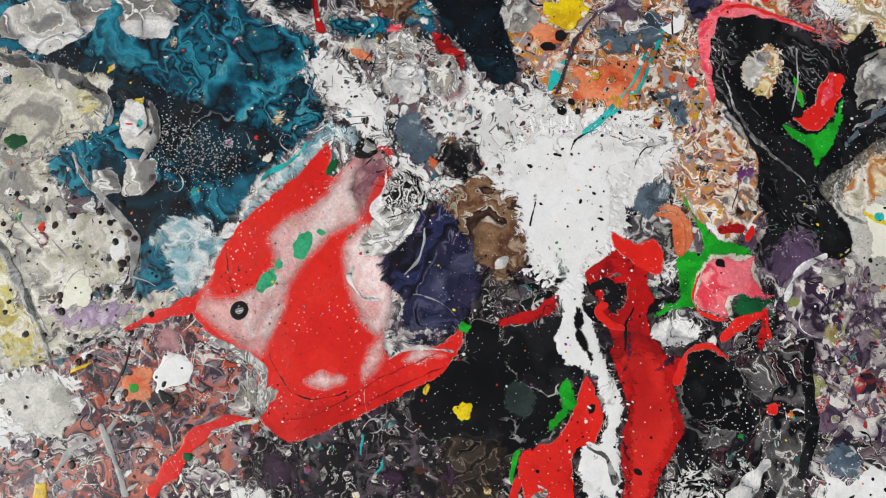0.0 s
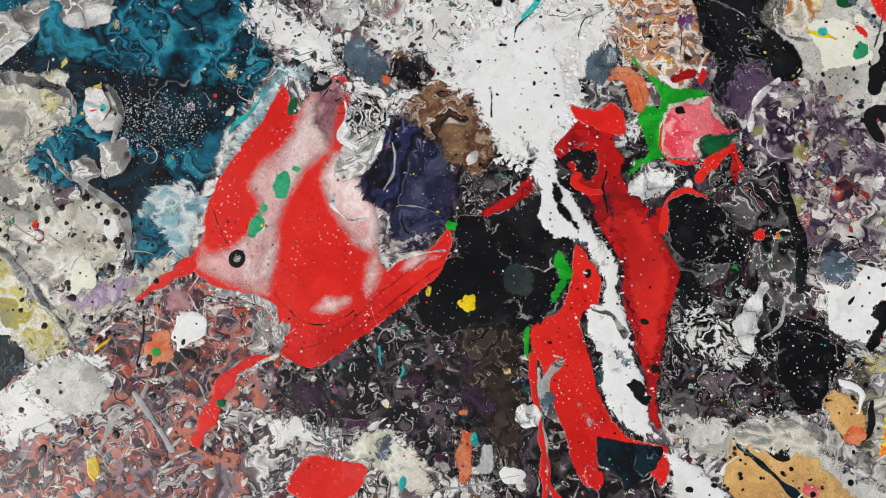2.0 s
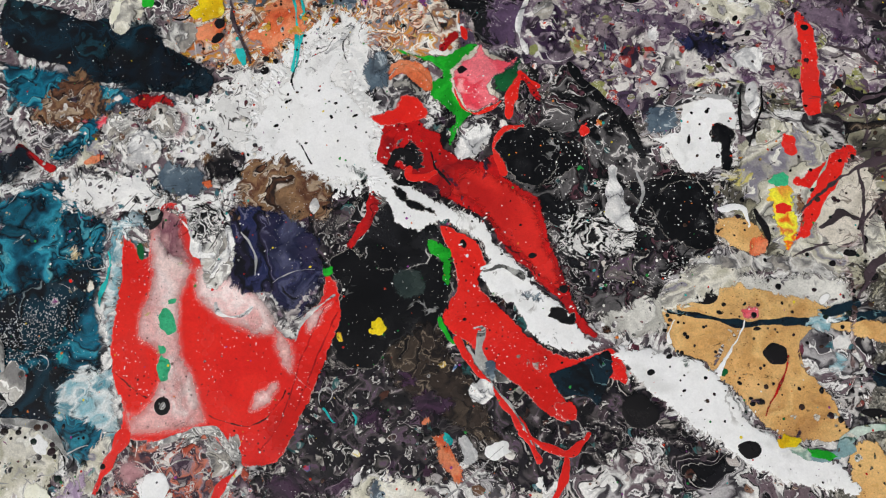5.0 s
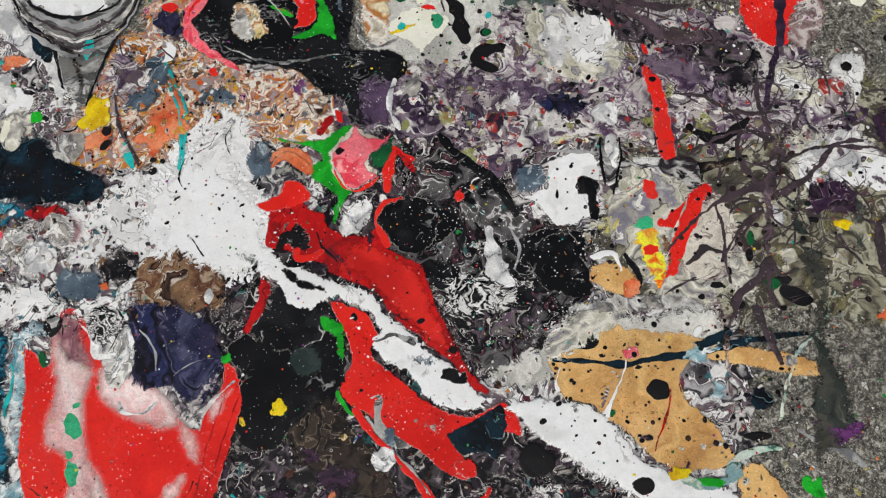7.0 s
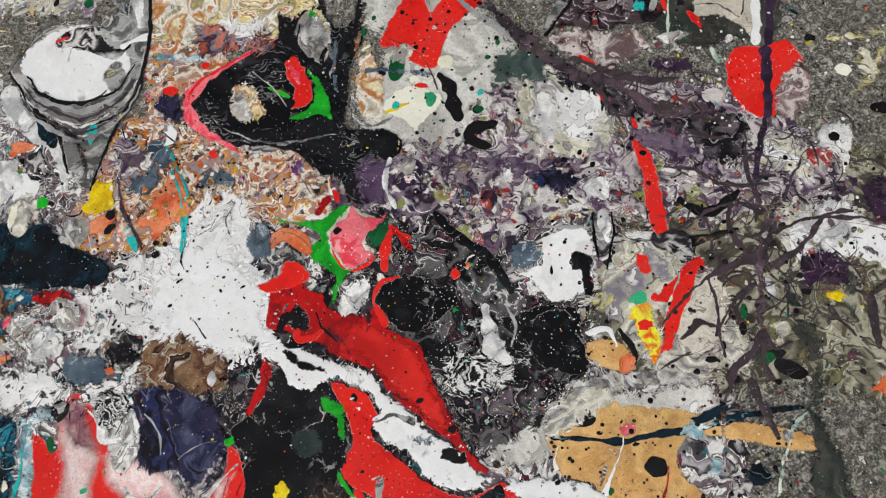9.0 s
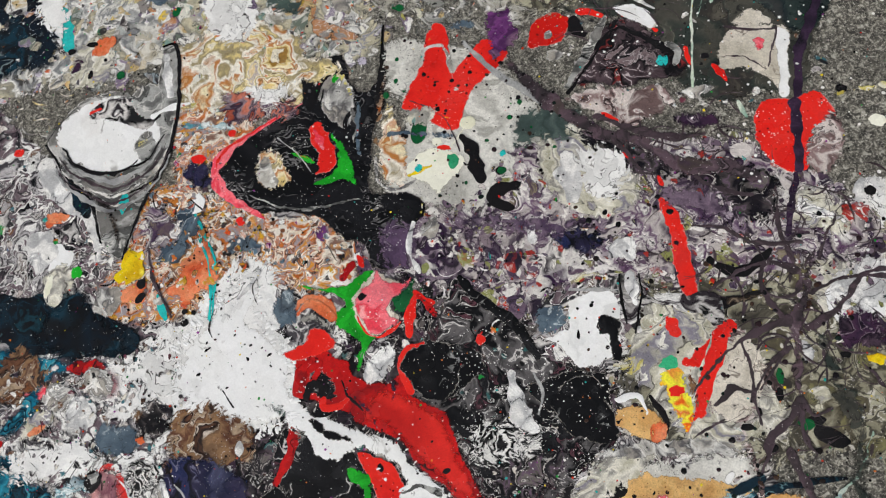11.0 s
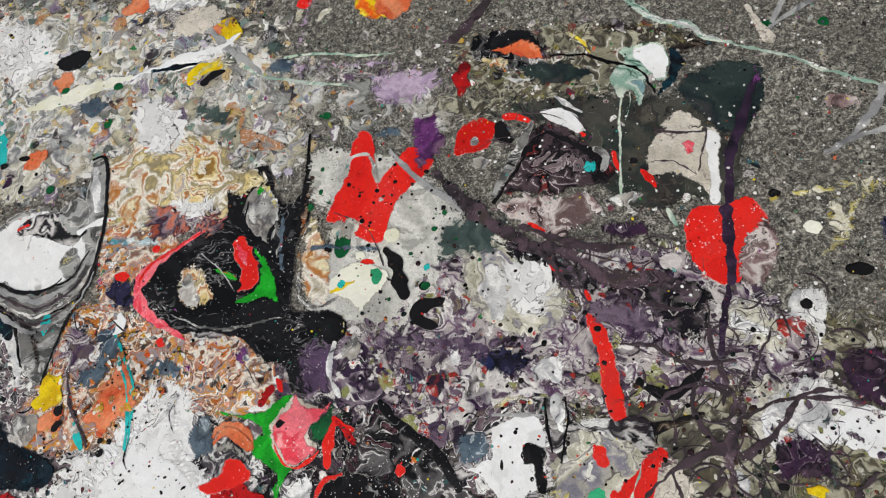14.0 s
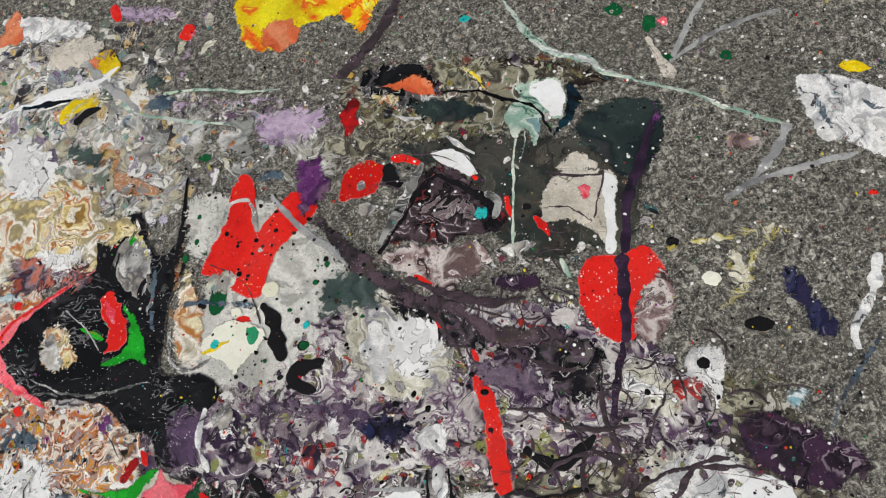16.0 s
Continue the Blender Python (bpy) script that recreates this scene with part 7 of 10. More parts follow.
pool('paint_pool', 'white paint blob with a black hole', STREAK_WHITE, [(756, 150), (777, 156), (798, 148), (794, 104), (779, 65), (772, 91), (756, 107), (742, 119)], rough=1)
stroke('paint_drip', 'dark navy smear on concrete', NAVY, [(899, 257), (917, 207), (939, 151)], [23.0, 46.0, 15.3])
stroke('paint_drip', 'long white run of paint', STREAK_WHITE, [(1019, 264), (1002, 214), (966, 164), (963, 134)], [13.6, 18.1, 12.1, 6.0])
stroke('paint_drip', 'blue-grey run of paint', BLUE_GREY, [(995, 154), (938, 85), (907, 38)], [7.1, 8.5, 4.3])
pool('paint_pool', 'dark plum paint stain', PLUM, [(805, 74), (864, 59), (905, 32), (934, 16), (938, -24), (871, -33), (828, -18), (801, 18)], rough=1.6)
pool('paint_pool', 'white patch crossed by dark lines', WHITE, [(681, -23), (717, 2), (781, -6), (850, -24), (842, -85), (774, -59), (702, -67)], rough=1.4)
pool('paint_pool', 'dark plum paint blob', PLUM, [(654, 85), (694, 86), (710, 52), (685, 25), (651, 35)], rough=1.6)
drop('paint_drop', 'dull magenta patch in dark paint', PURPLE, 697, -398, 34.0, 14.8, 1, rough=1)
pool('paint_pool', 'plum paint blob with thin runs', PLUM, [(689, -76), (704, -48), (737, -40), (766, -59), (766, -92), (732, -115), (698, -106)], rough=1.8)

# spattered dark lines
pool('paint_pool', 'pink wash beside the red run', PINK_MARBLE, [(532, -69), (558, -56), (575, -96), (611, -139), (600, -173), (557, -205), (518, -197), (508, -172), (524, -121)], rough=1.6)
red_wash = pool('paint_pool', 'bright red run of paint with pale flecks', RED, [(477, -114), (506, -88), (527, -62), (550, -55), (559, -70), (534, -95), (523, -131), (516, -159), (501, -192), (486, -195), (490, -163), (499, -131), (483, -126)], rough=1.2)
stroke('green_flick', 'pale green flick', GREEN_WHITE, [(521, -69), (511, -104), (497, -129)], [3.4, 6.0, 4.2], parent=red_wash)
pool('paint_pool', 'red blot beside dark lines', RED, [(566, -109), (583, -113), (590, -127), (577, -132), (568, -122)], rough=1.2)
yellow_fold = pool('paint_pool', 'yellow fold of paint edged in brown', YELLOW_RED, [(441, -130), (476, -122), (482, -155), (490, -180), (473, -214), (459, -184), (448, -163)], rough=1)
drop('red_spot', 'red spot', RED, 464, -155, 12.8, 9.3, rough=0.9, parent=yellow_fold)
eye_clot = pool('paint_pool', 'tan clot folded round by black and white', TAN, [(369, -191), (398, -172), (430, -179), (447, -204), (433, -225), (411, -229), (388, -217)], rough=1)
stroke('black_fold', 'black fold', PLAIN_BLACK, [(425, -161), (440, -181), (445, -204), (434, -227)], [5.1, 11.0, 10.2, 4.2], rough=0.8, parent=eye_clot)
stroke('white_fold', 'white fold', WHITE, [(378, -167), (399, -160), (416, -167), (422, -189)], [5.1, 9.3, 7.6, 5.1], rough=1, parent=eye_clot)
drop('orange_core', 'orange core', ORANGE, 432, -211, 11.0, 17.0, -30, rough=0.8, parent=eye_clot)
drop('dark_spot', '', PLAIN_BLACK, 381, -196, 6.8, 4.2, 20, rough=1.2, parent=eye_clot)
stroke('paint_drip', 'thin dark flick of paint', SMOKE_LINE, [(69, 344), (129, 307), (158, 242)], [3.1, 3.1, 3.1], group='thin dark flicks')
stroke('paint_drip', 'thin dark flick of paint', SMOKE_LINE, [(19, 350), (20, 461), (24, 520)], [4.2, 3.2, 2.1], group='thin dark flicks')
stroke('paint_drip', 'thin dark flick of paint', SMOKE_LINE, [(371, 273), (385, 213), (398, 165)], [3.8, 2.8, 2.8], group='thin dark flicks')
stroke('paint_drip', 'thin yellow flick of paint', OLD_YELLOW, [(74, 102), (92, 139), (93, 168)], [3.7, 5.6, 3.7])
stroke('paint_drip', 'thin yellow flick of paint', OLD_YELLOW, [(382, 175), (393, 203), (374, 185), (363, 158)], [3.6, 5.4, 3.6])

# finer curls, clots and drops
stroke('pale_line', '', STONE, [(-560, 261), (-507, 235), (-449, 228), (-391, 243), (-364, 292), (-363, 354)], [4.7, 7.0, 8.1, 8.1, 7.0, 4.7], parent=grey_drape)
stroke('dark_line', '', PLAIN_BLACK, [(-550, 249), (-493, 219), (-429, 208), (-381, 234), (-358, 286)], [3.5, 4.6, 5.8, 4.6, 3.5], parent=grey_drape)
stroke('pale_line', '', STONE, [(-503, 211), (-453, 184), (-411, 194), (-387, 218)], [3.4, 4.5, 4.5, 3.4], parent=grey_drape)
stroke('pale_line', '', STREAK_WHITE, [(-393, 484), (-387, 444), (-372, 389)], [12.2, 19.6, 14.7], parent=grey_drape)
pool('paint_pool', 'blue-black lens of paint with white spray', INK, [(-550, 247), (-528, 223), (-497, 178), (-505, 163), (-535, 192)], rough=0.8)
pale_clot = pool('paint_pool', 'pale clot of paint with orange and dark spots', CREAM_GREY, [(-571, 513), (-544, 536), (-504, 518), (-492, 467), (-514, 433), (-547, 419), (-579, 428), (-583, 484)], rough=1)
drop('orange_patch', 'orange patch', ORANGE, -521, 510, 22.9, 25.4, -7, rough=1, parent=pale_clot)
drop('dark_spot', '', PLUM, -570, 476, 12.7, 20.3, -6, rough=1, parent=pale_clot)
drop('dark_spot', '', PLAIN_BLACK, -546, 518, 12.8, 6.4, -7, parent=pale_clot)
drop('dark_spot', '', PLAIN_BLACK, -588, 507, 9.0, 7.7, -7, parent=pale_clot)
drop('dark_spot', '', PLAIN_BLACK, -541, 452, 6.2, 11.2, -6, parent=pale_clot)
drop('dark_spot', '', PLAIN_BLACK, -515, 481, 5.0, 5.0, -6, parent=pale_clot)
pool('paint_pool', 'white frothy paint on black', TATTER_WHITE, [(-692, 613), (-650, 661), (-611, 629), (-605, 562), (-606, 505), (-638, 541)], rough=1.4)
pool('paint_pool', 'black and brown lick of paint', PLAIN_BLACK, [(-530, 733), (-486, 754), (-450, 748), (-461, 716), (-498, 705)], rough=1.2)
drop('paint_drop', 'orange clot of paint', ORANGE, -498, 683, 22.9, 21.6, -8, rough=1)
drop('paint_drop', 'dull yellow clot of paint', OLD_YELLOW, -487, 617, 23.6, 17.1, -8, rough=1)
stroke('paint_drip', 'long cream band of paint', CREAM, [(-567, 629), (-482, 644), (-399, 666), (-345, 674)], [13.4, 34.9, 26.9, 10.7])
drop('paint_drop', 'blue-grey smear of paint', BLUE_GREY, -425, 614, 31.1, 23.3, -8, rough=1.2)
stroke('paint_drip', 'long white band of paint', STREAK_WHITE, [(-256, 685), (-211, 704), (-142, 720)], [12.8, 25.7, 25.7])
stroke('paint_drip', 'yellow crescent of paint', YELLOW, [(-225, 634), (-213, 665), (-161, 673)], [17.5, 27.5, 15.0])
stroke('paint_drip', 'black edge under yellow paint', PLAIN_BLACK, [(-202, 631), (-183, 650), (-155, 659)], [14.9, 17.4, 7.5])
drop('paint_drop', 'small dark green drop of paint', DARK_GREEN, -383, 573, 8.8, 11.4, -7, group='green paint drops')
drop('paint_drop', 'small dark green drop of paint', DARK_GREEN, -375, 656, 10.4, 9.1, -8, group='green paint drops')
drop('paint_drop', 'small dark green drop of paint', DARK_GREEN, -488, 661, 9.4, 8.0, -8, group='green paint drops')
drop('paint_drop', 'small dark green drop of paint', DARK_GREEN, -479, 446, 9.8, 8.6, -6, group='green paint drops')
drop('paint_drop', 'small dark green drop of paint', DARK_GREEN, -229, 528, 6.0, 4.8, -7, group='green paint drops')
drop('paint_drop', 'small dark green drop of paint', DARK_GREEN, -268, 518, 6.0, 4.8, -7, group='green paint drops')
drop('paint_drop', 'small dark green drop of paint', DARK_GREEN, -306, 520, 4.9, 4.9, -7, group='green paint drops')
drop('paint_drop', 'small dark green drop of paint', DARK_GREEN, 59, 365, 5.3, 5.3, -6, group='green paint drops')
drop('paint_drop', 'pale blue lens of paint in orange', ICE, -291, 324, 51.6, 10.1, -5, rough=1)
drop('paint_drop', 'dark blue-violet clot in orange paint', NAVY, -302, 238, 28.2, 32.6, -4, rough=1.2)
drop('paint_drop', 'red blot of paint', RED, -305, 262, 14.3, 9.9, -5)
drop('paint_drop', 'red drop of paint on orange', RED, -247, 307, 8.8, 7.7, -5)
drop('paint_drop', 'red drop of paint', RED, -219, 142, 7.2, 7.2, -4)
drop('paint_drop', 'red drop of paint on grey', RED, -661, 301, 10.9, 8.5, -5)
drop('paint_drop', 'white curl of paint with a black edge', WHITE, -298, 179, 15.9, 18.0, -4, rough=0.8)
stroke('paint_drip', 'short black curl of paint', PLAIN_BLACK, [(-314, 189), (-302, 176), (-286, 166)], [4.3, 7.5, 4.3])
drop('paint_drop', 'blue-grey pale swirl of paint', BLUE_GREY, -308, 140, 25.0, 35.5, -4, rough=1.2)
drop('paint_drop', 'ringed grey-violet clot of paint', PURPLE_GREY, -372, 139, 38.1, 36.0, -4, rough=1)
drop('paint_clot', 'dark blue-grey clot of paint', BLUE_GREY, -210, 100, 34.0, 16.0, -3, rough=1.2, category='paint clot')
drop('paint_drop', 'bright yellow clot of paint', YELLOW, -406, 66, 23.8, 29.0, -3, rough=1.3)
drop('paint_drop', 'bright green blot of paint', GREEN, -507, 63, 11.7, 12.7, -3, rough=0.8)
drop('paint_drop', 'pale yellow edge of paint', CREAM, -554, 39, 7.4, 23.4, -3, rough=1)
drop('paint_drop', 'orange-brown clot of paint', ORANGE, -281, 65, 30.1, 36.1, -3, rough=1.4)
drop('paint_drop', 'orange-brown clot of paint', ORANGE, -389, 22, 24.3, 18.2, -2, rough=1.4)
drop('paint_drop', 'orange blot of paint', ORANGE, -560, 167, 22.4, 13.4, -4, rough=1.2)
drop('paint_drop', 'dark blue-grey clot of paint', BLUE_GREY, -131, -6, 20.6, 24.4, -2, rough=1)
pool('paint_pool', 'grey clot of paint with pale rim', STONE, [(-460, 35), (-417, 33), (-416, -5), (-439, -18), (-463, -3)], rough=1)
pool('paint_pool', 'red and pink edge of a fold', ROSE, [(-647, -101), (-571, -102), (-524, -126), (-535, -148), (-584, -138), (-636, -146)], rough=1)
pool('paint_pool', 'teal paint under black', TEAL, [(-704, -52), (-545, -76), (-458, -87), (-406, -93), (-443, -114), (-505, -113), (-552, -139), (-684, -127)], rough=1.4)
pool('paint_pool', 'dark maroon lens of paint', DEEP_RED, [(-503, -93), (-458, -83), (-423, -98), (-444, -111), (-481, -111)], rough=0.8)
pool('paint_pool', 'mauve grey paint clot', PALE_MAUVE, [(-453, -114), (-419, -98), (-397, -119), (-401, -155), (-429, -146)], rough=1.2)
pool('paint_pool', 'blue-grey clot of paint', BLUE_GREY, [(-415, -191), (-369, -186), (-351, -221), (-379, -239), (-408, -226)], rough=1.2)
drop('paint_drop', 'red and yellow fleck of paint', ORANGE, -351, -215, 8.8, 7.1, 0)
pool('paint_pool', 'brown and maroon paint', BROWN, [(-372, -168), (-329, -155), (-298, -181), (-304, -208), (-349, -199)], rough=1.4)
pool('paint_pool', 'brown clot among white', BROWN, [(-197, -216), (-168, -203), (-149, -224), (-159, -250), (-186, -246)], rough=1.2)
drop('paint_drop', 'white clot among brown', STREAK_WHITE, -186, -229, 8.6, 12.1, 0)
drop('paint_drop', 'dark ringed clot of paint', PLAIN_BLACK, -424, -278, 15.7, 14.0, 1, rough=0.7)
stroke('paint_drip', 'white crackled band beside pink', STREAK_WHITE, [(-378, -247), (-354, -286), (-341, -319), (-315, -319)], [7.0, 12.3, 15.8, 7.0])
stroke('paint_drip', 'white ghostly smear in black', STREAK_WHITE, [(231, -119), (235, -154), (242, -188), (266, -213)], [8.6, 18.9, 29.2, 12.0])
stroke('paint_drip', 'grey smear in black paint', GREY_LINE, [(262, -123), (275, -154), (266, -188)], [3.4, 5.1, 3.4])
pool('paint_pool', 'dark slate lens of paint', BLUE_GREY, [(263, -34), (297, -20), (314, -39), (301, -66), (271, -70)], rough=0.8)
pool('paint_pool', 'olive drab film of paint', OLIVE_GREY, [(429, 11), (471, 15), (499, -13), (469, -24), (428, -21)], rough=1.3)
drop('paint_drop', 'sea-green blot of paint', SEA_GREEN, 456, -117, 13.4, 11.8, -0, rough=1)
drop('paint_drop', 'orange lens of paint in black curl', ORANGE, 433, -214, 13.0, 17.9, -30)
drop('paint_drop', 'brown blot of paint', BROWN, 661, -32, 11.0, 12.7, -0)
drop('paint_drop', 'rusty red blot of paint', RED, 467, -62, 11.1, 17.1, -0, rough=1.2)
drop('paint_drop', 'green blot of paint', DARK_GREEN, 606, -138, 5.8, 11.5, 0)
drop('paint_drop', 'green blot of paint', DARK_GREEN, 632, -204, 12.0, 8.8, 0)
drop('paint_drop', 'yellow smear of paint', YELLOW, 741, -121, 14.7, 8.2, -0, rough=1.2)
pool('paint_pool', 'pale film between dark lines', CREAM_GREY, [(575, -145), (607, -153), (614, -203), (584, -236), (563, -203)], rough=1.4)
pool('paint_pool', 'pale film between dark lines', CREAM_GREY, [(638, -153), (670, -149), (671, -178), (647, -186)], rough=1.2)
pool('paint_pool', 'white film between dark lines', STREAK_WHITE, [(643, -80), (656, -93), (655, -119), (640, -115)], rough=1)
drop('paint_drop', 'small black drop of paint', PLAIN_BLACK, 523, -112, 6.7, 5.9, -0, group='black paint drops')
drop('paint_drop', 'small black drop of paint', PLAIN_BLACK, 515, -126, 5.0, 4.2, 0, group='black paint drops')
drop('paint_drop', 'small black drop of paint', PLAIN_BLACK, 542, -116, 3.3, 3.3, -0, group='black paint drops')
drop('paint_drop', 'small black drop of paint', PLAIN_BLACK, 535, -153, 4.1, 4.9, 0, group='black paint drops')
drop('paint_drop', 'small black drop of paint', PLAIN_BLACK, 546, -166, 5.7, 7.4, 0, group='black paint drops')
drop('paint_drop', 'small black drop of paint', PLAIN_BLACK, 510, -150, 3.3, 3.3, 0, group='black paint drops')
drop('paint_drop', 'small black drop of paint', PLAIN_BLACK, 572, -121, 2.5, 2.5, -0, group='black paint drops')
drop('paint_drop', 'small black drop of paint', PLAIN_BLACK, 572, -187, 4.9, 7.3, 0, group='black paint drops')
drop('paint_drop', 'small black drop of paint', PLAIN_BLACK, 498, -97, 3.4, 3.4, -0, group='black paint drops')
drop('paint_drop', 'small black drop of paint', PLAIN_BLACK, 602, -163, 6.5, 10.6, 0, group='black paint drops')
drop('paint_drop', 'small black drop of paint', PLAIN_BLACK, 583, -236, 7.9, 6.4, 0, group='black paint drops')
drop('paint_drop', 'small black drop of paint', PLAIN_BLACK, 553, -207, 9.7, 5.6, 0, group='black paint drops')
drop('paint_drop', 'small black drop of paint', PLAIN_BLACK, 697, -111, 8.2, 5.8, -0, group='black paint drops')
drop('paint_drop', 'small black drop of paint', PLAIN_BLACK, 583, -361, 6.8, 4.5, 1, group='black paint drops')
drop('paint_drop', 'dark blue stain on concrete', NAVY, 596, -365, 19.7, 13.6, 1, rough=1.2)
stroke('paint_drip', 'pale grey branching flick', GREY_LINE, [(645, -405), (679, -423), (707, -433), (736, -461)], [5.9, 7.4, 11.9, 4.4])
stroke('paint_drip', 'thin pale flick on concrete', STONE, [(634, -435), (662, -452), (686, -466)], [2.9, 4.4, 2.9])
stroke('paint_drip', 'pale blue-green branch of paint', GREEN_WHITE, [(543, -473), (567, -444), (598, -432), (624, -431)], [7.3, 10.2, 10.2, 4.4])
drop('paint_drop', 'ochre yellow patch by white run', YELLOW, 484, -466, 14.7, 10.3, 1, rough=1)
drop('paint_drop', 'green patch of paint', GREEN, 528, -477, 19.0, 6.6, 1, rough=1)
drop('paint_drop', 'bright green patch of paint', GREEN, 659, -478, 14.4, 13.0, 1, rough=1.2)
drop('paint_drop', 'dark violet drop of paint', PLUM, 433, -439, 5.2, 5.2, 1, group='violet paint drops')
drop('paint_drop', 'dark violet drop of paint', PLUM, 496, -454, 6.6, 6.6, 1, group='violet paint drops')
drop('paint_drop', 'dark violet drop of paint', PLUM, 429, -375, 4.6, 4.6, 1, group='violet paint drops')
drop('paint_drop', 'dark violet drop of paint', PLUM, 431, -289, 4.7, 5.5, 1, group='violet paint drops')
drop('paint_drop', 'dark violet drop of paint', PLUM, 442, -420, 10.5, 6.8, 1, group='violet paint drops')
pool('paint_pool', 'cream and olive patch in dark paint', CREAM_GREY, [(-83, -632), (-60, -591), (-22, -584), (17, -583), (48, -602), (36, -630), (-17, -636), (-67, -652)], rough=1.4)
drop('paint_drop', 'blue-grey film on cream', BLUE_GREY, -35, -608, 13.1, 16.0, 22, rough=1)
pool('paint_pool', 'red paint patch with dark edge', RED, [(-112, -697), (-100, -669), (-68, -650), (-39, -641), (-26, -677), (-51, -710), (-99, -730)], rough=0.7)
pool('paint_pool', 'rusty orange smear of paint', ORANGE, [(26, -534), (40, -520), (57, -544), (75, -560), (66, -576), (46, -564)], rough=1.3)
drop('paint_drop', 'orange clot of paint in dark', ORANGE, 18, -508, 8.8, 7.4, 22, rough=1)
drop('paint_drop', 'white curl with black inside', STREAK_WHITE, 75, -537, 9.4, 18.9, 22, rough=1)
drop('paint_drop', 'white clot of paint in dark', WHITE, 114, -528, 17.3, 11.5, 22, rough=1.4)
drop('paint_drop', 'pale curls in dark paint', STREAK_WHITE, 85, -459, 14.7, 14.7, 22, rough=1.4)
drop('paint_patch', 'dull plum patch in dark paint', PLUM, -94, -606, 29.5, 14.7, 22, rough=1.4, category='paint patch', group='plum patches')
drop('paint_patch', 'dull plum patch in dark paint', PLUM, -52, -511, 25.4, 16.4, 22, rough=1.4, category='paint patch', group='plum patches')
drop('paint_patch', 'dull plum patch in dark paint', PLUM, 18, -483, 28.2, 16.3, 22, rough=1.4, category='paint patch', group='plum patches')
drop('paint_patch', 'dull plum patch in dark paint', PLUM, -16, -457, 16.5, 13.5, 21, rough=1.4, category='paint patch', group='plum patches')
drop('paint_patch', 'dull plum patch in dark paint', PLUM, -153, -621, 29.7, 22.3, 22, rough=1.4, category='paint patch', group='plum patches')
stroke('paint_drip', 'red run of paint through dark', RED, [(139, -500), (171, -514), (205, -523), (222, -507), (233, -489)], [7.2, 10.1, 17.3, 14.5, 4.3])
stroke('paint_drip', 'bright red run of paint', RED, [(207, -526), (208, -552), (197, -586)], [11.4, 11.4, 7.1])
pool('paint_pool', 'thin red film of paint', RED, [(182, -459), (209, -449), (214, -474), (196, -480)], rough=0.8)
stroke('paint_drip', 'thin pale line across dark paint', GREY_LINE, [(29, -632), (66, -587), (99, -551), (126, -517)], [2.9, 3.6, 2.9, 2.2])
drop('paint_drop', 'small teal blot of paint', CYAN, 10, -626, 5.8, 10.8, 22)
stroke('paint_drip', 'thin cyan scratch of paint', CYAN, [(-125, -508), (-113, -521), (-104, -526)], [3.0, 3.0, 2.3], group='cyan paint flicks')
stroke('paint_drip', 'thin cyan scratch of paint', CYAN, [(-86, -507), (-78, -516), (-78, -526)], [3.0, 3.8, 2.3], group='cyan paint flicks')
drop('paint_drop', 'black clot of paint at a cream edge', INK, -514, -841, 33.4, 38.0, 22, rough=0.8)
drop('paint_drop', 'round white drop of paint', WHITE, -421, -788, 6.8, 7.5, 22, rough=0.2)
drop('paint_stain', 'dull yellow stain of paint', OLD_YELLOW, -496, -782, 35.2, 26.0, 22, rough=1.4, category='paint stain')
drop('paint_drop', 'dull yellow streak of paint', OLD_YELLOW, -487, -761, 15.4, 26.1, 62, rough=1)
drop('paint_drop', 'cream-yellow clot of paint on grey', CREAM, -500, -688, 17.2, 21.1, 22, rough=1)
stroke('paint_drip', 'thin dark run of paint', PLAIN_BLACK, [(-401, -672), (-381, -696), (-363, -729)], [3.1, 3.8, 2.3])
pool('paint_pool', 'mauve paint beside the red tail', PALE_MAUVE, [(-406, -633), (-382, -603), (-348, -619), (-353, -645), (-382, -656)], rough=1.2)
pool('paint_pool', 'pale grey curl of paint', STONE, [(-282, -576), (-257, -574), (-238, -599), (-241, -620), (-263, -617)], rough=1)
white_clot = drop('paint_drop', 'white clot of paint with a dark eye', WHITE, -338, -651, 16.8, 25.2, 7, rough=1)
drop('dark_spot', '', PLAIN_BLACK, -333, -667, 3.8, 5.3, 22, parent=white_clot)
drop('paint_drop', 'black drop beside a white clot', PLAIN_BLACK, -321, -676, 12.1, 7.6, 22, rough=1)
pool('paint_pool', 'white-pink wash of paint', LIGHT_WASH, [(-468, -802), (-427, -762), (-367, -762), (-352, -810), (-417, -852), (-473, -844)], rough=1.4)
stroke('paint_drip', 'black edge of antler paint', PLAIN_BLACK, [(-68, 426), (-92, 394), (-110, 340)], [15.6, 17.8, 15.6])
stroke('paint_drip', 'black antler-like run of paint', PLAIN_BLACK, [(19, 503), (18, 427), (16, 361), (6, 308)], [4.5, 7.9, 13.5, 15.8])
stroke('paint_drip', 'brown run of paint beside black', BROWN, [(34, 454), (27, 404), (19, 350)], [5.5, 9.9, 6.6])
stroke('paint_drip', 'lilac-grey streaked smear of paint', PURPLE_GREY, [(-1, 634), (64, 612), (139, 611), (202, 610)], [9.5, 16.7, 16.7, 7.2])
drop('paint_drop', 'dull red stain on concrete', DEEP_RED, 290, 579, 17.5, 28.5, -8, rough=1.4)
pool('paint_pool', 'olive and grey film of paint', OLIVE_GREY, [(231, 551), (311, 552), (378, 519), (347, 489), (269, 488)], rough=1.4)
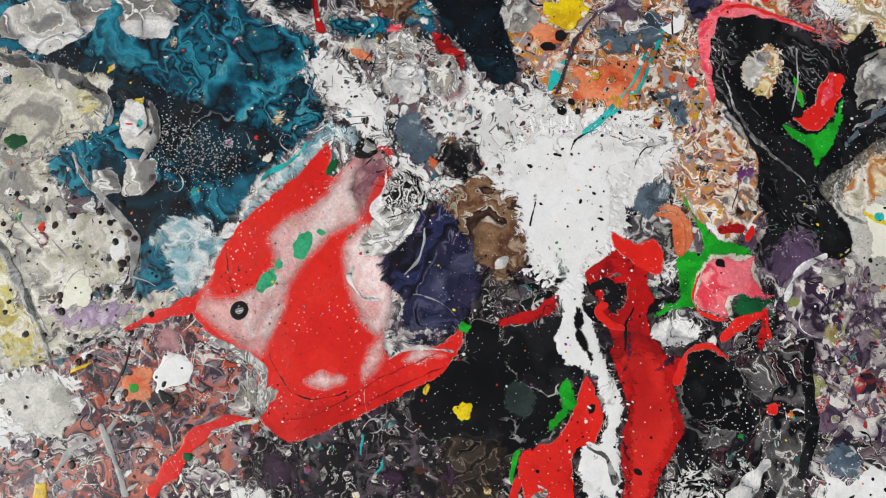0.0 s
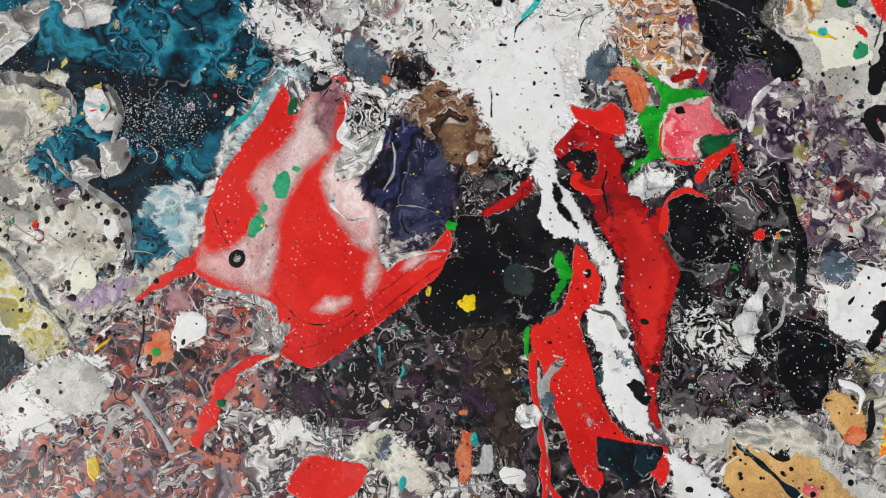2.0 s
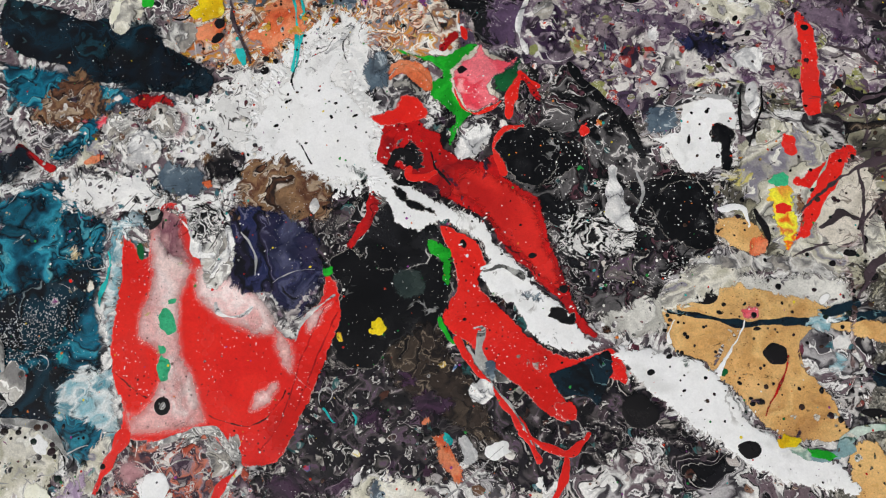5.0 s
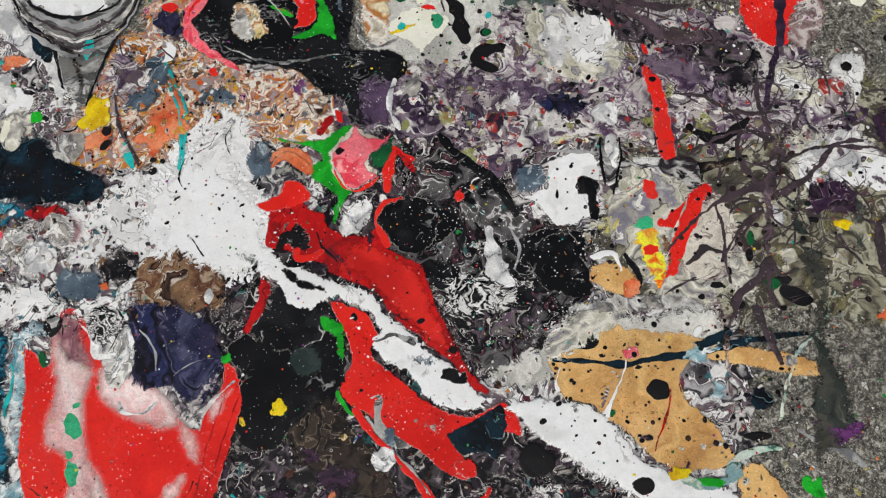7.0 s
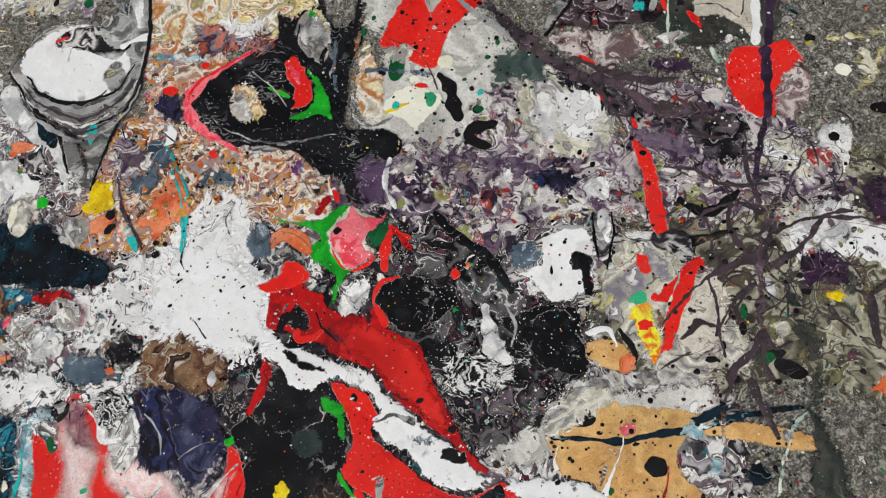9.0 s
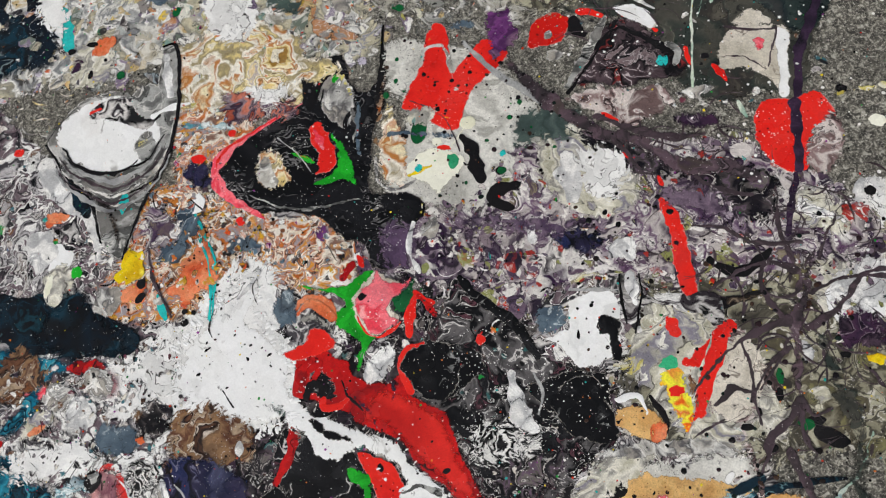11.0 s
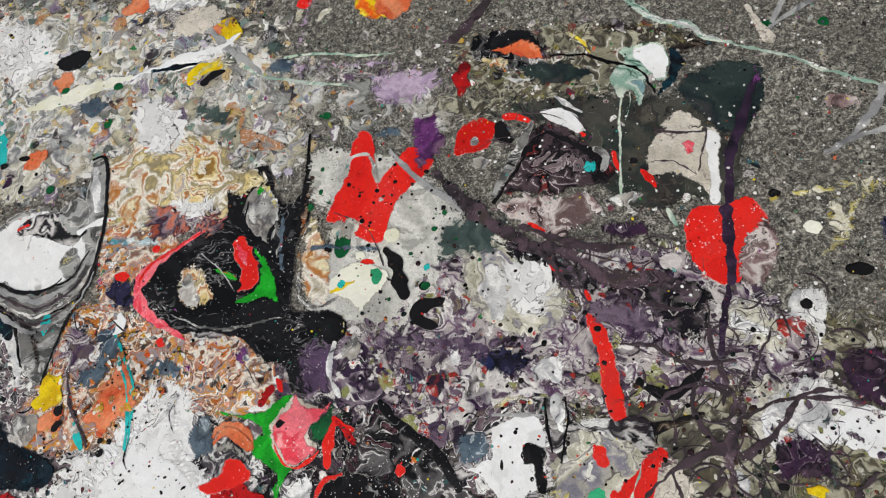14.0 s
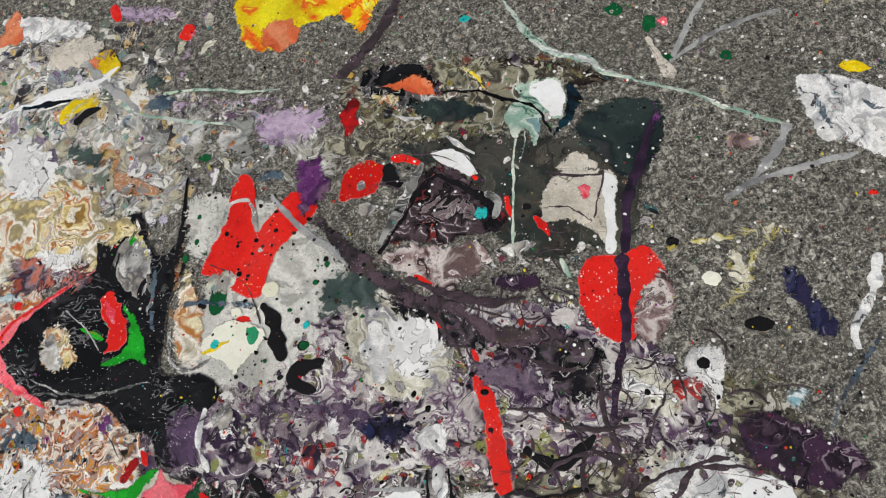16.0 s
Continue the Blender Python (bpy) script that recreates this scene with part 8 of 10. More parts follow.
pool('paint_pool', 'dark green film of paint', MURK, [(382, 589), (451, 596), (514, 557), (465, 541), (400, 557)], rough=1.4)
drop('paint_drop', 'pale curl of paint', STREAK_WHITE, 268, 94, 8.7, 22.1, -4, rough=1)
drop('paint_drop', 'ochre blot of paint', OLD_YELLOW, 346, 14, 19.3, 8.9, -3, rough=1)
drop('paint_drop', 'white patch of muddled paint', STREAK_WHITE, 401, 58, 27.1, 16.6, -4, rough=1.4)
drop('paint_drop', 'white patch of muddled paint', STREAK_WHITE, 329, 188, 21.3, 37.7, -5, rough=1.4)
stroke('paint_drip', 'thin yellow line of paint', OLD_YELLOW, [(387, 208), (380, 184)], [6.6, 4.9])
stroke('paint_drip', 'thin yellow line of paint', OLD_YELLOW, [(414, 187), (381, 168), (366, 147)], [3.2, 4.8, 6.5])
pool('paint_pool', 'violet-blue stain of paint', NAVY, [(292, 96), (340, 100), (386, 82), (355, 54), (308, 64)], rough=1.6)
pool('paint_pool', 'white patch with dark edges', STREAK_WHITE, [(667, 129), (692, 119), (718, 102), (709, 92), (664, 103)], rough=1)
pool('paint_pool', 'plum and grey muddle of paint', PURPLE_GREY, [(649, 71), (715, 80), (738, 50), (692, 25), (651, 35)], rough=1.6)
pool('paint_pool', 'white patch between dark lines', STREAK_WHITE, [(699, 4), (750, 35), (788, 19), (802, -16), (749, -46), (689, -43)], rough=1.2)
threads('paint_threads', 'thin dark violet threads spattered over pale paint', SMOKE_LINE, [(542, 79), (706, 133), (819, 57), (788, -186), (694, -219), (598, -252), (532, -203)], 120, 1.0, 4.0, 20, 110, 57, swirl=0.8)
threads('paint_threads', 'thin dark threads over concrete', SMOKE_LINE, [(365, 534), (541, 489), (655, 176), (823, 131), (898, -28), (502, -6), (435, 116)], 120, 1.0, 5.0, 20, 100, 58, swirl=0.8)
scatter('paint_blots', 'pale chips and blots of paint on bare concrete', MIX_GREY, [(-155, 819), (371, 777), (1086, 715), (1151, 371), (1001, 73), (776, 150), (767, 421), (365, 513), (-16, 523)], 260, 1.0, 5, 59, gap=-0.1)
scatter('paint_blots', 'blots of paint on bare concrete', MIX_OLIVE, [(562, -315), (684, -314), (790, -358), (770, -503), (555, -509)], 160, 1.2, 6, 60)

# more curls and folds
drop('paint_drop', 'frothy ochre drop of paint on dark', OCHRE, -524, -343, 10.1, 10.9, 52, rough=1.2, group='ochre paint drops')
drop('paint_drop', 'frothy ochre drop of paint on dark', OCHRE, -517, -395, 7.7, 6.2, 52, rough=1.2, group='ochre paint drops')
drop('paint_drop', 'frothy ochre drop of paint on dark', OCHRE, -492, -388, 7.7, 6.9, 52, rough=1.2, group='ochre paint drops')
drop('paint_drop', 'frothy ochre drop of paint on dark', OCHRE, -563, -290, 8.7, 7.1, 52, rough=1.2, group='ochre paint drops')
drop('paint_drop', 'frothy ochre drop of paint on dark', OCHRE, -647, -295, 6.4, 4.8, 52, rough=1.2, group='ochre paint drops')
scatter('paint_spray', 'dense white froth of spray on black', FINE_WHITE, [(-615, -459), (-588, -437), (-543, -400), (-507, -417), (-527, -467), (-570, -510), (-600, -498)], 420, 0.35, 1.0, 81)
scatter('paint_spray', 'dense white froth of spray on black', FINE_WHITE, [(-637, -449), (-547, -407), (-495, -440), (-519, -501), (-588, -510)], 300, 0.35, 1.0, 82)
stroke('paint_drip', 'white folded edge of a paint clot', STREAK_WHITE, [(-836, -553), (-810, -531), (-793, -492), (-789, -463)], [9.4, 18.9, 20.5, 9.4])
stroke('paint_drip', 'grey band of paint round cream', GREY_STREAK, [(-847, -601), (-785, -552), (-727, -519), (-680, -510), (-657, -529)], [12.5, 17.2, 18.8, 15.6, 7.8])
stroke('paint_drip', 'grey curl round a clot', GREY_STREAK, [(-653, -462), (-624, -471), (-602, -494), (-590, -523)], [6.2, 10.9, 12.4, 7.8])
stroke('paint_drip', 'thin grey curl of paint', GREY_STREAK, [(-658, -584), (-617, -595), (-559, -586), (-510, -588), (-473, -621)], [6.1, 10.7, 12.2, 13.7, 6.1])
drop('paint_drop', 'white lens with a dark rim', STREAK_WHITE, -743, -404, 35.1, 15.9, 52, rough=0.8)
fleck_clot = drop('paint_drop', 'white clot with red and teal flecks', STREAK_WHITE, -644, -492, 17.0, 26.3, 52, rough=0.8)
drop('red_fleck', '', RED, -642, -503, 6.9, 2.3, 52, parent=fleck_clot)
drop('teal_fleck', '', CYAN, -634, -492, 4.6, 6.9, 52, parent=fleck_clot)
stroke('paint_drip', 'pale blue streak in teal paint', ICE, [(-659, -372), (-631, -345), (-599, -311)], [3.2, 5.5, 3.2])
stroke('paint_drip', 'pale blue streak in teal paint', ICE, [(-681, -332), (-671, -346), (-649, -346)], [3.2, 4.0, 3.2])
pool('paint_pool', 'white spatter on dark paint', TATTER_WHITE, [(-678, -267), (-660, -237), (-628, -231), (-594, -227), (-617, -250), (-642, -269)], rough=1.4)
pool('paint_pool', 'black clot in teal paint', NIGHT, [(-709, -239), (-661, -177), (-603, -211), (-618, -238), (-652, -262)], rough=1.2)
pool('paint_pool', 'teal patch among brown paint', TEAL, [(-611, -195), (-576, -163), (-554, -120), (-532, -147), (-546, -186), (-580, -209)], rough=1.2)
pool('paint_pool', 'rust-brown run of paint', BROWN, [(-649, -146), (-588, -53), (-523, -109), (-519, -132), (-545, -137), (-578, -151)], rough=1)
stroke('paint_drip', 'orange lens of paint', ORANGE, [(-547, -205), (-531, -197), (-516, -187)], [8.0, 12.8, 6.4])
drop('paint_drop', 'pale clot round an orange lens', CREAM_GREY, -534, -187, 32.1, 16.1, 52, rough=1)
stroke('paint_drip', 'orange lens of paint', ORANGE, [(-547, -205), (-531, -197), (-516, -187)], [8.0, 12.8, 6.4])
pool('paint_pool', 'grey glassy clot of paint', STONE, [(-532, -147), (-510, -119), (-479, -133), (-472, -164), (-499, -172)], rough=1)
drop('paint_drop', 'brown round drop of paint', BROWN, -506, -130, 7.3, 6.5, 52, group='brown paint drops')
drop('paint_drop', 'brown round drop of paint', BROWN, -462, -202, 7.1, 7.1, 52, group='brown paint drops')
pool('paint_pool', 'grey-white folds of paint', STREAK_WHITE, [(-486, -183), (-472, -144), (-434, -155), (-427, -185), (-450, -202)], rough=1.2)
pool('paint_pool', 'grey-white curdled clot of paint', STONE, [(-466, -129), (-453, -99), (-418, -108), (-408, -135), (-434, -155)], rough=1.2)
pool('paint_pool', 'blue-grey curdled clot of paint', BLUE_GREY, [(-429, -228), (-418, -187), (-383, -195), (-372, -233), (-399, -241)], rough=1.2)
pool('paint_pool', 'dark brown curdled paint', DARK_MIX, [(-367, -188), (-345, -146), (-305, -159), (-294, -197), (-324, -222)], rough=1.4)
stroke('paint_drip', 'long dusky run over orange paint', SMOKE_LINE, [(-378, 107), (-366, 54), (-343, 15), (-322, -24)], [4.1, 5.8, 5.8, 3.3])
drop('paint_drop', 'small black drop of paint', PLAIN_BLACK, -382, 37, 9.0, 9.0, 52, group='black paint drops')
drop('paint_drop', 'small black drop of paint', PLAIN_BLACK, -300, -12, 5.6, 5.6, 52, group='black paint drops')
drop('paint_drop', 'small black drop of paint', PLAIN_BLACK, -298, -31, 7.2, 6.4, 52, group='black paint drops')
drop('paint_drop', 'small black drop of paint', PLAIN_BLACK, -284, -13, 4.8, 4.8, 52, group='black paint drops')
drop('paint_drop', 'small black drop of paint', PLAIN_BLACK, -381, 14, 11.4, 7.3, 52, group='black paint drops')
drop('paint_drop', 'yellow clot of paint', YELLOW, -409, 60, 26.4, 21.5, 52, rough=1.3)
drop('paint_drop', 'orange-brown clot of paint', ORANGE, -290, 43, 40.4, 27.5, 52, rough=1.4)
drop('paint_drop', 'pale blue-grey swirl of paint', BLUE_GREY, -331, 93, 27.9, 19.7, 52, rough=1.2)
stroke('paint_drip', 'thin cyan line of paint', CYAN, [(-254, -30), (-260, 22), (-269, 71), (-288, 114)], [4.8, 5.6, 5.6, 3.2], group='cyan paint flicks')
pool('paint_pool', 'white lace of paint with black cracks', TATTER_WHITE, [(-243, -29), (-234, 15), (-202, 50), (-180, 46), (-194, 1), (-215, -32)], rough=1.4)
pool('paint_pool', 'bright red fold of paint', RED, [(-129, -87), (-94, -72), (-78, -45), (-45, -61), (-45, -79), (-72, -93), (-108, -101)], rough=0.7)
stroke('paint_drip', 'dark red folded curl of paint', DEEP_RED, [(-76, -98), (-97, -119), (-103, -148), (-86, -150), (-69, -117), (-63, -97)], [11.4, 16.3, 16.3, 13.0, 11.4, 8.1])
stroke('paint_drip', 'black gap in red folds', PLAIN_BLACK, [(-89, -160), (-77, -138), (-60, -140), (-61, -158)], [11.3, 17.7, 12.9, 8.0])
stroke('paint_drip', 'bright red curl of paint', RED, [(-59, -153), (-56, -171), (-33, -168), (-16, -156)], [8.0, 11.2, 11.2, 6.4])
pool('paint_pool', 'white curdled clot by the star', STREAK_WHITE, [(7, -129), (12, -96), (37, -74), (54, -89), (46, -123), (27, -139)], rough=1.3)
stroke('paint_drip', 'orange-red arc over pale paint', ORANGE, [(-107, -26), (-92, -9), (-69, -14), (-42, -36)], [8.3, 14.9, 16.6, 13.3])
stroke('paint_drip', 'pale curved arc of paint', CREAM_GREY, [(-99, -36), (-81, -28), (-59, -42), (-45, -55)], [9.9, 14.9, 13.2, 6.6])
drop('paint_drop', 'slate-blue clot of paint', BLUE_GREY, -124, -32, 14.9, 16.6, 20, rough=1.2)
stroke('paint_drip', 'dark red fold of paint', DEEP_RED, [(86, 2), (102, -14), (118, -35)], [8.1, 14.5, 11.3])
stroke('paint_drip', 'grey rim of dark marbled paint', GREY_STREAK, [(406, 481), (386, 434), (360, 388), (334, 344)], [10.3, 16.4, 14.4, 8.2])
stroke('paint_drip', 'black rim of dark marbled paint', PLAIN_BLACK, [(423, 457), (465, 430), (507, 398), (515, 373)], [6.1, 9.1, 12.2, 8.1])
stroke('paint_drip', 'grey curl of dark marbled paint', GREY_STREAK, [(500, 415), (518, 397), (511, 369)], [5.9, 13.7, 9.8])
drop('paint_drop', 'teal drop of paint', CYAN, 498, 381, 4.8, 9.6, -7)
stroke('paint_drip', 'small red lick on grey marbling', RED, [(386, 294), (399, 286), (416, 277)], [7.6, 13.3, 5.7])
pool('paint_pool', 'white edge of the biscuit patch', WHITE, [(672, 420), (693, 417), (688, 361), (677, 298), (662, 309), (670, 363)], rough=0.8)
drop('paint_drop', 'pink stain on biscuit paint', ROSE, 647, 397, 9.4, 11.3, -7, rough=1)
stroke('paint_drip', 'small red lick of paint', RED, [(567, 367), (581, 351), (589, 334)], [7.5, 13.2, 4.7])
stroke('paint_drip', 'pale green flick of paint', GREEN_WHITE, [(600, 299), (604, 280), (611, 265)], [9.1, 7.3, 3.6])
stroke('paint_drip', 'dark plum lens of paint', PLUM, [(499, 276), (528, 268), (571, 269)], [14.7, 31.3, 12.9])
stroke('paint_drip', 'thin pale line of paint', STREAK_WHITE, [(445, 521), (471, 497), (488, 482)], [6.2, 9.3, 5.2])
stroke('paint_drip', 'yellow-olive lick in black', OLD_YELLOW, [(-83, 422), (-50, 399), (-33, 364)], [6.7, 11.1, 6.7])
# sheen drawn as a blue-grey stroke, its light put into the colour
stroke('paint_drip', 'blue-grey painted sheen down black paint', BLUE_GREY, [(-20, 353), (-22, 300), (-16, 247)], [6.4, 10.7, 6.4])
stroke('paint_drip', 'brown column in black paint', BROWN, [(23, 382), (15, 318), (12, 255)], [10.7, 12.8, 6.4])
stroke('paint_drip', 'thin grey line in black paint', GREY_LINE, [(-164, 291), (-130, 262), (-97, 222)], [3.2, 3.2, 3.2])
pool('paint_pool', 'pale wash of paint with red drops', LIGHT_WASH, [(16, 451), (72, 455), (88, 419), (59, 345), (29, 359)], rough=1.2)
drop('paint_drop', 'pale greenish clot by the red shape', CREAM_GREY, 90, 316, 34.8, 18.4, -6, rough=1.2)
stroke('paint_drip', 'blue-grey streak of paint', BLUE_GREY, [(21, 283), (70, 283), (148, 272)], [8.2, 14.4, 8.2])
drop('paint_drop', 'thick white clot of paint', CREAM, -192, 388, 24.8, 22.5, -6, rough=1.4)
pool('paint_pool', 'rosy orange patch of paint', RUST_MIX, [(-186, 359), (-149, 361), (-120, 336), (-145, 316), (-172, 324)], rough=1.2)
pool('paint_pool', 'yellow-ochre patch of paint', OCHRE, [(-166, 448), (-79, 444), (-51, 412), (-97, 389), (-152, 406)], rough=1.3)
stroke('paint_drip', 'dark outline of a streaked grey fold', PLAIN_BLACK, [(-610, 313), (-588, 349), (-550, 393), (-515, 406)], [2.0, 3.4, 3.4, 2.0])
stroke('paint_drip', 'dark outline of a streaked grey fold', PLAIN_BLACK, [(-401, 497), (-376, 499), (-361, 432), (-356, 336), (-366, 265), (-390, 203), (-409, 147), (-425, 82)], [4.9, 7.4, 7.4, 8.6, 7.4, 7.4, 6.2, 3.7])
stroke('paint_drip', 'dark outline of a streaked grey fold', PLAIN_BLACK, [(-610, 313), (-555, 247), (-499, 189), (-469, 115)], [4.8, 7.2, 7.2, 3.6])
stroke('paint_drip', 'streaked grey fold under the white blob', GREY_STREAK, [(-565, 265), (-506, 227), (-442, 217), (-384, 240)], [16.3, 23.3, 25.7, 14.0])
stroke('paint_drip', 'dark fold in streaked grey paint', DARK_BROWN, [(-514, 212), (-463, 176), (-436, 113)], [11.3, 18.1, 6.8])
stroke('paint_drip', 'small red streak on white', RED, [(-532, 370), (-507, 377)], [6.0, 7.2])
drop('paint_drop', 'olive fleck on white paint', OLD_YELLOW, -416, 302, 9.2, 11.4, -5)
stroke('paint_drip', 'white curdled run of paint', STREAK_WHITE, [(80, 125), (73, 76), (92, 37)], [7.6, 11.4, 7.6])
stroke('paint_drip', 'black run of paint through grey', BLACK, [(149, 29), (176, -5), (230, -46), (273, -106)], [11.2, 16.0, 19.3, 16.0])
pool('paint_pool', 'black clot of paint with spray', BLACK, [(58, -110), (102, -72), (147, -85), (155, -133), (125, -162), (95, -156)], rough=1.3)
pool('paint_pool', 'black clot of paint with spray', BLACK, [(289, -158), (350, -131), (380, -204), (351, -232), (296, -204)], rough=1.4)
pool('paint_pool', 'dark muddle of paint beside a red pool', DARK_MIX, [(193, -255), (258, -238), (307, -221), (306, -271), (258, -303), (218, -304)], rough=1.6)

# finish of the red pool and its surroundings
pool('paint_pool', 'grey-teal cap of paint over the red pool', ICE, [(-489, -306), (-480, -280), (-447, -269), (-425, -282), (-432, -303), (-447, -298), (-450, -319), (-473, -307)], rough=0.8)
ring_drop = drop('paint_drop', 'dark ringed drop of paint with a grey middle', PLAIN_BLACK, -422, -276, 16.7, 15.8, 20, rough=0.5)
drop('middle', '', GREY_STREAK, -422, -272, 10.8, 9.2, 20, rough=1, parent=ring_drop)
drop('paint_drop', 'small olive-brown drop of paint', OLD_YELLOW, -368, -337, 5.7, 5.7, 21, group='olive paint drops')
drop('paint_drop', 'small olive-brown drop of paint', OLD_YELLOW, -400, -412, 5.7, 5.7, 21, group='olive paint drops')
drop('paint_drop', 'small olive-brown drop of paint', OLD_YELLOW, -372, -467, 4.8, 4.8, 21, group='olive paint drops')
drop('paint_drop', 'small olive-brown drop of paint', OLD_YELLOW, -388, -244, 6.7, 6.7, 20, group='olive paint drops')
drop('paint_drop', 'small olive-brown drop of paint', OLD_YELLOW, -497, -301, 5.0, 5.0, 20, group='olive paint drops')
drop('paint_drop', 'tiny dark drop of paint', DARK_BROWN, -386, -374, 3.3, 4.1, 21, group='tiny dark drops')
drop('paint_drop', 'tiny dark drop of paint', DARK_BROWN, -395, -429, 3.2, 3.2, 21, group='tiny dark drops')
drop('paint_drop', 'tiny dark drop of paint', DARK_BROWN, -348, -478, 3.2, 3.2, 21, group='tiny dark drops')
drop('paint_drop', 'tiny dark drop of paint', DARK_BROWN, -238, -453, 3.1, 3.9, 21, group='tiny dark drops')
drop('paint_drop', 'tiny dark drop of paint', DARK_BROWN, -376, -311, 2.5, 3.3, 21, group='tiny dark drops')
drop('paint_drop', 'tiny dark drop of paint', DARK_BROWN, -386, -324, 2.5, 4.9, 21, group='tiny dark drops')
drop('paint_drop', 'tiny dark drop of paint', DARK_BROWN, -364, -567, 4.7, 3.9, 21, group='tiny dark drops')
drop('paint_drop', 'tiny dark drop of paint', DARK_BROWN, -312, -432, 2.4, 2.4, 21, group='tiny dark drops')
drop('paint_drop', 'tiny dark drop of paint', DARK_BROWN, -256, -500, 2.3, 2.3, 21, group='tiny dark drops')
drop('paint_drop', 'tiny dark drop of paint', DARK_BROWN, -222, -421, 2.3, 2.3, 21, group='tiny dark drops')
pool('paint_pool', 'mauve and grey wisps of paint', PURPLE_GREY, [(-232, -378), (-201, -379), (-179, -362), (-162, -321), (-156, -311), (-155, -357), (-174, -384), (-182, -419), (-206, -406)], rough=1.2)
stroke('paint_drip', 'pale line along the red edge', STREAK_WHITE, [(-180, -425), (-173, -397), (-151, -368), (-134, -353)], [3.1, 5.4, 6.2, 3.9])
stroke('paint_drip', 'pale wisp of paint in navy', STREAK_WHITE, [(-307, -272), (-298, -304), (-311, -335), (-316, -354)], [8.2, 13.1, 11.4, 6.5])
stroke('paint_drip', 'grey wisp of paint in navy', GREY_LINE, [(-286, -282), (-262, -308), (-256, -340)], [3.3, 4.9, 3.3])
stroke('paint_drip', 'grey wisp of paint in navy', GREY_LINE, [(-228, -347), (-201, -328), (-170, -320)], [2.4, 3.2, 2.4])
drop('paint_drop', 'green fleck of paint', GREEN, -152, -320, 8.7, 6.3, 21, rough=1)
pool('paint_pool', 'black and white curdled paint', ZEBRA, [(-373, -252), (-345, -237), (-312, -252), (-308, -290), (-335, -309), (-357, -291)], rough=1)
pool('paint_pool', 'black bite in a white patch', BLACK, [(362, -41), (395, -47), (391, -75), (396, -109), (375, -106), (374, -75), (358, -62)], rough=1.2)
stroke('paint_drip', 'black and white striped loop of paint', STRIPES, [(415, -26), (453, -22), (485, -31), (518, -31), (535, -62)], [7.0, 12.2, 15.7, 38.3, 22.6])
stroke('paint_drip', 'white upright curl of paint', STREAK_WHITE, [(411, 25), (413, -3), (417, -30)], [12.4, 16.0, 10.6])
stroke('paint_drip', 'black edge of an upright curl', PLAIN_BLACK, [(397, 20), (397, -21), (403, -57)], [4.4, 5.3, 4.4])
stroke('paint_drip', 'black edge of an upright curl', PLAIN_BLACK, [(425, 20), (426, -12), (420, -39), (413, -71)], [3.5, 4.4, 4.4, 3.5])
stroke('paint_drip', 'long grey line of paint', GREY_LINE, [(318, 2), (361, -4), (395, -5)], [4.4, 5.3, 3.5])
stroke('paint_drip', 'dark run of paint', DARK_BROWN, [(543, -31), (585, -23), (618, -12)], [13.7, 10.3, 4.3])
pool('paint_pool', 'pale pink-beige film of paint', BISCUIT, [(518, -110), (565, -76), (593, -119), (573, -178), (532, -203), (510, -170)], rough=1.4)
drop('paint_drop', 'dark violet drop of paint', PLUM, 541, -123, 3.3, 3.3, -0, group='violet paint drops')
drop('paint_drop', 'dark violet drop of paint', PLUM, 553, -153, 4.9, 5.7, 0, group='violet paint drops')
drop('paint_drop', 'dark violet drop of paint', PLUM, 541, -178, 6.5, 6.5, 0, group='violet paint drops')
drop('paint_drop', 'dark violet drop of paint', PLUM, 529, -140, 3.3, 2.5, 0, group='violet paint drops')
drop('paint_drop', 'dark violet drop of paint', PLUM, 568, -110, 2.5, 2.5, -0, group='violet paint drops')
stroke('paint_drip', 'bright red run of paint', RED, [(546, -65), (523, -109), (508, -146), (496, -185)], [10.2, 22.1, 20.4, 8.5])
stroke('paint_drip', 'brown lick of paint beside red', BROWN, [(485, -123), (489, -153), (489, -183)], [6.7, 15.0, 5.0])

# last folds
stroke('paint_drip', 'hair crack across tan paint', DARK_BROWN, [(375, -382), (421, -387), (474, -392), (526, -406)], [1.9, 2.3, 2.3, 1.5])
stroke('paint_drip', 'hair crack across tan paint', DARK_BROWN, [(321, -358), (368, -343), (415, -325)], [1.6, 2.3, 1.6])
stroke('paint_drip', 'hair crack across tan paint', DARK_BROWN, [(419, -329), (441, -356), (452, -379)], [1.6, 1.9, 1.6])
drop('paint_drop', 'tiny dark drop of paint on tan', DARK_BROWN, 386, -278, 4.0, 3.2, 1, group='tiny dark drops')
drop('paint_drop', 'tiny dark drop of paint on tan', DARK_BROWN, 409, -286, 3.2, 2.4, 1, group='tiny dark drops')
drop('paint_drop', 'tiny dark drop of paint on tan', DARK_BROWN, 479, -289, 3.9, 3.1, 1, group='tiny dark drops')
drop('paint_drop', 'tiny dark drop of paint on tan', DARK_BROWN, 434, -339, 3.1, 2.3, 1, group='tiny dark drops')
drop('paint_drop', 'tiny dark drop of paint on tan', DARK_BROWN, 363, -365, 3.1, 3.1, 1, group='tiny dark drops')
drop('paint_drop', 'tiny dark drop of paint on tan', DARK_BROWN, 490, -378, 3.0, 2.3, 1, group='tiny dark drops')
drop('paint_drop', 'tiny dark drop of paint on tan', DARK_BROWN, 509, -423, 3.7, 3.0, 1, group='tiny dark drops')
drop('paint_drop', 'tiny dark drop of paint on tan', DARK_BROWN, 473, -401, 3.0, 3.0, 1, group='tiny dark drops')
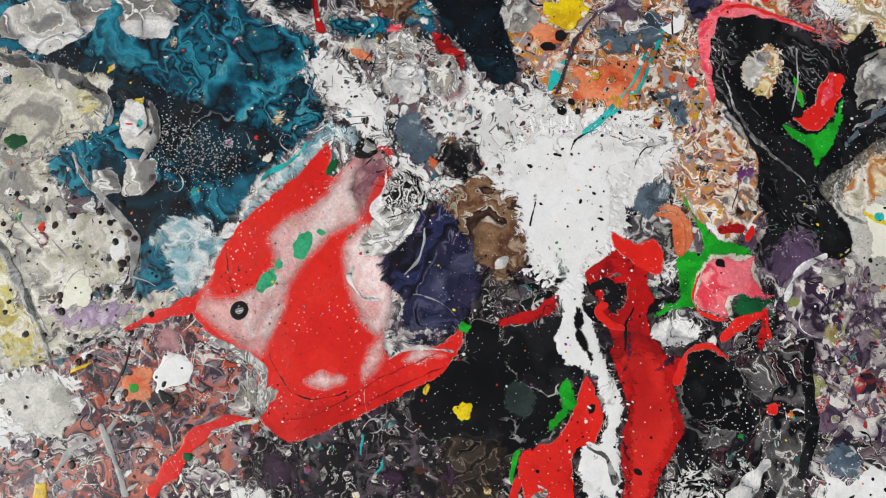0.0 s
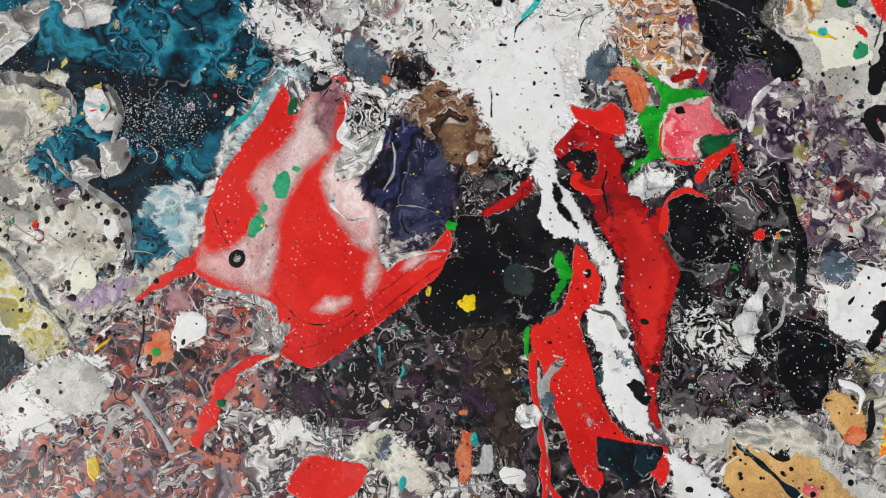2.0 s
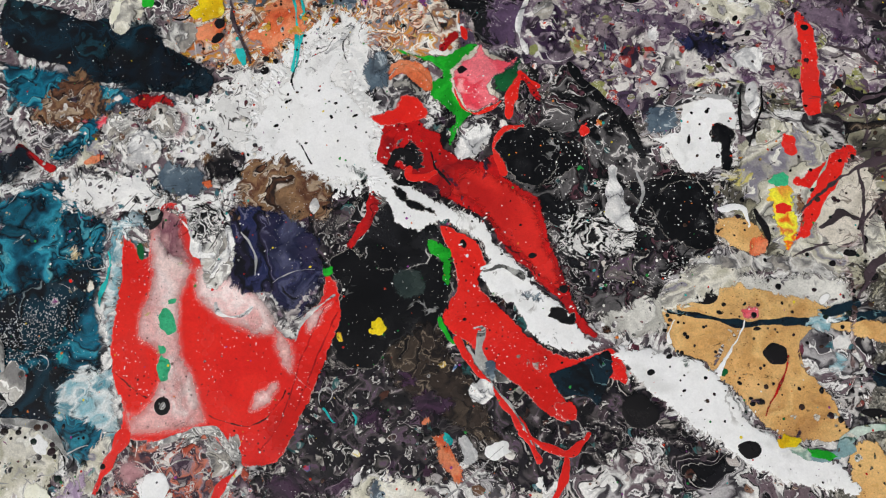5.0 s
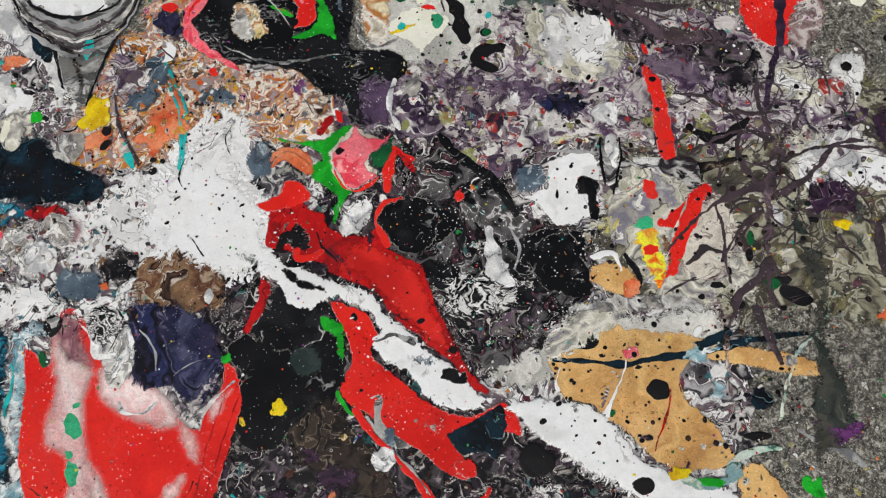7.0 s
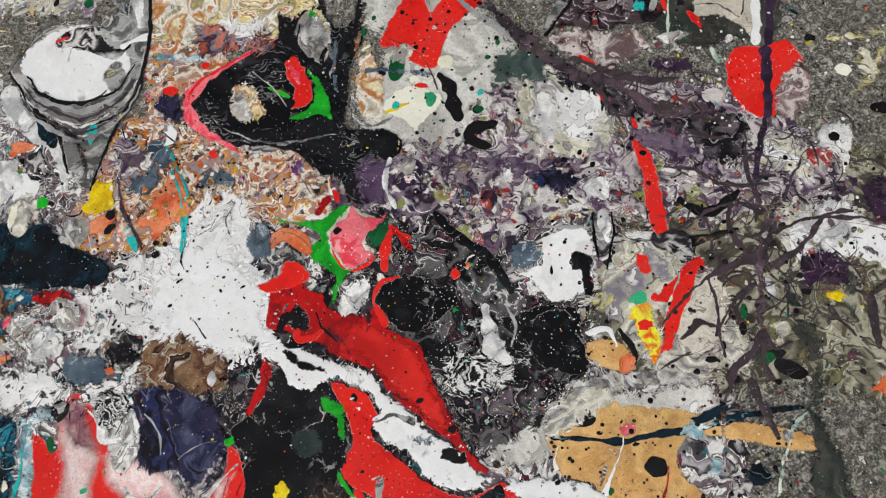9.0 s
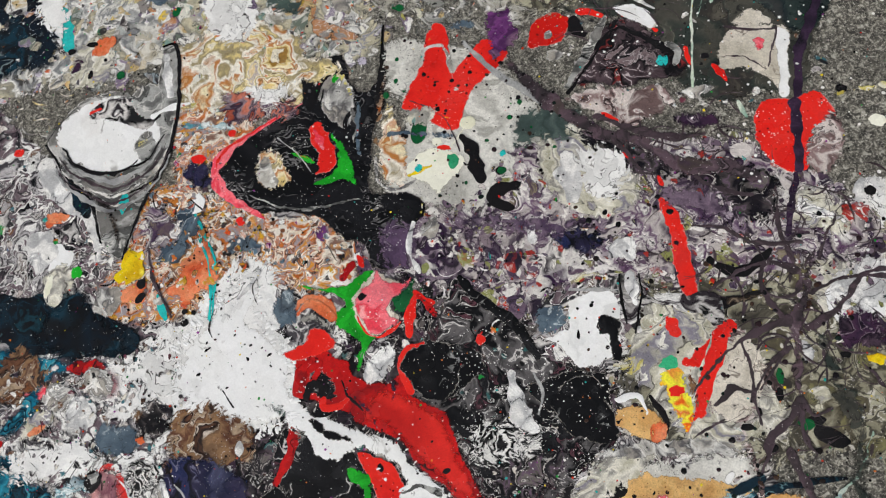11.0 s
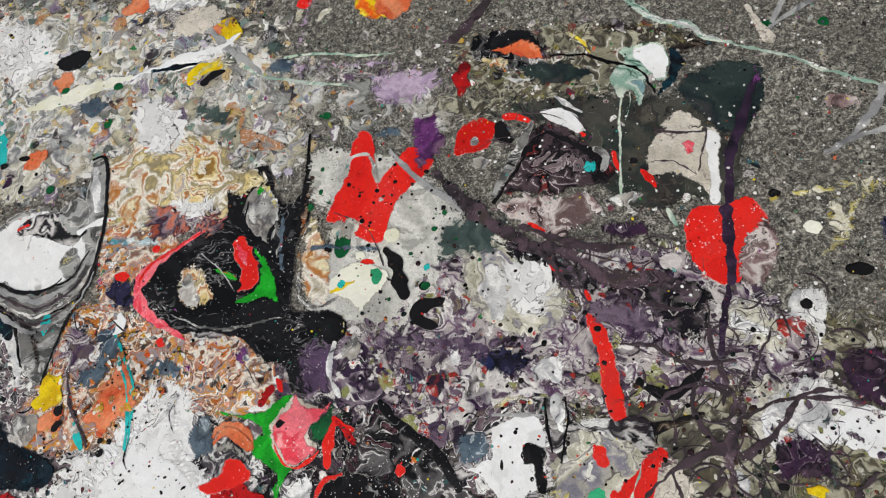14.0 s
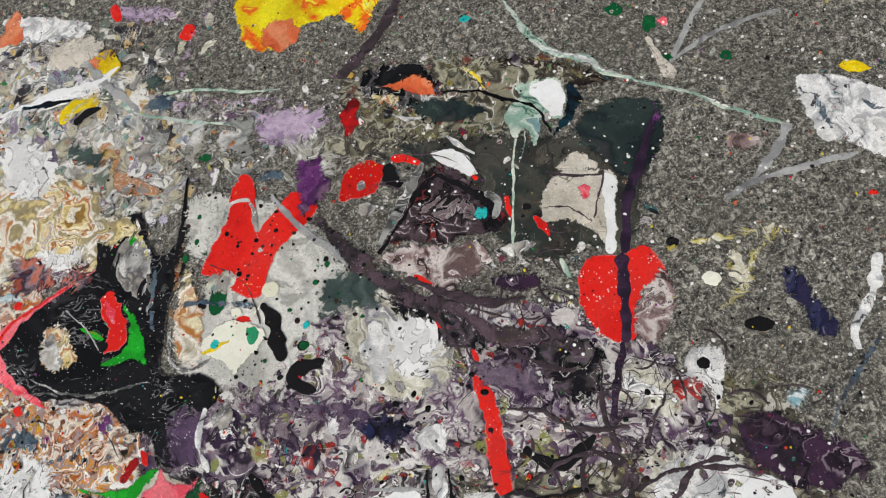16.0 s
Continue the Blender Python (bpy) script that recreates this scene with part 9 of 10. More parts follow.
drop('paint_drop', 'tiny dark drop of paint on tan', DARK_BROWN, 414, -356, 2.3, 2.3, 1, group='tiny dark drops')
drop('paint_drop', 'tiny dark drop of paint on tan', DARK_BROWN, 353, -334, 3.1, 3.1, 1, group='tiny dark drops')
drop('paint_drop', 'tiny dark drop of paint on tan', DARK_BROWN, 541, -300, 3.9, 2.3, 1, group='tiny dark drops')
drop('paint_drop', 'tiny dark drop of paint on tan', DARK_BROWN, 601, -315, 3.1, 2.3, 1, group='tiny dark drops')
drop('paint_drop', 'small pale drop of paint on tan', BISCUIT, 520, -430, 5.2, 5.2, 1, group='pale drops on tan')
drop('paint_drop', 'small pale drop of paint on tan', BISCUIT, 490, -434, 4.5, 3.7, 1, group='pale drops on tan')
drop('paint_drop', 'small pale drop of paint on tan', BISCUIT, 403, -333, 3.9, 3.9, 1, group='pale drops on tan')
scatter('paint_dabs', 'curdled grey dabs in white paint', MIX_PALE, [(-595, -100), (-485, -91), (-386, -72), (-323, -63), (-275, -155), (-342, -190), (-415, -182), (-577, -191)], 210, 1.2, 7, 101)
scatter('paint_dabs', 'curdled grey dabs in white paint', MIX_PALE, [(-573, -214), (-482, -209), (-399, -226), (-308, -243), (-336, -294), (-399, -278), (-558, -288)], 120, 1.2, 6, 102)
scatter('paint_dabs', 'curdled orange and pale dabs', MIX_ORANGE, [(-339, 231), (-277, 164), (-181, 127), (-61, 130), (-77, 73), (-174, 59), (-312, 28), (-402, 71)], 170, 1.5, 8, 103)
threads('paint_threads', 'black cracks in white paint', BLACK, [(-573, -209), (-400, -217), (-308, -243), (-336, -294), (-558, -288)], 45, 0.8, 2.2, 12, 50, 104, swirl=4.0)
stroke('paint_drip', 'blue-black run across concrete', INK, [(565, -288), (611, -285), (673, -276)], [7.0, 6.2, 3.9])
stroke('paint_drip', 'thin pink run of paint', PINK_MARBLE, [(550, -252), (559, -315), (560, -362), (563, -407)], [5.5, 4.8, 4.8, 4.0])
pool('paint_pool', 'yellow-cream film of paint', OCHRE, [(-329, 552), (-244, 552), (-145, 507), (-124, 433), (-199, 402), (-304, 423)], rough=1.6)
pool('paint_pool', 'rosy orange film of paint', RUST_MIX, [(-279, 401), (-199, 402), (-133, 356), (-167, 322), (-254, 321)], rough=1.6)
pool('paint_pool', 'white folds of paint on concrete', STREAK_WHITE, [(-394, 886), (-324, 887), (-204, 853), (-221, 818), (-337, 831)], rough=1.4)
pool('paint_pool', 'lilac and pink smear of paint', LILAC, [(-163, 885), (-61, 873), (-14, 833), (-89, 821), (-146, 837)], rough=1.4)
stroke('paint_drip', 'small red smear of paint', RED, [(-163, 885), (-144, 843)], [20.1, 17.6])
drop('paint_drop', 'orange smear of paint', ORANGE, -365, 855, 28.3, 33.5, -10, rough=1.3)
drop('paint_drop', 'orange edge of a yellow blot', ORANGE, -185, 756, 14.3, 14.3, -9, rough=1.2)
drop('paint_drop', 'dark brown drop on yellow', BROWN, -157, 773, 16.7, 14.4, -9, rough=1)
stroke('paint_drip', 'pale loop of paint', STONE, [(-130, 753), (-104, 761), (-79, 751), (-101, 689)], [11.8, 14.2, 9.4, 16.5])
stroke('paint_drip', 'pink-lilac flick of paint', LILAC, [(38, 861), (2, 774), (-9, 722), (-18, 671)], [19.2, 16.8, 14.4, 9.6])
pool('paint_pool', 'blue-white splash of paint', BLUE_GREY, [(-70, 656), (-41, 675), (-14, 659), (-27, 638), (-53, 639)], rough=1.4)
stroke('paint_drip', 'smoky grey diagonal streak', GREY_LINE, [(-254, 811), (-189, 751), (-139, 695), (-79, 640)], [9.9, 17.3, 17.3, 9.9])
stroke('paint_drip', 'smoky grey diagonal streak', GREY_LINE, [(162, 454), (220, 384), (274, 341), (343, 289)], [7.8, 9.7, 13.6, 19.4])
drop('paint_drop', 'dull purple stain of paint', PURPLE, 227, 481, 25.3, 35.0, -7, rough=1.6)
drop('paint_drop', 'tiny dark drop of paint on red', DARK_BROWN, 109, 411, 3.8, 3.8, -7, group='tiny dark drops')
drop('paint_drop', 'tiny dark drop of paint on red', DARK_BROWN, 143, 374, 3.7, 3.7, -6, group='tiny dark drops')
drop('paint_drop', 'tiny dark drop of paint on red', DARK_BROWN, 89, 361, 3.8, 3.8, -6, group='tiny dark drops')
drop('paint_drop', 'tiny dark drop of paint on red', DARK_BROWN, 131, 338, 3.7, 3.7, -6, group='tiny dark drops')
drop('paint_drop', 'tiny dark drop of paint on red', DARK_BROWN, 165, 400, 3.8, 3.8, -7, group='tiny dark drops')
drop('paint_drop', 'tiny dark drop of paint on red', DARK_BROWN, 200, 435, 3.8, 3.8, -7, group='tiny dark drops')
drop('paint_drop', 'tiny dark drop of paint on red', DARK_BROWN, 219, 413, 3.8, 3.8, -7, group='tiny dark drops')
drop('paint_drop', 'tiny dark drop of paint on red', DARK_BROWN, 310, 480, 3.8, 3.8, -7, group='tiny dark drops')
drop('paint_drop', 'tiny dark drop of paint on red', DARK_BROWN, 291, 453, 3.8, 3.8, -7, group='tiny dark drops')
drop('paint_drop', 'tiny dark drop of paint on red', DARK_BROWN, 648, 241, 3.2, 3.2, -6, group='tiny dark drops')
drop('paint_drop', 'tiny dark drop of paint on red', DARK_BROWN, 655, 208, 3.1, 3.1, -5, group='tiny dark drops')
drop('paint_drop', 'tiny dark drop of paint on red', DARK_BROWN, 695, 196, 3.1, 3.1, -5, group='tiny dark drops')
drop('paint_drop', 'tiny dark drop of paint on red', DARK_BROWN, 690, 270, 3.2, 3.2, -6, group='tiny dark drops')
drop('paint_drop', 'small dark green drop of paint', DARK_GREEN, 45, 385, 4.8, 6.7, -6, group='green paint drops')
drop('paint_drop', 'small dark green drop of paint', DARK_GREEN, 46, 428, 4.9, 4.9, -7, group='green paint drops')
drop('paint_drop', 'small dark green drop of paint', DARK_GREEN, 28, 358, 5.7, 7.6, -6, group='green paint drops')
drop('paint_drop', 'small dark green drop of paint', DARK_GREEN, 239, 299, 5.3, 4.4, -6, group='green paint drops')
drop('paint_drop', 'small dark green drop of paint', DARK_GREEN, 257, 325, 4.5, 5.4, -6, group='green paint drops')
drop('paint_drop', 'small dark green drop of paint', DARK_GREEN, 201, 259, 4.4, 3.5, -5, group='green paint drops')
drop('paint_drop', 'small dark green drop of paint', DARK_GREEN, 274, 278, 3.5, 3.5, -6, group='green paint drops')
drop('paint_drop', 'small dark green drop of paint', DARK_GREEN, 309, 240, 4.2, 3.4, -5, group='green paint drops')
drop('paint_drop', 'small dark green drop of paint', DARK_GREEN, 224, 204, 8.4, 7.6, -5, group='green paint drops')
drop('paint_drop', 'small dark green drop of paint', DARK_GREEN, 165, 186, 3.4, 3.4, -5, group='green paint drops')
stroke('paint_drip', 'white lacy thread of paint', STREAK_WHITE, [(-163, 69), (-187, 31), (-212, 2)], [4.8, 7.6, 5.7])
stroke('paint_drip', 'black crack in white lace', BLACK, [(-171, 55), (-186, 21), (-174, -8)], [2.4, 2.8, 2.4])
stroke('paint_drip', 'black crack in white lace', BLACK, [(-201, 31), (-211, 10), (-230, -2)], [2.4, 2.8, 1.9])
stroke('paint_drip', 'black crack in white lace', BLACK, [(-247, -7), (-255, -35), (-246, -59)], [1.9, 2.8, 1.9])

# spray and small drops over everything
scatter('paint_flecks', 'small drops of many colours flicked over the floor', SPECKS, [(-1562, 1283), (37, 1237), (1267, 1041), (1217, -36), (899, -567), (107, -592), (-676, -689), (-1182, -213)], 6500, 0.5, 2.3, 31, long=1.4)
scatter('paint_spray', 'fine white spray over dark and red paint', FINE_WHITE, [(-1139, 300), (-512, 306), (-107, 169), (258, -29), (382, -136), (258, -255), (104, -521), (-105, -801), (-642, -825), (-1084, -212)], 4200, 0.35, 0.95, 32, gap=-0.05, long=1.2)
scatter('dark_paint_drops', 'dark drops of paint flicked over bare concrete', MIX_DARK, [(798, 793), (1258, 749), (1088, -64), (770, -79), (743, 168), (822, 414)], 500, 0.8, 4.5, 131, long=1.8, gap=-0.15)
scatter('dark_paint_drops', 'dark drops of paint flicked over red paint', MIX_DARK, [(-383, -594), (-473, -316), (-383, -251), (-201, -392), (-105, -319), (-125, -459), (-207, -635)], 150, 0.5, 2.6, 132, long=1.4)
scatter('dark_paint_drops', 'dark drops of paint flicked over red paint', MIX_DARK, [(-107, -55), (37, -101), (144, -272), (242, -382), (165, -490), (52, -401), (-25, -223)], 120, 0.5, 2.6, 133, long=1.4)
scatter('paint_dabs', 'plum and grey dabs torn through white paint', MIX_PURPLE, [(666, 30), (740, 44), (813, 21), (884, -25), (881, -92), (656, -83)], 170, 1.5, 7, 141)
scatter('paint_dabs', 'dark dabs torn through white paint', MIX_DARK, [(671, 15), (739, 37), (811, 14), (882, -32), (881, -92), (662, -83)], 60, 1.2, 5, 142)
scatter('paint_spray', 'fine pale spray over black paint', FINE_WHITE, [(-258, 286), (-152, 315), (-17, 331), (69, 167), (40, 67), (-34, 105), (-150, 148), (-242, 190)], 210, 0.35, 1.1, 143, long=1.3)

stroke('drape_band', 'grey band', PLAIN_BLACK, [(-574, 302), (-533, 265), (-466, 243), (-408, 266), (-373, 318)], [1.7, 4.2, 5.5, 4.2, 2.5], rough=0.9, parent=grey_drape)
stroke('drape_band', '', GREY_LINE, [(-576, 294), (-532, 253), (-463, 229), (-404, 255), (-370, 309)], [1.7, 7.6, 9.9, 7.6, 2.5], rough=0.9, parent=grey_drape)
stroke('drape_band', '', SMOKE_LINE, [(-578, 285), (-531, 241), (-461, 215), (-399, 244), (-367, 300)], [1.7, 5.1, 6.6, 5.1, 2.5], rough=0.9, parent=grey_drape)
stroke('drape_band', '', STONE, [(-580, 277), (-530, 229), (-458, 202), (-395, 233), (-364, 292)], [1.7, 5.1, 6.6, 5.1, 2.5], rough=0.9, parent=grey_drape)
stroke('drape_band', '', SMOKE_LINE, [(-582, 268), (-529, 217), (-456, 189), (-391, 223), (-361, 283)], [1.7, 4.2, 5.5, 4.2, 2.5], rough=0.9, parent=grey_drape)
stroke('drape_band', '', GREY_LINE, [(-584, 260), (-527, 206), (-453, 175), (-387, 212), (-358, 275)], [1.7, 6.8, 8.8, 6.8, 2.5], rough=0.9, parent=grey_drape)

# the branching dark lines, over all the films
stroke('paint_drip', 'slate smear of thin paint', SLATE, [(771, -17), (763, -99), (757, -174)], [8.8, 14.3, 11.1], rough=1.2)
pool('paint_pool', 'dark plum blob between pale patches', PLUM, [(691, -55), (728, -36), (755, -63), (770, -91), (751, -117), (719, -108), (697, -91)], rough=1.8)
pool('paint_pool', 'dark olive column of paint', DARK_FILM, [(656, -58), (678, -79), (687, -123), (698, -157), (713, -165), (716, -206), (706, -270), (715, -331), (712, -406), (685, -435), (664, -431), (670, -332), (672, -270), (683, -206), (670, -157), (663, -106)], rough=1.6)
stroke('paint_drip', 'spattered dark plum line of paint', SMOKE_FILM, [(665, 26), (655, -18), (638, -54), (635, -97), (626, -166)], [9.3, 13.3, 22.6, 17.2, 9.3], rough=0.9, group='spattered dark lines')
stroke('paint_drip', 'spattered dark plum line of paint', SMOKE_LINE, [(626, -163), (638, -185), (647, -191), (672, -183)], [12.4, 9.7, 7.9, 4.4], rough=0.9, group='spattered dark lines')
stroke('paint_drip', 'spattered dark plum line of paint', SMOKE_LINE, [(625, -163), (613, -197), (583, -222), (570, -254), (556, -289)], [10.6, 7.9, 12.4, 6.2, 3.5], rough=0.9, group='spattered dark lines')
stroke('paint_drip', 'spattered dark plum line of paint', SMOKE_LINE, [(634, -58), (595, -70), (559, -89), (524, -121), (489, -159)], [15.9, 10.6, 7.9, 5.3, 2.6], rough=0.9, group='spattered dark lines')
stroke('paint_drip', 'spattered dark plum line of paint', SMOKE_LINE, [(619, -58), (604, -28), (601, 10), (622, 39)], [12.4, 8.9, 6.2, 3.5], rough=0.9, group='spattered dark lines')
stroke('paint_drip', 'spattered dark plum line of paint', SMOKE_LINE, [(630, -97), (603, -114), (580, -147), (565, -174)], [7.9, 6.2, 5.3, 3.5], rough=0.9, group='spattered dark lines')
stroke('paint_drip', 'spattered dark plum line of paint', SMOKE_LINE, [(563, -89), (573, -122), (570, -166), (573, -207)], [4.4, 5.3, 6.2, 4.4], rough=0.9, group='spattered dark lines')
stroke('paint_drip', 'spattered dark plum line of paint', SMOKE_LINE, [(515, -180), (546, -155), (569, -162)], [4.4, 14.2, 3.5], rough=0.9, group='spattered dark lines')
stroke('paint_drip', 'spattered dark plum line of paint', SMOKE_LINE, [(579, -156), (605, -122), (627, -80)], [2.6, 5.3, 4.4], rough=0.9, group='spattered dark lines')
stroke('paint_drip', 'spattered dark plum line of paint', SMOKE_LINE, [(526, -197), (493, -215), (460, -231), (395, -237), (378, -245)], [2.6, 3.5, 3.5, 3.5, 2.6], rough=0.9, group='spattered dark lines')
stroke('paint_drip', 'spattered dark plum line of paint', SMOKE_LINE, [(651, -71), (703, -37), (741, 6), (791, 14)], [14.2, 7.9, 7.0, 4.4], rough=0.9, group='spattered dark lines')
stroke('paint_drip', 'spattered dark plum line of paint', SMOKE_LINE, [(660, -23), (707, -2), (757, 4), (813, -6)], [7.9, 6.2, 7.0, 3.5], rough=0.9, group='spattered dark lines')
stroke('paint_drip', 'spattered dark plum line of paint', SMOKE_LINE, [(651, 9), (620, 28), (568, 15), (524, -16)], [10.6, 7.9, 7.0, 3.5], rough=0.9, group='spattered dark lines')
stroke('paint_drip', 'spattered dark plum line of paint', SMOKE_LINE, [(717, -124), (742, -157), (761, -176)], [3.5, 7.0, 3.5], rough=0.9, group='spattered dark lines')
stroke('paint_drip', 'spattered dark plum line of paint', SMOKE_LINE, [(760, -99), (789, -118), (816, -93)], [4.4, 7.9, 4.4], rough=0.9, group='spattered dark lines')
stroke('paint_drip', 'spattered dark plum line of paint', SMOKE_LINE, [(789, -118), (788, -158), (787, -195)], [10.6, 12.4, 6.2], rough=0.9, group='spattered dark lines')
stroke('paint_drip', 'spattered dark plum line of paint', SMOKE_LINE, [(601, -238), (621, -278), (632, -316)], [10.6, 14.2, 7.9], rough=0.9, group='spattered dark lines')
stroke('paint_drip', 'spattered dark plum line of paint', SMOKE_LINE, [(628, -173), (627, -222), (640, -246)], [5.3, 8.9, 3.5], rough=0.9, group='spattered dark lines')
stroke('paint_drip', 'spattered dark plum line of paint', SMOKE_LINE, [(646, 27), (634, 92), (637, 150)], [8.9, 7.0, 5.3], rough=0.9, group='spattered dark lines')
stroke('paint_drip', 'spattered dark plum line of paint', SMOKE_LINE, [(676, 26), (700, 72), (720, 99)], [5.3, 4.4, 2.6], rough=0.9, group='spattered dark lines')
stroke('paint_drip', 'spattered dark plum line of paint', SMOKE_LINE, [(664, 54), (589, 65), (549, 87), (506, 94)], [7.0, 6.2, 7.9, 3.5], rough=0.9, group='spattered dark lines')
stroke('paint_drip', 'spattered dark plum line of paint', SMOKE_FILM, [(235, 407), (285, 348), (330, 302), (381, 262), (425, 248)], [11.9, 25.2, 29.2, 26.5, 17.2], rough=0.9, group='spattered dark lines')
stroke('paint_drip', 'spattered dark plum line of paint', SMOKE_FILM, [(408, 255), (458, 231), (513, 189), (570, 185), (616, 165)], [22.6, 19.9, 27.8, 26.5, 17.2], rough=0.9, group='spattered dark lines')
stroke('paint_drip', 'spattered dark plum line of paint', SMOKE_LINE, [(374, 290), (426, 267), (485, 244), (544, 243)], [8.9, 12.4, 14.2, 5.3], rough=0.9, group='spattered dark lines')
stroke('paint_drip', 'spattered dark plum line of paint', SMOKE_LINE, [(399, 253), (430, 207), (452, 168)], [8.9, 7.0, 3.5], rough=0.9, group='spattered dark lines')
stroke('paint_drip', 'spattered dark plum line of paint', SMOKE_LINE, [(519, 172), (557, 147), (604, 139)], [7.0, 10.6, 7.0], rough=0.9, group='spattered dark lines')

stroke('paint_drip', 'thin brown crack in tan paint', DARK_BROWN, [(392, -380), (427, -381), (465, -390), (510, -397)], [1.3, 2.1, 2.5, 1.3], rough=1)
stroke('paint_drip', 'thin dark hair line over tan paint', DARK_BROWN, [(350, -368), (389, -352), (422, -326), (435, -315)], [1.4, 1.7, 1.7, 1.2], rough=0.8)
stroke('paint_drip', 'thin white drip on tan paint', WHITE, [(391, -392), (403, -363), (414, -336), (421, -313)], [8.5, 4.2, 2.5, 1.7], rough=0.9)
stroke('paint_drip', 'thin white drip on tan paint', WHITE, [(328, -363), (325, -340), (332, -323)], [6.0, 3.4, 1.7], rough=0.9)
pool('paint_pool', 'blue-black clot of paint beside tan', INK, [(515, -289), (539, -277), (564, -263), (568, -277), (550, -289), (530, -298)], rough=1)
pool('paint_pool', 'white clot of paint beside tan', WHITE, [(512, -277), (519, -263), (527, -269), (519, -284)], rough=0.8)
stroke('paint_drip', 'pink and pale thread of paint', PINK_MARBLE, [(534, -213), (550, -238), (559, -277), (558, -332), (562, -392), (561, -421)], [8.5, 11.0, 5.1, 7.6, 6.8, 5.1], rough=1)
pool('paint_pool', 'pale streaked film of paint', STONE, [(330, -249), (403, -230), (484, -219), (539, -231), (530, -247), (458, -249), (394, -255)], rough=1.6)
drop('paint_drop', 'orange-red clot of paint', ORANGE, 785, -250, 17.0, 20.4, rough=1.2)
pool('paint_pool', 'dull magenta patch of paint', PURPLE, [(682, -399), (702, -390), (727, -397), (721, -414), (694, -420)], rough=1.4)
pool('paint_pool', 'navy and green film of paint on concrete', INK, [(582, -362), (605, -358), (622, -368), (610, -381), (586, -377)], rough=1.4)
pool('paint_pool', 'orange and rose patch in yellow paint', ORANGE, [(138, 791), (189, 792), (203, 747), (163, 723), (134, 746)], rough=1.3)
stroke('paint_drip', 'long white band of paint', WHITE, [(-352, 671), (-289, 687), (-226, 703), (-163, 716), (-128, 739)], [5.1, 11.9, 18.7, 15.3, 4.2], rough=1)
stroke('paint_drip', 'blue-green streak under white paint', INK, [(-310, 679), (-266, 679), (-217, 681)], [5.1, 15.3, 4.2], rough=1.1)
pool('paint_pool', 'pale biscuit patch of wrinkled paint', BISCUIT, [(605, 453), (634, 469), (658, 450), (673, 431), (638, 430), (605, 436)], rough=1.4)
stroke('paint_drip', 'thin grey run over biscuit paint', SMOKE_LINE, [(678, 432), (668, 396), (654, 354)], [4.2, 3.4, 2.5], rough=0.9)
stroke('paint_drip', 'thin dark wrinkle in biscuit paint', SMOKE_LINE, [(582, 377), (615, 377), (638, 363), (652, 351)], [2.5, 3.4, 4.2, 2.5], rough=1)
stroke('paint_drip', 'dark grey-green run of paint across cream', SLATE, [(-598, -730), (-538, -737), (-484, -748), (-438, -764)], [7.5, 12.0, 9.0, 3.0], rough=0.8)
pool('paint_pool', 'yellow-green smear of paint on cream', OLD_YELLOW, [(-507, -782), (-509, -752), (-479, -753), (-454, -779), (-469, -800)], rough=1.8)
stroke('paint_drip', 'teal streak beside the red pool', CYAN, [(-467, -419), (-469, -386), (-467, -356), (-476, -332)], [2.2, 6.8, 5.2, 2.2], rough=1.3)
pool('paint_pool', 'teal streak in blue-black paint', TEAL, [(-666, -331), (-634, -286), (-583, -259), (-548, -259), (-569, -304), (-623, -317)], rough=2)
pool('paint_pool', 'brown and ochre froth on dark paint', OCHRE, [(-538, -348), (-528, -331), (-513, -340), (-519, -355)], rough=1.6)
pool('paint_pool', 'violet swirl in wet paint', PURPLE_GREY, [(-389, 150), (-359, 168), (-318, 145), (-318, 106), (-354, 98), (-381, 119)], rough=1.4)
pool('paint_pool', 'broad dull purple smear of paint', DUSK, [(124, 132), (197, 140), (270, 128), (341, 111), (322, 73), (242, 90), (161, 97)], rough=2.2)
pool('paint_pool', 'broad dull purple smear of paint', DUSK, [(459, 176), (537, 153), (593, 103), (573, 75), (516, 105), (465, 136)], rough=2.2)
pool('paint_pool', 'white paint among purple smears', LACE_WHITE, [(335, 231), (382, 249), (425, 207), (413, 138), (369, 144), (343, 180)], rough=2)
pool('paint_pool', 'cream and pale rose wash of paint', BISCUIT, [(-274, 795), (-210, 816), (-162, 789), (-186, 763), (-244, 748)], rough=1.8)
pool('paint_pool', 'chalky white wash of paint', LACE_WHITE, [(-340, 609), (-276, 612), (-214, 559), (-225, 497), (-297, 495)], rough=2)
pool('paint_pool', 'chalky white wash of paint', LACE_WHITE, [(-244, 427), (-185, 440), (-137, 385), (-171, 350), (-225, 375)], rough=2)
pool('paint_pool', 'pale ochre and white swirl of paint', OCHRE, [(-314, 476), (-253, 479), (-147, 451), (-102, 411), (-177, 390), (-298, 393)], rough=2)
stroke('paint_drip', 'yellow crescent of paint', OLD_YELLOW, [(-226, 633), (-204, 664), (-157, 675), (-97, 660)], [8.5, 15.3, 10.2, 3.4], rough=1)
pool('paint_pool', 'slate stain of thin paint', SLATE, [(-230, 592), (-178, 598), (-121, 558), (-128, 537), (-192, 551)], rough=1.8)
pool('paint_pool', 'slate stain of thin paint', SLATE, [(-98, 713), (-56, 718), (-32, 691), (-62, 672)], rough=1.8)
drop('paint_drop', 'dark green stain of paint', DARK_GREEN, 43, 531, 11.9, 7.6, rough=1.3)
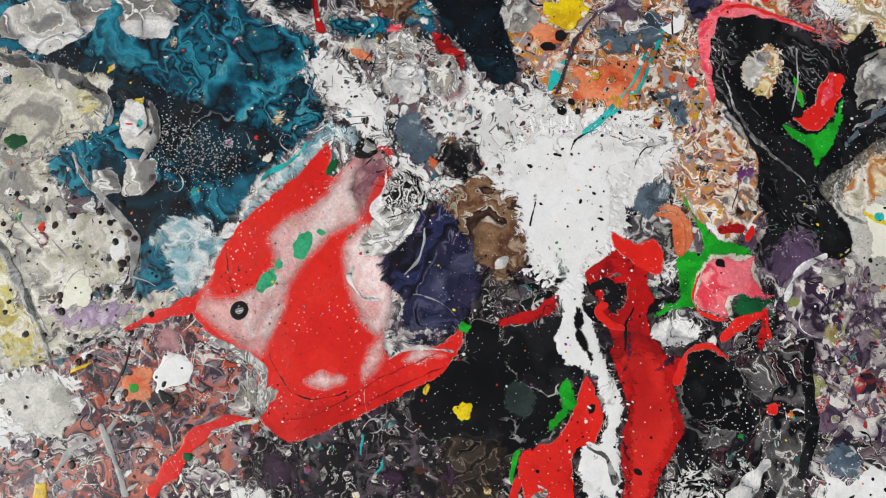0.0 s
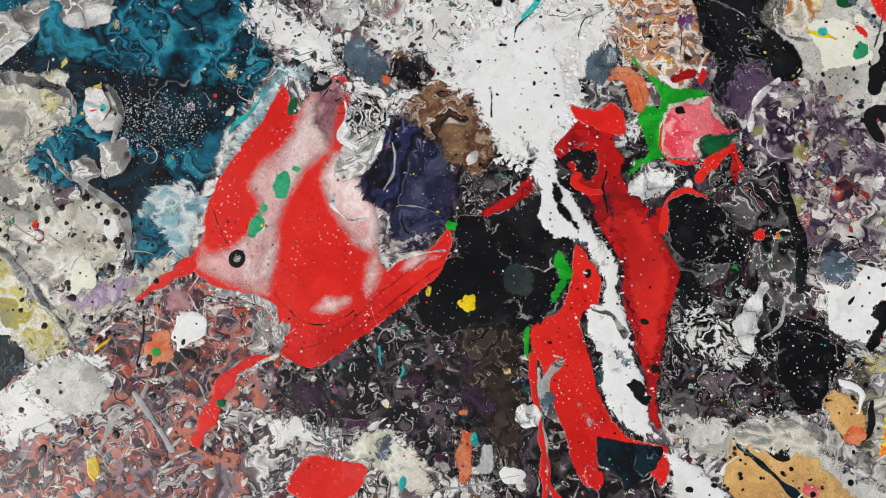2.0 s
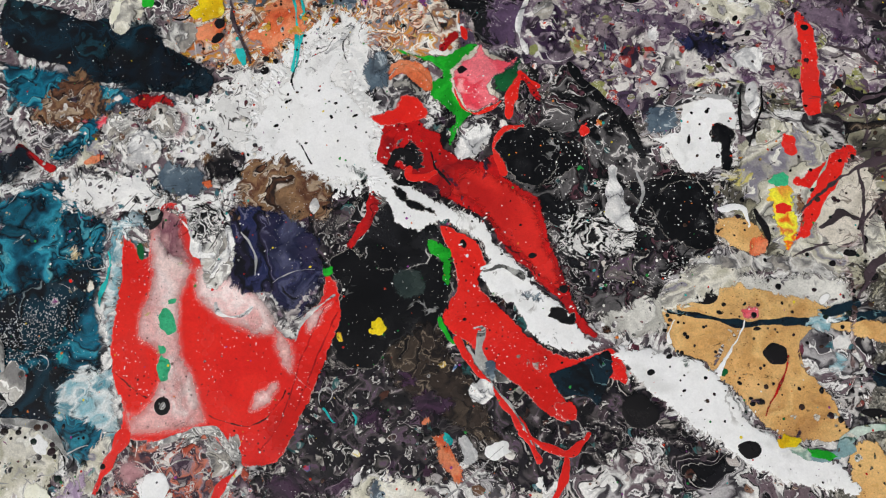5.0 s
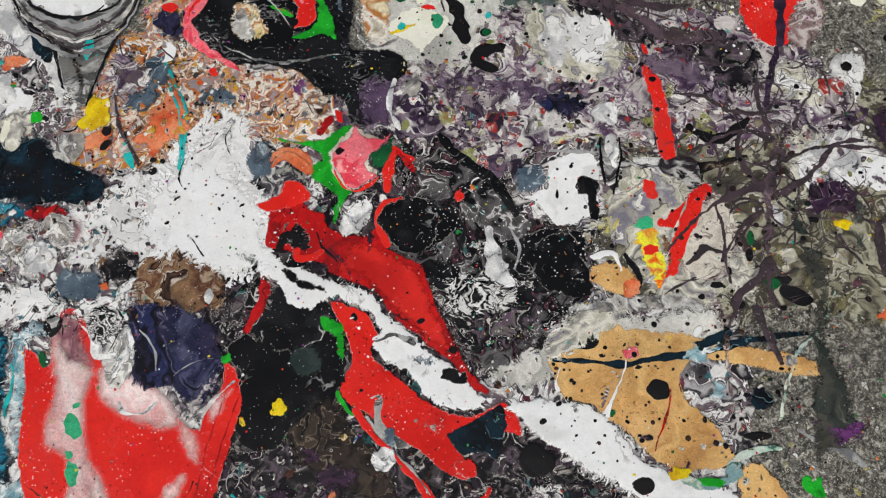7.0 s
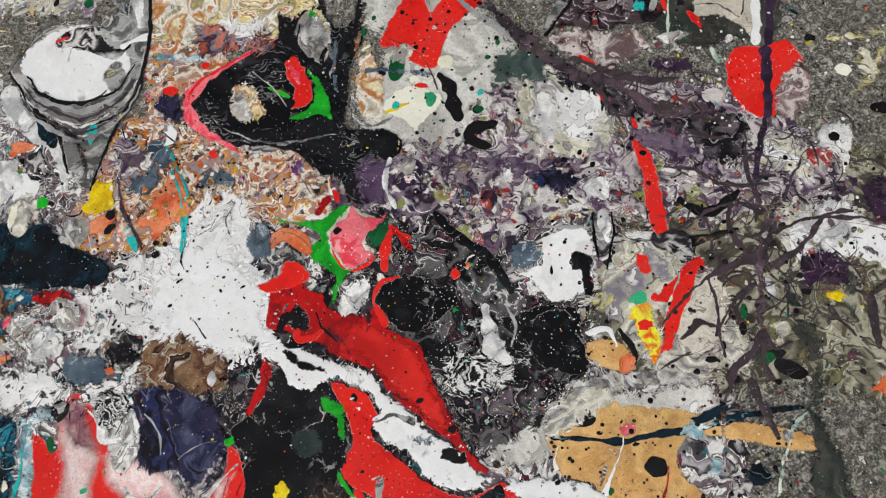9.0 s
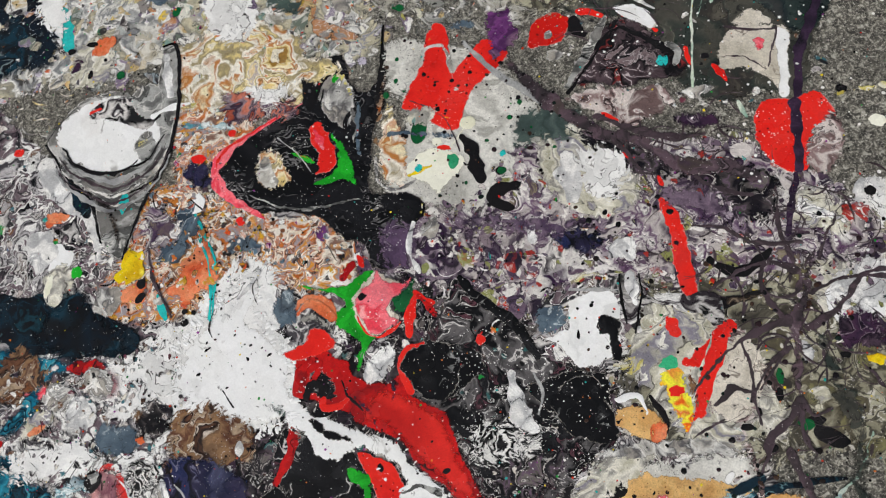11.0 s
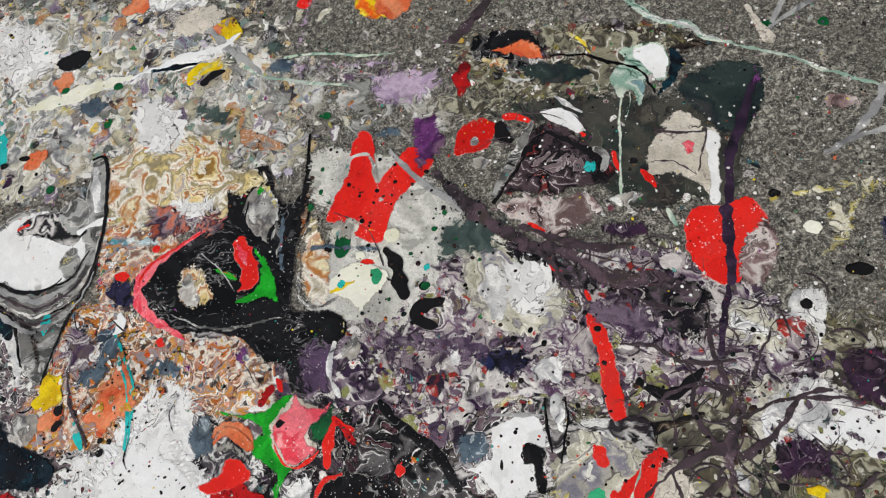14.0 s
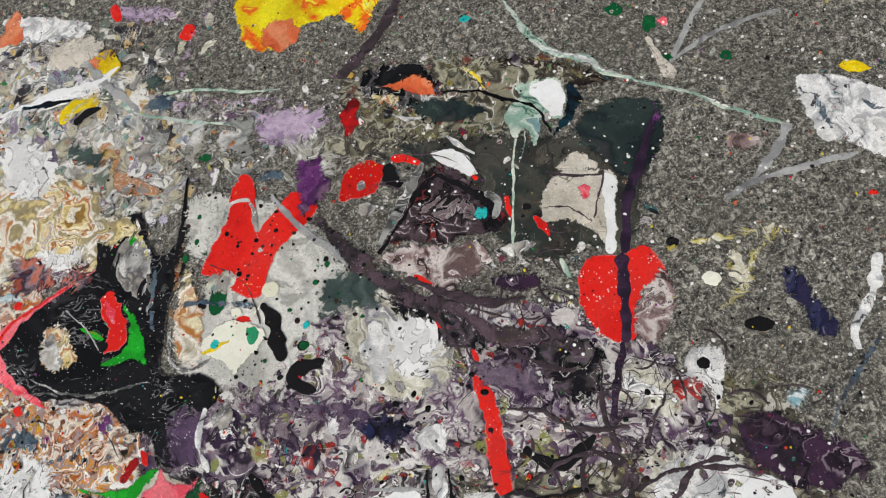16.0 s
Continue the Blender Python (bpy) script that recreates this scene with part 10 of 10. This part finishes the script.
pool('paint_pool', 'white film of paint beside dark lines', LACE_WHITE, [(762, 151), (788, 157), (796, 118), (778, 76), (764, 99)], rough=1.4)
drop('paint_drop', 'black drop of paint on white', PLAIN_BLACK, 770, 132, 9.3, 9.3, rough=0.3)
stroke('paint_drip', 'olive-yellow trail of paint on concrete', OLD_YELLOW, [(748, 298), (803, 305), (849, 308), (897, 320)], [4.2, 10.2, 11.9, 15.3], rough=1.2)
stroke('paint_drip', 'dull yellow trail of paint on concrete', OLD_YELLOW, [(901, 307), (871, 285), (836, 239), (799, 195)], [11.9, 17.0, 10.2, 6.8], rough=1.3)
# loose round drops, dark and pale, flicked over everything
scatter('dark_paint_drops', 'round dark drops of paint flicked over tan', DARK_DROPS, [(321, -253), (562, -238), (672, -301), (583, -421), (355, -423)], 90, 0.9, 4.2, 401, long=1.4)
scatter('dark_paint_drops', 'round dark drops of paint flicked over pale paint', DARK_DROPS, [(27, 468), (249, 408), (438, 207), (401, 65), (114, 118), (35, 261)], 120, 1.0, 5, 402, long=1.4)
scatter('dark_paint_drops', 'round dark drops of paint flicked over mixed paint', DARK_DROPS, [(342, 140), (837, 105), (787, -239), (363, -237)], 170, 1.0, 5, 403, long=1.4)
scatter('dark_paint_drops', 'round dark drops of paint flicked over orange and white', DARK_DROPS, [(-456, 187), (-64, 174), (-142, -39), (-238, -164), (-427, -127)], 80, 0.8, 3.0, 404, long=1.4)
scatter('pale_paint_drops', 'small pale drops of paint flicked over dark paint', FINE_WHITE, [(110, -44), (369, -66), (379, -237), (280, -285), (198, -285), (147, -168)], 420, 0.4, 1.4, 405, long=1.3)
scatter('pale_paint_drops', 'small pale drops of paint flicked over concrete', FINE_WHITE, [(271, 771), (1113, 624), (975, 75), (710, 52), (361, 359)], 420, 0.6, 3.0, 406, long=1.3)
scatter('dark_paint_drops', 'round dark drops of paint flicked over cream', DARK_DROPS, [(-723, -620), (-579, -564), (-395, -607), (-296, -734), (-397, -893)], 130, 1.0, 6, 407, long=1.4)
